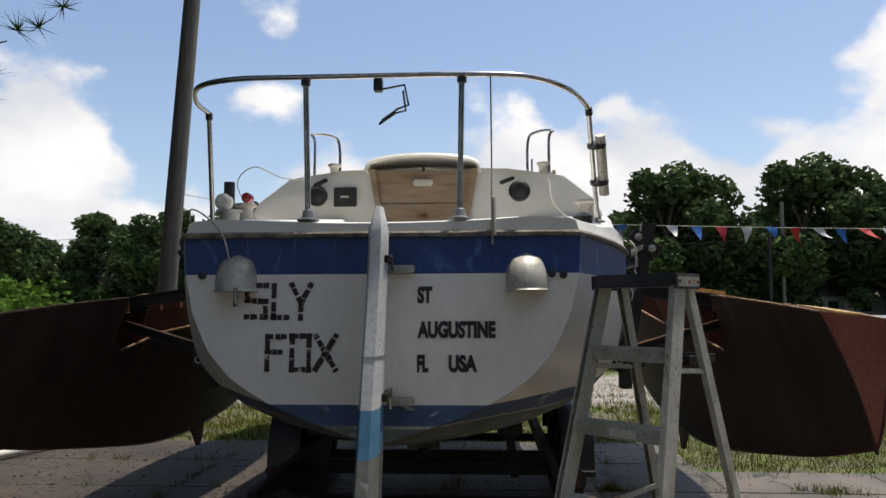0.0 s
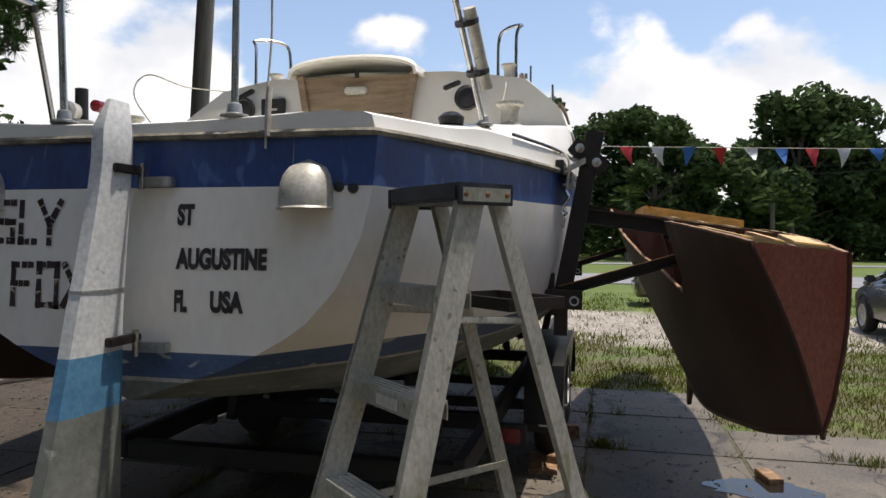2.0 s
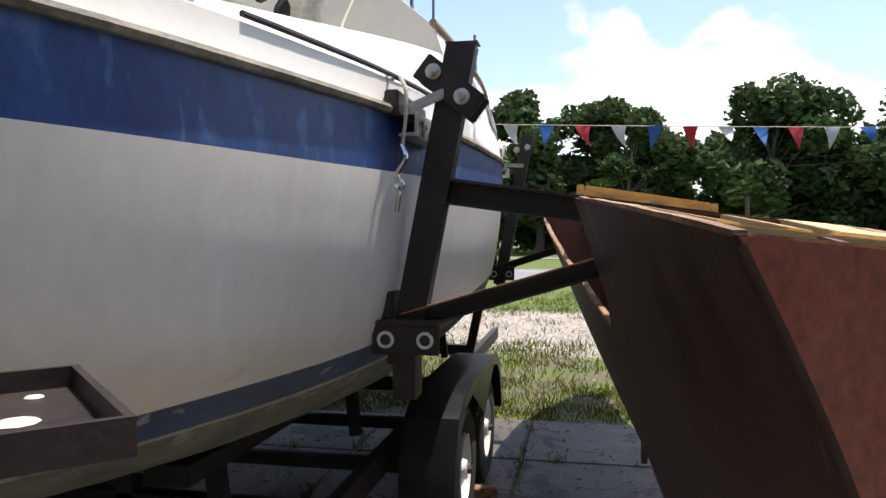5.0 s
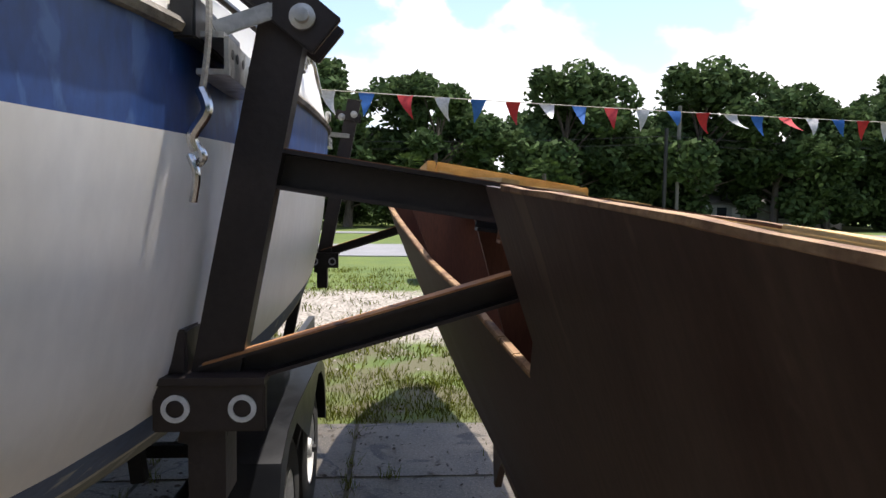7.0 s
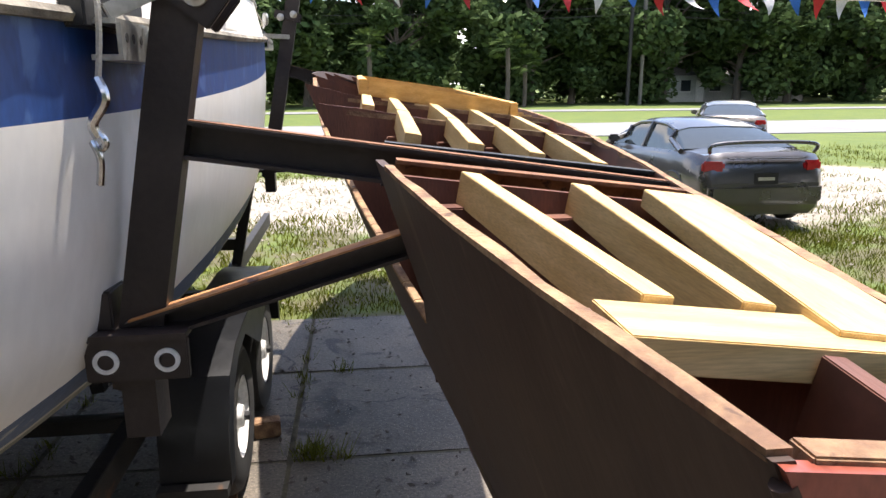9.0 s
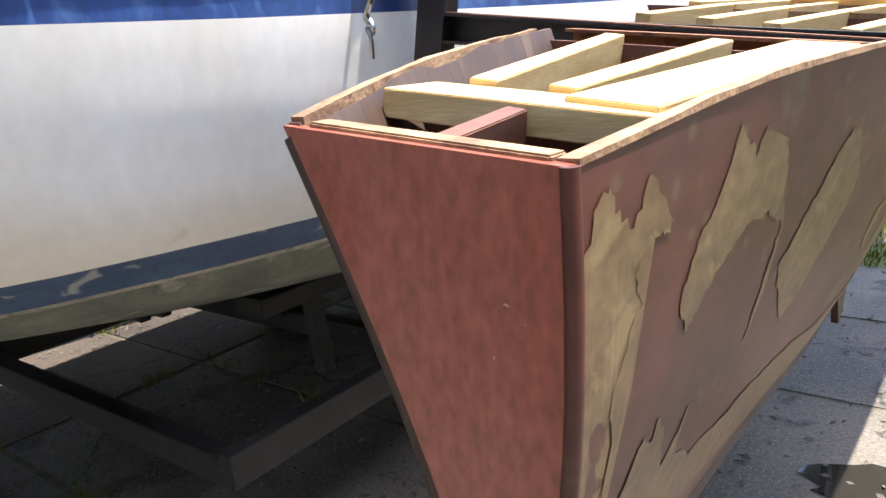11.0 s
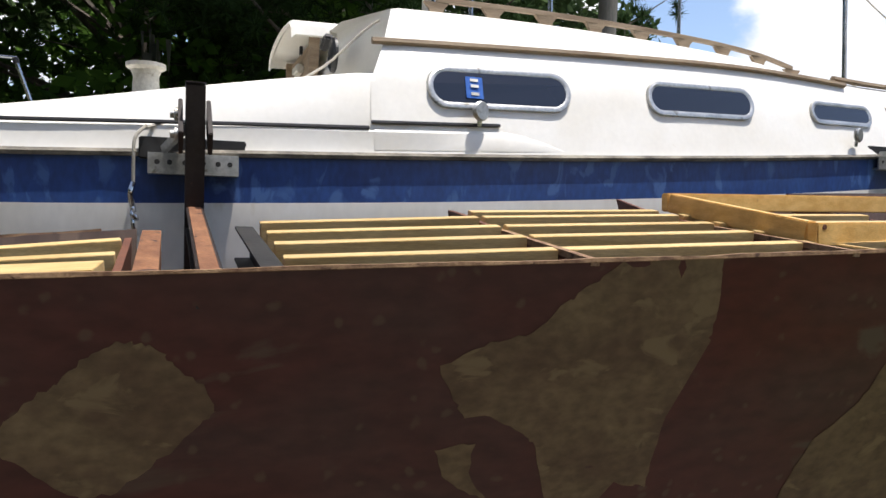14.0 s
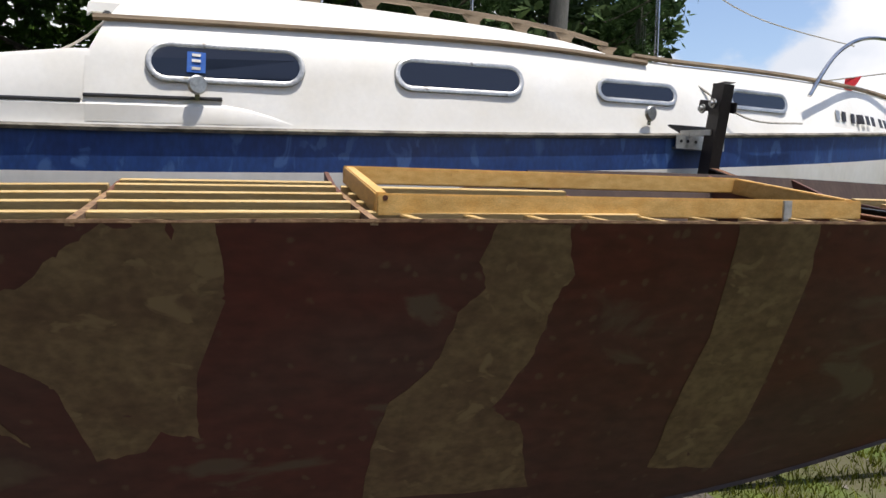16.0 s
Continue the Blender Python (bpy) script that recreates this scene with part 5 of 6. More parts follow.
# khaki cloth patches on the starboard hull's outer side
def on_skin(y, z, out=0.003):
    f = (ama(y, 4) - z) / (ama(y, 4) - ama(y, 6))
    p = ama_out(y, max(0.0, min(1.0, f)))
    return Vector((p.x + out, y, z))


def patch(outline, seed):
    """A cloth patch with a frayed outline, draped on the skin."""
    r = random.Random(seed)
    pts = []
    for (a, b), (c, d) in zip(outline, outline[1:] + outline[:1]):
        for k in range(5):
            t = k / 5
            pts.append((a + (c - a) * t + r.uniform(-0.006, 0.006), b + (d - b) * t + r.uniform(-0.006, 0.006)))
    bm = bmesh.new()
    face = bm.faces.new([bm.verts.new(on_skin(y, z, 0.0014)) for y, z in pts])
    bmesh.ops.triangulate(bm, faces=[face])
    bmesh.ops.subdivide_edges(bm, edges=[e for e in bm.edges if e.calc_length() > 0.06], cuts=2)
    bmesh.ops.triangulate(bm, faces=bm.faces[:])
    for v in bm.verts:
        v.co.x = on_skin(v.co.y, v.co.z, 0.0014).x
    return part("cloth_patch", bm, PATCH, rig, "khaki glass-cloth patch", True)


patch([(1.54, 1.5), (1.58, 1.5), (1.62, 1.48), (1.65, 1.45), (1.7, 1.4), (1.73, 1.34), (1.71, 1.32), (1.64, 1.25), (1.53, 1.16), (1.46, 1.15), (1.43, 1.17), (1.34, 1.25), (1.27, 1.31), (1.32, 1.33), (1.37, 1.38), (1.43, 1.42), (1.48, 1.47)], 1)
patch([(0.96, 1.57), (1.0, 1.55), (1.04, 1.53), (1.06, 1.56), (1.08, 1.55), (1.09, 1.51), (1.14, 1.48), (1.16, 1.53), (1.18, 1.5), (1.2, 1.45), (1.24, 1.39), (1.19, 1.41), (1.14, 1.43), (1.04, 1.43), (0.98, 1.41), (0.94, 1.39), (0.89, 1.36), (0.86, 1.35), (0.82, 1.39), (0.84, 1.43), (0.86, 1.46), (0.9, 1.48), (0.94, 1.52)], 2)
patch([(1.24, 1.388), (1.222, 1.37), (1.215, 1.33), (1.207, 1.27), (1.2, 1.2), (1.222, 1.24), (1.232, 1.29)], 9)
patch([(2.64, 1.68), (2.9, 1.69), (2.92, 1.61), (2.93, 1.52), (2.93, 1.47), (2.86, 1.46), (2.83, 1.39), (2.86, 1.32), (2.86, 1.17), (2.87, 1.04), (2.79, 1.05), (2.71, 1.09), (2.72, 1.0), (2.59, 0.97), (2.5, 1.2), (2.46, 1.24), (2.36, 1.29), (2.33, 1.33), (2.3, 1.29), (2.26, 1.34), (2.22, 1.43), (2.34, 1.48), (2.44, 1.5), (2.51, 1.58), (2.56, 1.62)], 3)
patch([(2.24, 1.21), (2.34, 1.22), (2.33, 1.12), (2.42, 1.03), (2.35, 1.07), (2.27, 1.13)], 4)
patch([(3.67, 1.70), (3.89, 1.71), (3.94, 1.56), (3.9, 1.48), (3.88, 1.38), (3.87, 1.3), (3.76, 1.1), (3.88, 1.03), (3.97, 0.76), (3.38, 0.76), (3.39, 1.02), (3.43, 1.14), (3.5, 1.2), (3.56, 1.29), (3.6, 1.44), (3.67, 1.51), (3.64, 1.59)], 5)
patch([(4.46, 1.725), (4.78, 1.735), (4.81, 1.57), (4.76, 1.38), (4.76, 1.2), (4.8, 0.98), (4.74, 0.78), (4.45, 0.80), (4.45, 0.99), (4.47, 1.21), (4.52, 1.43), (4.53, 1.59)], 6)
patch([(0.63, 1.56), (0.64, 1.54), (0.67, 1.51), (0.69, 1.53), (0.71, 1.56), (0.77, 1.5), (0.76, 1.49), (0.73, 1.49), (0.7, 1.48), (0.68, 1.46), (0.7, 1.43), (0.68, 1.42), (0.65, 1.37), (0.64, 1.34), (0.65, 1.32), (0.64, 1.2), (0.62, 1.05), (0.575, 1.06), (0.575, 1.50), (0.60, 1.55)], 7)
patch([(0.66, 1.15), (0.7, 1.19), (0.76, 1.25), (0.8, 1.22), (0.81, 1.25), (0.84, 1.22), (0.88, 1.14), (0.93, 1.17), (0.97, 1.21), (0.94, 1.13), (1.07, 1.06), (1.3, 1.02), (1.58, 0.99), (1.92, 0.93), (2.27, 0.84), (2.63, 0.83), (3.07, 0.80), (3.07, 0.62), (2.58, 0.66), (1.83, 0.76), (0.88, 1.0)], 8)
# ---- lumber frame lying on the outrigger deck ----
lumber = thing("lumber_frame", "rectangular frame of yellow pine boards lying on the outrigger deck", "timber frame")


def on_deck(x, y, up):
    u = (x - ama(y, 1)) / (ama(y, 3) - ama(y, 1))
    return Vector((x, y, ama(y, 2) + (ama(y, 4) - ama(y, 2)) * u + up))


def rest(x):
    return 0.052 - 0.030 * (x - 1.896) / 0.66


for (x0, y0), (x1, y1) in (((1.896, 3.355), (1.896, 5.14)), ((2.558, 3.355), (2.558, 5.14)), ((1.917, 3.375), (2.537, 3.375)), ((1.917, 5.12), (2.537, 5.12))):
    bm = bmesh.new()
    bar(bm, on_deck(x0, y0, rest(x0)), on_deck(x1, y1, rest(x1)), 0.038, 0.068, bevel=0.004)
    part("board", bm, FRAMEWOOD, lumber)
bm = bmesh.new()
tube(bm, [on_deck(2.576, 3.38, 0.045), on_deck(2.579, 3.38, 0.045)], 0.008, 8)
part("knot", bm, PLY, lumber)
solo("steel_offcut", B((2.60, 4.77, 1.70), (2.61, 4.805, 1.81), None, 0.002), ALLOY, "small rusty steel strip standing on the outrigger edge", "metal strip")

# ---- trailer ----
trailer = thing("boat_trailer", "black tandem-axle boat trailer under the sailing boat", "boat trailer")
for s in (-1, 1):
    part("side_rail", bar(bmesh.new(), (s * 0.93, 1.2, 0.50), (s * 0.93, 7.6, 0.52), 0.06, 0.12), GALV, trailer)
    part("bunk", bar(bmesh.new(), (s * 0.62, 1.6, 0.86), (s * 0.62, 6.2, 0.84), 0.16, 0.07), GALV, trailer)
    for y in (1.9, 3.4, 4.9, 6.0):
        part("bunk_post", bar(bmesh.new(), (s * 0.66, y, 0.50), (s * 0.62, y, 0.83), 0.06, 0.06, (0, 1, 0)), GALV, trailer)
    for y in (5.5,):
        part("side_post", bar(bmesh.new(), (s * 0.95, y, 0.55), (s * 1.08, y, 1.16), 0.07, 0.07, (0, 1, 0)), GALV, trailer)
    prof = [(2.80, 0.33), (2.82, 0.56), (2.92, 0.74), (3.10, 0.81), (3.35, 0.832), (4.20, 0.832), (4.42, 0.81), (4.60, 0.74), (4.70, 0.56), (4.72, 0.38)]
    bm = bmesh.new()
    loft(bm, [[Vector((s * x, y, z)) for y, z in prof] for x in (1.06, 1.09, 1.30, 1.33)])
    skirt = [(2.80, 0.33), (2.82, 0.56), (2.92, 0.74), (3.10, 0.81), (3.35, 0.832), (3.80, 0.832), (4.20, 0.832), (4.42, 0.81), (4.60, 0.74), (4.70, 0.56), (4.72, 0.38)]
    inner = [(2.88, 0.33), (2.90, 0.52), (2.98, 0.66), (3.12, 0.745), (3.33, 0.77), (3.78, 0.56), (4.22, 0.77), (4.40, 0.745), (4.54, 0.66), (4.62, 0.52), (4.64, 0.38)]
    loft(bm, [[Vector((s * 1.332, y, z)) for y, z in skirt], [Vector((s * 1.335, y, z)) for y, z in inner]])
    fender = part("fender", bm, FENDER, trailer, "black steel tandem fender", True)
    bm = bmesh.new()
    box(bm, (min(s * 1.06, s * 1.325), 2.74, 0.31), (max(s * 1.06, s * 1.325), 2.80, 0.35))
    part("fender_step", bm, GALV, fender)
    for y in (3.37, 4.24):
        bm = bmesh.new()
        spin(bm, [(0.19, -0.095), (0.30, -0.10), (0.335, -0.085), (0.353, -0.05), (0.353, 0.05), (0.335, 0.085), (0.30, 0.10), (0.19, 0.095)], n=36, m=pose(s * 1.20, y, 0.352, 0, 90, 0), caps=False)
        wheel = part("wheel", bm, TYRE, trailer, "worn black trailer tyre", True)
        bm = bmesh.new()
        spin(bm, [(0.205, 0.03), (0.205, 0.085), (0.19, 0.09), (0.175, 0.05), (0.12, 0.03), (0.09, 0.06), (0.06, 0.062), (0.05, 0.095), (0.02, 0.10)], n=32, m=pose(s * 1.20, y, 0.352, 0, 90 * s, 0))
        rim = part("rim", bm, RIM, wheel, "white steel rim with round slots", True)
        for k in range(6):
            a = k * math.tau / 6 + 0.3
            part("rim_slot", spin(bmesh.new(), [(0.021, 0), (0.018, 0.001)], n=10, m=pose(s * 1.20, y, 0.352, 0, 90 * s, 0) @ Matrix.Translation((0.122 * math.cos(a), 0.122 * math.sin(a), 0.034))), BLACK, rim)
        part("axle_stub", tube(bmesh.new(), [(s * 1.22, y, 0.352), (s * 1.325, y, 0.352)], 0.022), BLACK, wheel)
    light = part("tail_light", B((s * 1.055 - 0.09, 2.18, 0.365), (s * 1.055 + 0.09, 2.25, 0.495), None, 0.006), BLACK, trailer, "black lamp box")
    part("red_lens", B((s * 1.055 - 0.06, 2.165, 0.385), (s * 1.055 + 0.06, 2.182, 0.475), None, 0.006), TAILLIGHT, light, "red lens")
for y in (1.25, 2.3, 4.9, 6.6):
    part("cross_member", bar(bmesh.new(), (-0.93, y, 0.48), (0.93, y, 0.48), 0.08, 0.10), GALV, trailer)
for y in (3.37, 4.24):
    part("axle", bar(bmesh.new(), (-1.15, y, 0.352), (1.15, y, 0.352), 0.07, 0.07), GALV, trailer)
part("keel_roller", tube(bmesh.new(), [(-0.12, 2.3, 0.665), (0.12, 2.3, 0.665)], 0.06), RUBBER, trailer)
part("roller_post", bar(bmesh.new(), (0, 2.3, 0.5), (0, 2.3, 0.66), 0.08, 0.08, (0, 1, 0)), GALV, trailer)
for y, x, t in ((3.86, 1.33, 8), (3.00, 1.29, -12)):
    solo("wheel_chock", box(bmesh.new(), (-0.07, -0.045, 0), (0.07, 0.045, 0.09), pose(x, y, 0, 0, 0, t), 0.006), PLYEDGE, "brown wooden block chocked at a trailer tyre", "wheel chock", "blocks at the trailer wheels")
solo("plank_offcut", box(bmesh.new(), (-0.10, -0.22, 0), (0.10, 0.22, 0.035), pose(1.18, 3.02, 0.0, 0, 0, 4), 0.004), PLYEDGE, "short worn board lying under a trailer tyre", "board")
solo("brick", box(bmesh.new(), (-0.05, -0.12, 0), (0.05, 0.12, 0.05), pose(2.70, 3.05, 0.0, 0, 0, 12), 0.005), PLYEDGE, "brown block lying on the concrete", "block")

# ---- step ladder ----
ladder = thing("step_ladder", "mouldy aluminium step ladder standing open beside the transom", "ladder", (1.161, -0.003, 0), turn=-43.5)
part("cap", B((-0.192, -0.125, 1.735), (0.192, 0.07, 1.790), None, 0.010), CAPMETAL, ladder, "dark folded metal ladder cap")
for s in (-1, 1):
    part("cap_flange", B((s * 0.196 - 0.006, -0.125, 1.726), (s * 0.196 + 0.004, 0.070, 1.788), None, 0.003), CAPMETAL, ladder)
    part("cap_plate", B((s * 0.196 - 0.004, -0.114, 1.733), (s * 0.196 + 0.0065, 0.060, 1.778), None, 0.003), LADDER, ladder, "riveted cap plate")
    for y in (-0.10, -0.025, 0.045):
        part("rivet", spin(bmesh.new(), [(0.008, 0), (0.007, 0.003), (0.002, 0.004)], n=10, m=pose(s * 0.2025, y, 1.756, 0, 90 * s, 0)), RUST, ladder)
    part("front_rail", channel(bmesh.new(), (s * 0.275, -0.555, 0.0), (s * 0.175, -0.065, 1.76), 0.085, 0.028, 0.004, (s, 0, 0)), LADDER, ladder, "streaked aluminium rail")
    part("front_foot", B((s * 0.275 - 0.03, -0.60, 0), (s * 0.275 + 0.03, -0.51, 0.05), None, 0.006), BLACK, ladder)
    part("rear_leg", channel(bmesh.new(), (s * 0.225, 0.60, 0.0), (s * 0.155, 0.04, 1.75), 0.052, 0.026, 0.004, (s, 0, 0)), LADDER, ladder)
    part("rear_foot", B((s * 0.225 - 0.025, 0.57, 0), (s * 0.225 + 0.025, 0.635, 0.05), None, 0.006), BLACK, ladder)
    for z in (0.80,):
        yf, yr = -0.035 - 0.52 * (1.76 - z) / 1.76, 0.04 + 0.56 * (1.75 - z) / 1.75
        part("spreader", bar(bmesh.new(), (s * 0.20, yf, z), (s * 0.17, yr, z + 0.03), 0.006, 0.028), LADDER, ladder)
        part("pivot", tube(bmesh.new(), [(s * 0.19 - 0.015, (yf + yr) / 2, z + 0.015), (s * 0.19 + 0.015, (yf + yr) / 2, z + 0.015)], 0.012), RUST, ladder)
for k in range(5):
    z = 1.487 - 0.30 * k
    y = -0.035 - 0.52 * (1.76 - z) / 1.76
    w = 0.172 + 0.1 * (1.76 - z) / 1.76
    bm = bmesh.new()
    box(bm, (-w, y - 0.045, z - 0.012), (w, y + 0.045, z), None, 0.002)
    box(bm, (-w, y - 0.045, z - 0.055), (w, y - 0.040, z - 0.010))
    box(bm, (-w, y + 0.040, z - 0.055), (w, y + 0.045, z - 0.010))
    st = part("step", bm, LADDER, ladder, "ribbed aluminium step")
    for j in range(4):
        part("rib", B((-w, y - 0.035 + 0.02 * j, z), (w, y - 0.027 + 0.02 * j, z + 0.002)), LADDER, st)
    if k == 1:
        part("step_label", B((-0.04, y - 0.0475, z - 0.045), (0.08, y - 0.0455, z - 0.014)), WHITEPVC, st, "worn white label")
part("rear_bar", bar(bmesh.new(), (-0.21, 0.45, 0.47), (0.21, 0.45, 0.47), 0.01, 0.05), LADDER, ladder)
bm = bmesh.new()
box(bm, (-0.24, 0.13, 1.405), (0.11, 0.36, 1.417))
for lo, hi in (((-0.24, 0.13, 1.417), (0.11, 0.14, 1.445)), ((-0.24, 0.35, 1.417), (0.11, 0.36, 1.445)), ((-0.24, 0.14, 1.417), (-0.23, 0.35, 1.445)), ((0.10, 0.14, 1.417), (0.11, 0.35, 1.445))):
    box(bm, lo, hi)
part("paint_shelf", bm, BEAM, ladder, "folded-out dark paint shelf")
for k, (x, y, w) in enumerate(((-0.15, 0.2, 0.02), (-0.05, 0.27, 0.025), (0.03, 0.19, 0.015), (-0.18, 0.3, 0.012))):
    part("paint_splash", spin(bmesh.new(), [(w, 0), (w * 0.8, 0.002)], n=9, m=pose(x, y, 1.418)), WHITEPVC, ladder)
for s in (-1, 1):
    part("shelf_bracket", bar(bmesh.new(), (s * 0.19, -0.13, 1.405), (s * 0.165, 0.17, 1.382), 0.006, 0.022), LADDER, ladder)


# ---- cars ----
def sedan(paint, label, at, turn, spoiler=True):
    car = thing("car", label, "car", at, "parked cars", turn=turn)
    W = 0.86
    # y from the rear bumper forwards: half width, belt height
    st = [(0.0, 0.70, 0.72), (0.05, 0.78, 0.86), (0.18, 0.83, 0.98), (0.6, 0.85, 1.00), (1.2, W, 0.965), (2.2, W, 0.93), (3.1, 0.85, 0.92), (3.6, 0.84, 0.88), (4.1, 0.80, 0.78), (4.35, 0.70, 0.66), (4.42, 0.55, 0.58)]
    bm = bmesh.new()
    rows = []
    for y, w, b in st:
        rows.append([Vector((x, y, z)) for x, z in ((0, 0.22), (w * 0.86, 0.22), (w * 0.98, 0.30), (w, 0.50), (w * 1.0, 0.64), (w * 0.975, b - 0.10), (w * 0.90, b - 0.02), (w * 0.6, b + 0.01), (0, b + 0.015))])
        rows[-1] += [Vector((-p.x, p.y, p.z)) for p in rows[-1][-2:0:-1]]
    vs = loft(bm, rows, True)
    bm.faces.new(vs[0][::-1]), bm.faces.new(vs[-1])
    body = part("body", bm, paint, car, "", True)
    gh = [(0.72, 0.70, 0.98, 0.02), (1.25, 0.66, 0.95, 0.29), (1.6, 0.66, 0.94, 0.375), (2.1, 0.66, 0.93, 0.41), (2.6, 0.66, 0.925, 0.375), (2.85, 0.67, 0.92, 0.30), (3.55, 0.70, 0.89, 0.01)]
    bm = bmesh.new()
    rows = []
    for y, w, b, h in gh:
        rows.append([Vector((x, y, z)) for x, z in ((w + 0.10, b - 0.02), (w + 0.10 - 0.20 * h, b + 0.45 * h), (w + 0.06 - 0.30 * h, b + 0.86 * h), (w * 0.7, b + h), (0, b + h + 0.01))])
        rows[-1] += [Vector((-p.x, p.y, p.z)) for p in rows[-1][-2::-1]]
    loft(bm, rows)
    part("cabin_glass", bm, CARGLASS, car, "tinted windows", True)
    bm = bmesh.new()
    up = Vector((0, 0, 0.008))
    loft(bm, [[p + up for p in r[2:-2]] for r in rows[1:-1]])
    part("roof", bm, paint, car, "", True)
    for s in (-1, 1):
        side = 0 if s > 0 else -1
        o = Vector((s * 0.006, 0, 0.004))
        for pts in ([rows[0][0 if s > 0 else -1], rows[1][1 if s > 0 else -2], rows[1][2 if s > 0 else -3]], [rows[6][0 if s > 0 else -1], rows[5][1 if s > 0 else -2], rows[5][2 if s > 0 else -3]]):
            part("pillar", tube(bmesh.new(), [p + o for p in pts], 0.04, 6), paint, car)
        part("door_pillar", tube(bmesh.new(), [rows[3][k if s > 0 else -1 - k] + o for k in (0, 1, 2)], 0.035, 6), paint, car)
        part("roof_edge", tube(bmesh.new(), [r[2 if s > 0 else -3] + o for r in rows[1:-1]], 0.025, 6), paint, car)
        part("tail_light", box(bmesh.new(), (-0.16, -0.03, -0.075), (0.12, 0.05, 0.075), pose(s * 0.66, 0.06, 0.82, 0, 0, s * 14), 0.03), CARRED, car, "red tail light")
        part("mirror", B((s * 0.90 - 0.09, 2.95, 0.92), (s * 0.90 + 0.09, 3.05, 1.04), None, 0.03), paint, car)
        part("side_trim", bar(bmesh.new(), (s * 0.865, 0.9, 0.56), (s * 0.865, 3.2, 0.56), 0.02, 0.05), BLACK, car)
        for y in (0.82, 3.45):
            bm = bmesh.new()
            spin(bm, [(0.19, -0.09), (0.28, -0.10), (0.31, -0.06), (0.31, 0.06), (0.28, 0.10), (0.19, 0.09)], n=28, m=pose(s * 0.79, y, 0.31, 0, 90, 0), caps=False)
            wh = part("wheel", bm, TYRE, car, "", True)
            bm = bmesh.new()
            spin(bm, [(0.20, 0.02), (0.20, 0.092), (0.185, 0.096), (0.17, 0.06), (0.06, 0.075), (0.05, 0.09), (0.01, 0.092)], n=20, m=pose(s * 0.79, y, 0.31, 0, 90 * s, 0))
            part("rim", bm, ALLOY, wh, "", True)
            part("wheel_arch", tube(bmesh.new(), [(s * 0.835, y + 0.36 * math.cos(a), 0.33 + 0.36 * math.sin(a)) for a in (math.pi * k / 10 for k in range(11))], 0.03, 6), BLACK, car)
    part("number_plate", B((-0.16, -0.012, 0.60), (0.16, 0.005, 0.75), None, 0.004), GALV, car, "plain dark number plate")
    part("plate_bar", B((-0.11, -0.016, 0.655), (0.11, -0.011, 0.695)), ALLOY, car)
    part("bumper", B((-0.76, -0.06, 0.34), (0.76, 0.06, 0.62), None, 0.05), paint, car)
    part("bumper_slot", B((-0.34, -0.064, 0.56), (0.34, -0.058, 0.585)), BLACK, car)
    part("boot_line", B((-0.5, -0.012, 0.925), (0.5, 0.06, 0.935)), BLACK, car)
    if spoiler:
        part("spoiler", tube(bmesh.new(), curve([(-0.70, 0.14, 0.99), (-0.66, 0.08, 1.10), (0, 0.06, 1.13), (0.66, 0.08, 1.10), (0.70, 0.14, 0.99)], 5), 0.025, 8), paint, car, "boot-lid spoiler", True)
    return car


sedan(CARPAINT, "dark grey saloon car with a spoiler parked on the grass", (6.95, 8.6, 0), 0)
sedan(CARTAN, "bronze grey saloon car parked behind the dark one", (11.6, 18.0, 0), -24, False)
sedan(CARTAN, "small grey car parked far across the yard", (2.3, 16.8, 0), -88, False)

# ---- bunting ----
bunting = thing("bunting", "string of red, white and blue plastic pennants across the yard", "bunting")


def string_at(x):
    return Vector((x, 9.6 + 0.23 * (x - 3.5), 3.05 + 0.0012 * (x - 5) ** 2))


part("cord", tube(bmesh.new(), [Vector((-3.98, 6.9, 3.3))] + [string_at(-2.5 + 0.5 * k) for k in range(58)], 0.006, 5), ROPE, bunting)
r = random.Random(4)
for k in range(58):
    x = -2.3 + k * 0.465
    c = ("red", "white", "blue")[k % 3]
    p = string_at(x)
    sway, lift = r.uniform(-0.08, 0.14), r.choice((0.0, 0.0, 0.0, 0.25, 0.6))
    bm = bmesh.new()
    rows = []
    for j in range(5):
        v = j / 4
        drop = 0.29 * v * (1 - 0.5 * lift * v)
        cx = sway * v * v + lift * 0.18 * v
        rows.append([p + Vector((cx + (u - 0.5) * 0.20 * (1 - v * 0.97), -lift * 0.16 * v + 0.03 * math.sin(3 * v + k), -drop)) for u in (0, 0.5, 1)])
    loft(bm, rows)
    part("pennant", bm, FLAG[c], bunting, c + " plastic pennant", True)

# ---- poles, wires, houses ----
solo("utility_pole", tube(bmesh.new(), [(-4.2, 6.9, -0.3), (-4.03, 6.9, 2.5), (-3.6, 6.9, 9.5)], 0.13, 14, True, (1.1, 1.0, 0.8)), POLEWOOD, "leaning grey wooden utility pole behind the boat", "utility pole", smooth=True)
for x, y, h, m in ((25.9, 60, 10.5, POLEWOOD), (24.4, 59, 8.5, GALV)):
    solo("roadside_pole", tube(bmesh.new(), [(x, y, -0.3), (x + 0.1, y, h)], 0.16, 10), m, "tall slim pole beside the far road", "utility pole", "poles by the road", smooth=True)
bm = bmesh.new()
for z in (7.9, 7.3):
    tube(bm, [(-80 + 5 * k, 59.5, z - 0.9 + 0.9 * abs(((-80 + 5 * k - 25) % 60) / 30 - 1) ** 2) for k in range(45)], 0.025, 4)
solo("power_line", bm, BLACK, "thin black power lines along the road", "cable")


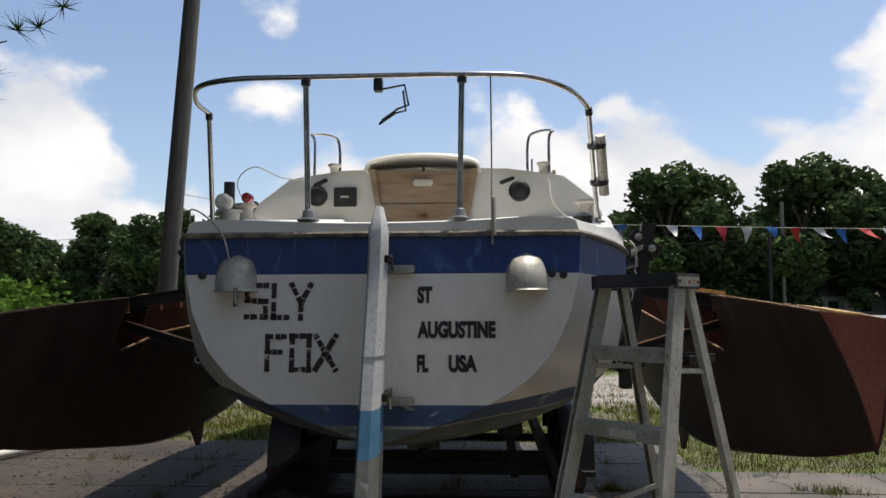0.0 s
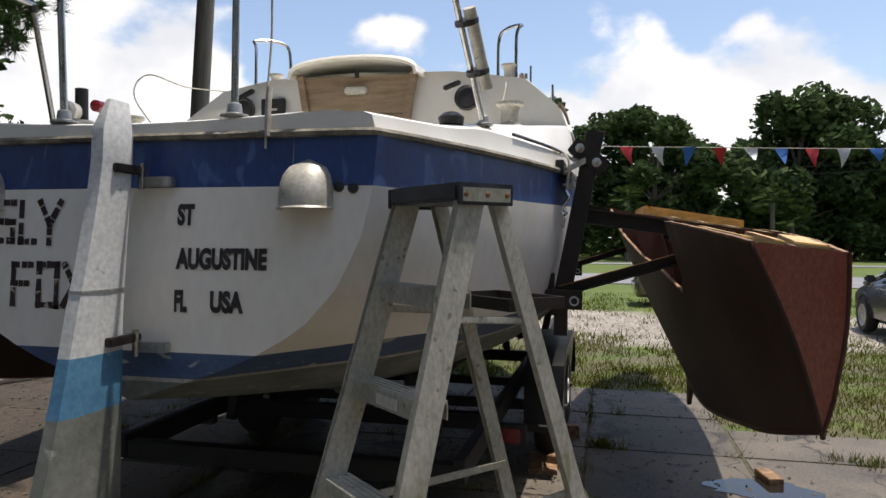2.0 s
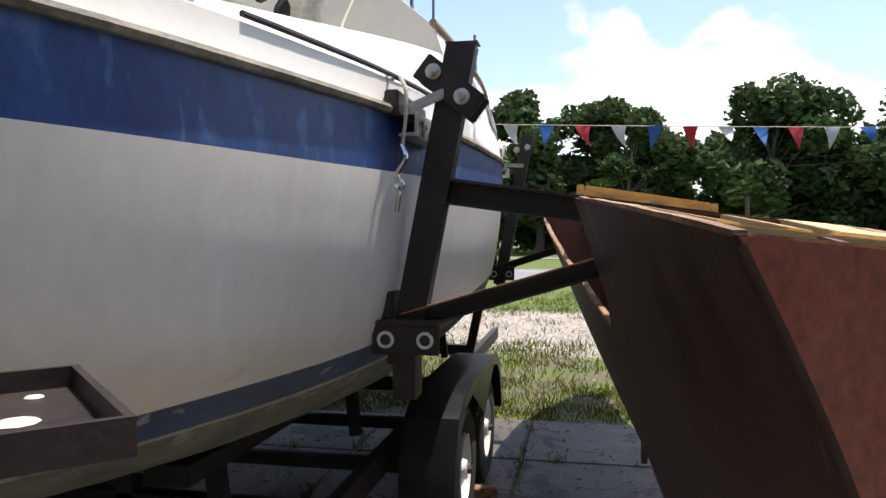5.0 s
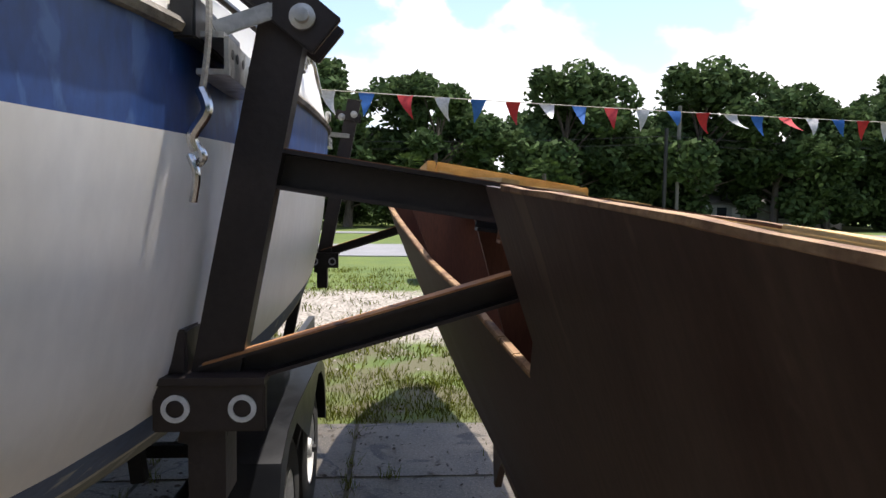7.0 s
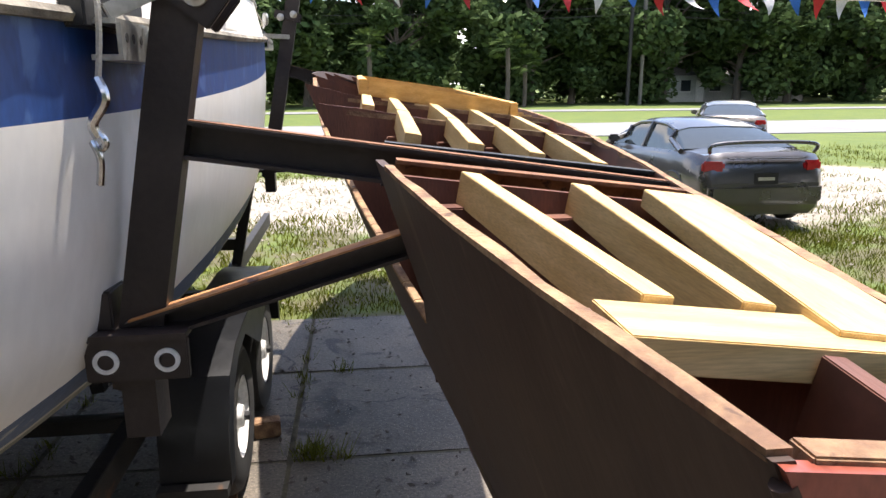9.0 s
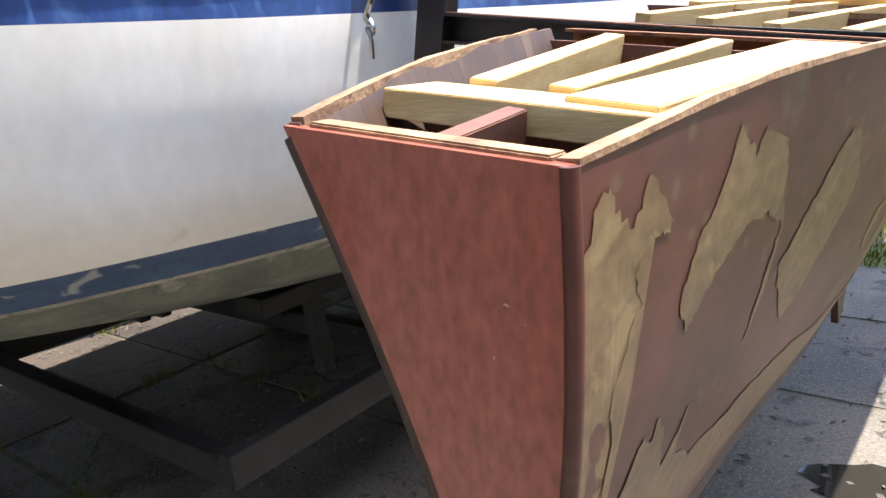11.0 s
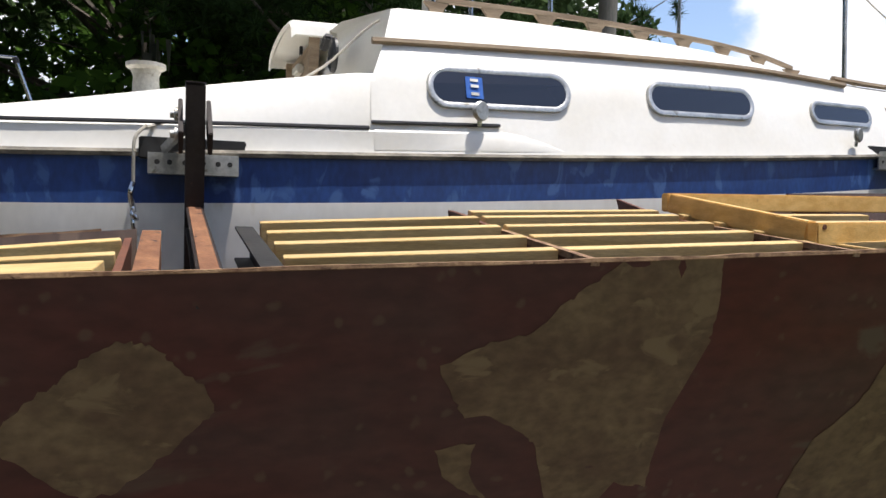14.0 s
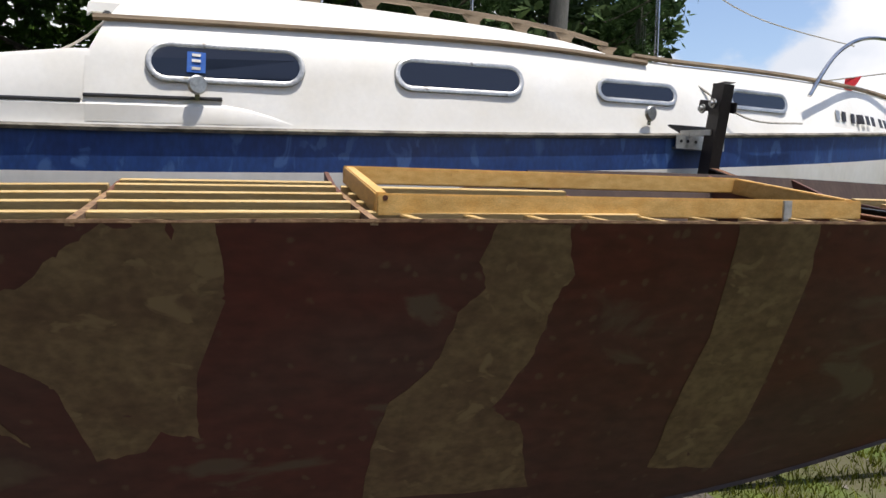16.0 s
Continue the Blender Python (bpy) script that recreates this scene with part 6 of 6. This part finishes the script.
def house(at, w, d, turn, label):
    h = thing("house", label, "house", at, "houses under the trees", turn=turn)
    part("wall", B((-w / 2, -d / 2, 0), (w / 2, d / 2, 2.5)), HOUSEWALL, h)
    bm = bmesh.new()
    prism(bm, [(-w / 2 - 0.4, -d / 2 - 0.5, 2.45), (-w / 2 - 0.4, 0, 4.1), (-w / 2 - 0.4, d / 2 + 0.5, 2.45)], (w + 0.8, 0, 0))
    part("roof", bm, SHINGLE, h)
    for k in range(int(w // 2.6)):
        x = -w / 2 + 1.3 + 2.6 * k
        win = part("window", B((x - 0.5, -d / 2 - 0.03, 1.0), (x + 0.5, -d / 2 + 0.05, 2.0)), CARGLASS, h)
        part("window_frame", B((x - 0.58, -d / 2 - 0.02, 0.9), (x + 0.58, -d / 2 - 0.005, 1.0)), RIM, win)
    part("door", B((w / 2 - 1.0, -d / 2 - 0.03, 0), (w / 2 - 0.15, -d / 2 + 0.05, 2.0)), RIM, h)


house((31.5, 69, 0), 6, 6, 8, "small pale house with a grey roof under the trees")
house((40, 70, 0), 10, 7, -4, "low grey-green house with a shingle roof")


# ---- trees ----
def leaf_mesh(rng, centres, radii, n, size, flat=1.0, droop=0.0):
    """Many small leaf sprays round the given lumps."""
    idx = rng.choice(len(centres), n, p=radii ** 2 / (radii ** 2).sum())
    d = rng.normal(size=(n, 3))
    d /= np.linalg.norm(d, axis=1, keepdims=True)
    p = centres[idx] + d * (radii[idx] * rng.uniform(0.55, 1.08, n))[:, None] * np.array((1, 1, flat))
    a = rng.normal(size=(n, 3))
    a[:, 2] = a[:, 2] * 0.6 - droop
    a /= np.linalg.norm(a, axis=1, keepdims=True)
    b = np.cross(a, rng.normal(size=(n, 3)))
    b /= np.linalg.norm(b, axis=1, keepdims=True)
    s = (size * rng.uniform(0.6, 1.4, n))[:, None]
    v = np.stack([p - a * s, p + b * s * 0.55, p + a * s, p - b * s * 0.55], 1).reshape(-1, 3)
    f = np.arange(4 * n).reshape(-1, 4)
    me = bpy.data.meshes.new("crown")
    me.from_pydata(v.tolist(), [], f.tolist())
    return me


def tree(name, label, at, h, spread, leaves, size, material, seed, low=0.25, lumps=26, group=""):
    rng = np.random.default_rng(seed)
    t = thing(name, label, "tree", at, group)
    bm = bmesh.new()
    k = h / 12
    tube(bm, curve([(0, 0, -0.2), (0.15 * k, 0.1, 0.2 * h), (-0.1, 0.1, 0.45 * h), (0.1, 0, 0.75 * h)], 4), 0.34 * k, 9, True, [1.2 - 1.0 * i / 12 for i in range(13)])
    cen, rad = [], []
    for i in range(lumps):
        a, v = rng.uniform(0, math.tau), rng.uniform(low, 1.0) ** 0.9
        w = spread * math.sqrt(max(0.05, 1 - ((v - 0.55) / 0.52) ** 2)) * rng.uniform(0.35, 1.0)
        c = Vector((w * math.cos(a), w * math.sin(a), h * v * rng.uniform(0.9, 1.0)))
        cen.append(c), rad.append(spread * rng.uniform(0.20, 0.40))
        tube(bm, curve([(0, 0, min(0.65, v * 0.6) * h), (c.x * 0.4, c.y * 0.4, c.z * 0.8), c], 3), 0.10 * k, 5, True, [1 - 0.8 * j / 6 for j in range(7)])
    part("trunk", bm, BARK, t, "", True)
    me = leaf_mesh(rng, np.array([tuple(c) for c in cen]), np.array(rad), leaves, size, 0.8)
    me.materials.append(material)
    ob = new("crown", me)
    ob.parent = t
    return t


oaks = [tree("oak_tree", "tall dark green oak in the row across the road", (-2, 62, 0), 13.5, 5.6, 13000, 0.34, OAK, 1, 0.12, 34, "oaks across the road"),
        tree("oak_tree", "tall dark green oak in the row across the road", (5.5, 61, 0), 12.5, 4.8, 12000, 0.32, OAK, 2, 0.10, 30, "oaks across the road"),
        tree("oak_tree", "broad dark green oak in the row across the road", (17, 63, 0), 13.2, 6.2, 14000, 0.35, OAK, 3, 0.08, 36, "oaks across the road")]
r = random.Random(9)
spots = [(-2.5 - 7 * k + r.uniform(-2, 2), 62 + r.uniform(0, 8), r.uniform(0.68, 0.9)) for k in range(1, 11)]
spots += [(22 + 6.2 * k + r.uniform(-2, 2), 63 + r.uniform(-1, 8), r.uniform(0.82, 1.08)) for k in range(16)]
spots += [(8 + 9 * k + r.uniform(-2, 2), 76 + r.uniform(0, 6), r.uniform(0.75, 0.95)) for k in (0, 1.4, 2.2, 3, 4, 5, 6, 7, 8, 9, 10)]
spots += [(-3 - 8 * k, 76, 0.75) for k in range(9)]
for i, (x, y, k) in enumerate(spots):
    c = copy_thing(oaks[i % 3], pose(x, y, 0, 0, 0, r.uniform(0, 360)))
    c.scale = (k, k, k)
# undergrowth in front of the trunks
rng = np.random.default_rng(8)
cx = np.array([(rng.uniform(-90, 130), rng.uniform(66, 74), rng.uniform(0.3, 4.6)) for _ in range(330)])
me = leaf_mesh(rng, cx, np.full(330, 2.3), 22000, 0.34, 0.8)
me.materials.append(OAK)
tagged(new("undergrowth", me), "dark undergrowth below the row of oaks", "shrubs", kind="stuff")
cx = np.array([(rng.uniform(-100, 140), rng.uniform(82, 88), rng.uniform(0.5, 7.5)) for _ in range(520)])
me = leaf_mesh(rng, cx, np.full(520, 3.0), 34000, 0.55, 0.8)
me.materials.append(OAK)
tagged(new("far_wood", me), "dense dark green wood behind the oaks", "woods", kind="stuff")


def palm(at, h, seed):
    rr = random.Random(seed)
    t = thing("cabbage_palm", "green cabbage palm standing before the oaks", "palm tree", at, "palms by the road")
    part("trunk", tube(bmesh.new(), [(0, 0, -0.1), (0.05, 0, h * 0.5), (0, 0, h)], 0.17, 9), BARK, t)
    for k in range(26):
        a, e = rr.uniform(0, math.tau), rr.uniform(-0.6, 1.2)
        d = Vector((math.cos(a) * math.cos(e), math.sin(a) * math.cos(e), math.sin(e)))
        tip = Vector((0, 0, h)) + d * rr.uniform(1.0, 1.5) + Vector((0, 0, -0.25))
        bm = bmesh.new()
        mid = Vector((0, 0, h)) + d * 0.9
        side = d.cross(Vector((0, 0, 1))).normalized() if abs(d.z) < 0.98 else Vector((1, 0, 0))
        tube(bm, [(0, 0, h), mid], 0.02, 4)
        for j in range(9):
            f = (j - 4) / 4
            q = mid + d * 0.75 * (1 - 0.3 * abs(f)) + side * 0.75 * f - Vector((0, 0, 0.25))
            bm.faces.new([bm.verts.new(mid), bm.verts.new((mid + q) / 2 + side.cross(d) * 0.04 + d.cross(side) * 0.0 + side * 0.05), bm.verts.new(q), bm.verts.new((mid + q) / 2 - side * 0.05)])
        part("frond", bm, PALMLEAF, t)


palm((3.0, 54, 0), 4.6, 1), palm((13.4, 55, 0), 4.4, 2), palm((15.2, 57, 0), 3.2, 3)
# the yard's own trees on the port side
k1 = tree("live_oak", "leafy green oak close to the port side of the boat", (-13.0, 1.0, 0), 11, 5.6, 15000, 0.17, OAKLIGHT, 11, 0.06, 40, "trees beside the yard")
k2 = tree("live_oak", "dark leafy oak beyond the port side of the boat", (-17.5, 7.5, 0), 12.5, 6.0, 13000, 0.19, OAK, 12, 0.05, 40, "trees beside the yard")
k3 = tree("live_oak", "dark leafy oak beside the yard", (-15.0, -6.5, 0), 11.5, 5.6, 11000, 0.2, OAK, 13, 0.05, 36, "trees beside the yard")
copy_thing(k2, pose(-22, 13.5, 0, 0, 0, 60)), copy_thing(k1, pose(-21, 2, 0, 0, 0, 130)), copy_thing(k3, pose(-23, -14, 0, 0, 0, 40))
# unseen oaks astern and to starboard, added to block sky light on the hulls
for i, (x, y) in enumerate(((-10, -17), (-1, -18.5), (8, -17.5), (15, -13), (16.5, -5), (17.5, 2.5))):
    copy_thing((k3, k2)[i % 2], pose(x, y, 0, 0, 0, 70 * i))


def pine(at, h, seed, twigs=16, blade=0.022, mossy=0.05):
    rng = np.random.default_rng(seed)
    t = thing("pine_tree", "tall pine with ragged branches and hanging grey moss", "tree", at, "trees beside the yard")
    bm = bmesh.new()
    tube(bm, [(0, 0, -0.3), (0.1, 0, h * 0.5), (0.0, 0.1, h)], 0.28, 10, True, (1.2, 0.8, 0.25))
    cen, moss = [], []
    for i in range(46):
        a, z = rng.uniform(0, math.tau), h * rng.uniform(0.34, 0.98)
        L = (1.15 - z / h) * 6.0 * rng.uniform(0.6, 1.15) + 0.8
        p0, p2 = Vector((0, 0, z)), Vector((L * math.cos(a), L * math.sin(a), z + L * rng.uniform(-0.12, 0.30)))
        p1 = (p0 + p2) / 2 + Vector((0, 0, -0.10 * L))
        tube(bm, curve([p0, p1, p2], 4), 0.06, 5, True, [1 - 0.8 * j / 8 for j in range(9)])
        for s in range(twigs):
            u = rng.uniform(0.35, 1.0)
            q = p0.lerp(p1, u * 2) if u < 0.5 else p1.lerp(p2, u * 2 - 1)
            q = q + Vector(rng.normal(size=3) * (0.32 if twigs < 20 else 0.42))
            cen.append(tuple(q))
            if rng.uniform() < mossy:
                moss.append(tuple(q + Vector((0, 0, -0.6))))
    part("trunk", bm, BARK, t, "", True)
    # needle tufts: thin blades bursting from each twig's end
    c = np.array(cen)
    n = 60 if twigs < 20 else 34
    o = np.repeat(c, n, 0)
    d = rng.normal(size=o.shape)
    d[:, 2] += 0.25
    d /= np.linalg.norm(d, axis=1, keepdims=True)
    w = np.cross(d, rng.normal(size=o.shape))
    w /= np.linalg.norm(w, axis=1, keepdims=True)
    s = rng.uniform(0.20, 0.42, len(o))[:, None]
    v = np.stack([o - w * blade, o + w * blade, o + d * s], 1).reshape(-1, 3)
    me = bpy.data.meshes.new("needles")
    me.from_pydata(v.tolist(), [], np.arange(len(v)).reshape(-1, 3).tolist())
    me.materials.append(PINENEEDLE)
    new("needles", me).parent = t
    mc = np.repeat(np.array(moss), 16, 0) + rng.normal(size=(len(moss) * 16, 3)) * np.array((0.10, 0.10, 0.25))
    hang_len = rng.uniform(0.3, 0.9, len(mc))[:, None]
    side = rng.normal(size=mc.shape) * np.array((1, 1, 0)) * 0.035
    v = np.stack([mc - side, mc + side, mc + np.array((0, 0, -1.0)) * hang_len], 1).reshape(-1, 3)
    me = bpy.data.meshes.new("moss")
    me.from_pydata(v.tolist(), [], np.arange(len(v)).reshape(-1, 3).tolist())
    me.materials.append(MOSS)
    ob = new("moss", me)
    ob.parent = t
    tagged(ob, "hanging grey moss")
    return t


pine((-18.2, 13.2, 0), 15.5, 5)
pine((-22.5, 9.0, 0), 14.5, 6)
pine((-10.2, 5.2, 0), 13.5, 7, 70, 0.011, 0.012)
tree("live_oak", "high spreading oak shading the concrete beside the boat", (-5.5, -0.9, 0), 13.0, 6.8, 30000, 0.25, OAK, 14, 0.70, 44, "trees beside the yard")
# vines over the fence line
rng = np.random.default_rng(31)
cx = np.array([(-9 - 13 * u + rng.normal() * 0.6, 12 + 9 * u + rng.normal() * 0.8, rng.uniform(0.2, 2.1)) for u in rng.uniform(0.05, 1.6, 240)])
me = leaf_mesh(rng, cx, np.full(240, 0.75), 24000, 0.10, 0.8)
me.materials.append(OAKLIGHT)
tagged(new("hedge", me), "sunlit green vines grown over a fence", "hedge", kind="stuff")

# ---- grass, weeds, litter ----
rng = np.random.default_rng(17)


def grass(name, label, xy, hmin, hmax, width):
    n = len(xy)
    base = np.column_stack([xy, np.full(n, -0.03)])
    a = rng.uniform(0, math.tau, n)
    w = np.column_stack([np.cos(a), np.sin(a), np.zeros(n)]) * width
    h = rng.uniform(hmin, hmax, n)
    lean = rng.normal(size=(n, 2)) * (0.45 * h)[:, None]
    tip = base + np.column_stack([lean, h])
    v = np.stack([base - w, base + w, tip], 1).reshape(-1, 3)
    me = bpy.data.meshes.new(name)
    me.from_pydata(v.tolist(), [], np.arange(3 * n).reshape(-1, 3).tolist())
    me.materials.append(GRASSBLADE)
    return tagged(new(name, me), label, "grass", kind="stuff")


def tufts(n, x0, x1, y0, y1, per, r):
    c = np.column_stack([rng.uniform(x0, x1, n), rng.uniform(y0, y1, n)])
    return np.repeat(c, per, 0) + rng.normal(size=(n * per, 2)) * r


near = np.vstack([tufts(700, -6, 2.7, 5.9, 7.6, 30, 0.12), tufts(1100, 2.62, 9, 4.42, 8.6, 24, 0.17)])
grass("grass", "rough green grass at the edge of the concrete", near, 0.02, 0.095, 0.006)
mid = np.vstack([tufts(560, -8, 14, 7.5, 10.4, 24, 0.16), tufts(600, -14, 24, 14.6, 20, 26, 0.2), tufts(170, -5, 14, 10, 14.5, 18, 0.14)])
grass("grass", "sparse green grass growing through the shell gravel", mid, 0.04, 0.15, 0.010)
gap = []
for x in (1.47, 2.62, 0.2, -1.0, -2.4):
    for _ in range(14):
        gap.append((x + rng.normal() * 0.015, rng.uniform(-2.5, 5.8)))
for y in (1.25, 2.4, 3.56, 4.72):
    for _ in range(16):
        gap.append((rng.uniform(-4, 6), y + rng.normal() * 0.015))
gap += [(1.55 + rng.normal() * 0.07, 3.62 + rng.normal() * 0.03) for _ in range(14)] + [(3.5 + rng.normal() * 0.2, 3.6 + rng.normal() * 0.06) for _ in range(20)]
gap = np.repeat(np.array(gap), 22, 0) + rng.normal(size=(len(gap) * 22, 2)) * 0.03
grass("weeds", "green weeds growing in the concrete joints", gap, 0.03, 0.13, 0.004)
n = 16000
p = np.column_stack([3 - 10 * rng.uniform(0, 1, n) ** 0.7, rng.uniform(-2.5, 5.7, n), rng.uniform(0.003, 0.012, n)])
a = rng.uniform(0, math.tau, n)
s = rng.uniform(0.008, 0.03, n)
d = np.column_stack([np.cos(a) * s, np.sin(a) * s, rng.normal(size=n) * 0.003])
e = np.column_stack([-np.sin(a) * s * 0.4, np.cos(a) * s * 0.4, rng.normal(size=n) * 0.003])
me = bpy.data.meshes.new("leaf_litter")
me.from_pydata(np.stack([p - d, p + e, p + d, p - e], 1).reshape(-1, 3).tolist(), [], np.arange(4 * n).reshape(-1, 4).tolist())
me.materials.append(BARK)
tagged(new("leaf_litter", me), "dry brown leaves and twigs scattered on concrete", "leaf litter", kind="stuff")
# pebbles of the shell gravel
n = 9000
p = np.column_stack([rng.uniform(-6, 12, n), 12.0 + rng.normal(size=n) * 1.9, np.full(n, -0.012)])
s = rng.uniform(0.012, 0.035, n)[:, None]
off = np.array([(1, 0, 0), (-0.5, 0.8, 0), (-0.5, -0.8, 0), (0, 0, 0.7)])
v = (p[:, None, :] + off[None] * s[:, None, :]).reshape(-1, 3)
f = (np.arange(n)[:, None, None] * 4 + np.array([(0, 1, 3), (1, 2, 3), (2, 0, 3)])[None]).reshape(-1, 3)
me = bpy.data.meshes.new("gravel")
me.from_pydata(v.tolist(), [], f.tolist())
me.materials.append(GRAVEL)
tagged(new("gravel", me), "pale broken shell scattered over the yard", "gravel", kind="stuff")
solo("white_cloth", box(bmesh.new(), (-0.35, -0.2, 0), (0.35, 0.2, 0.10), pose(8.2, 7.0, 0, 0, 0, 20), 0.05), WHITEPVC, "crumpled white bag lying on the grass", "bag")
solo("spar", tube(bmesh.new(), [(-5.6, 2.6, 0.05), (-4.55, 5.4, 0.06)], 0.045, 10), WHITEPVC, "white tube lying on the ground by the outrigger", "tube", smooth=True)
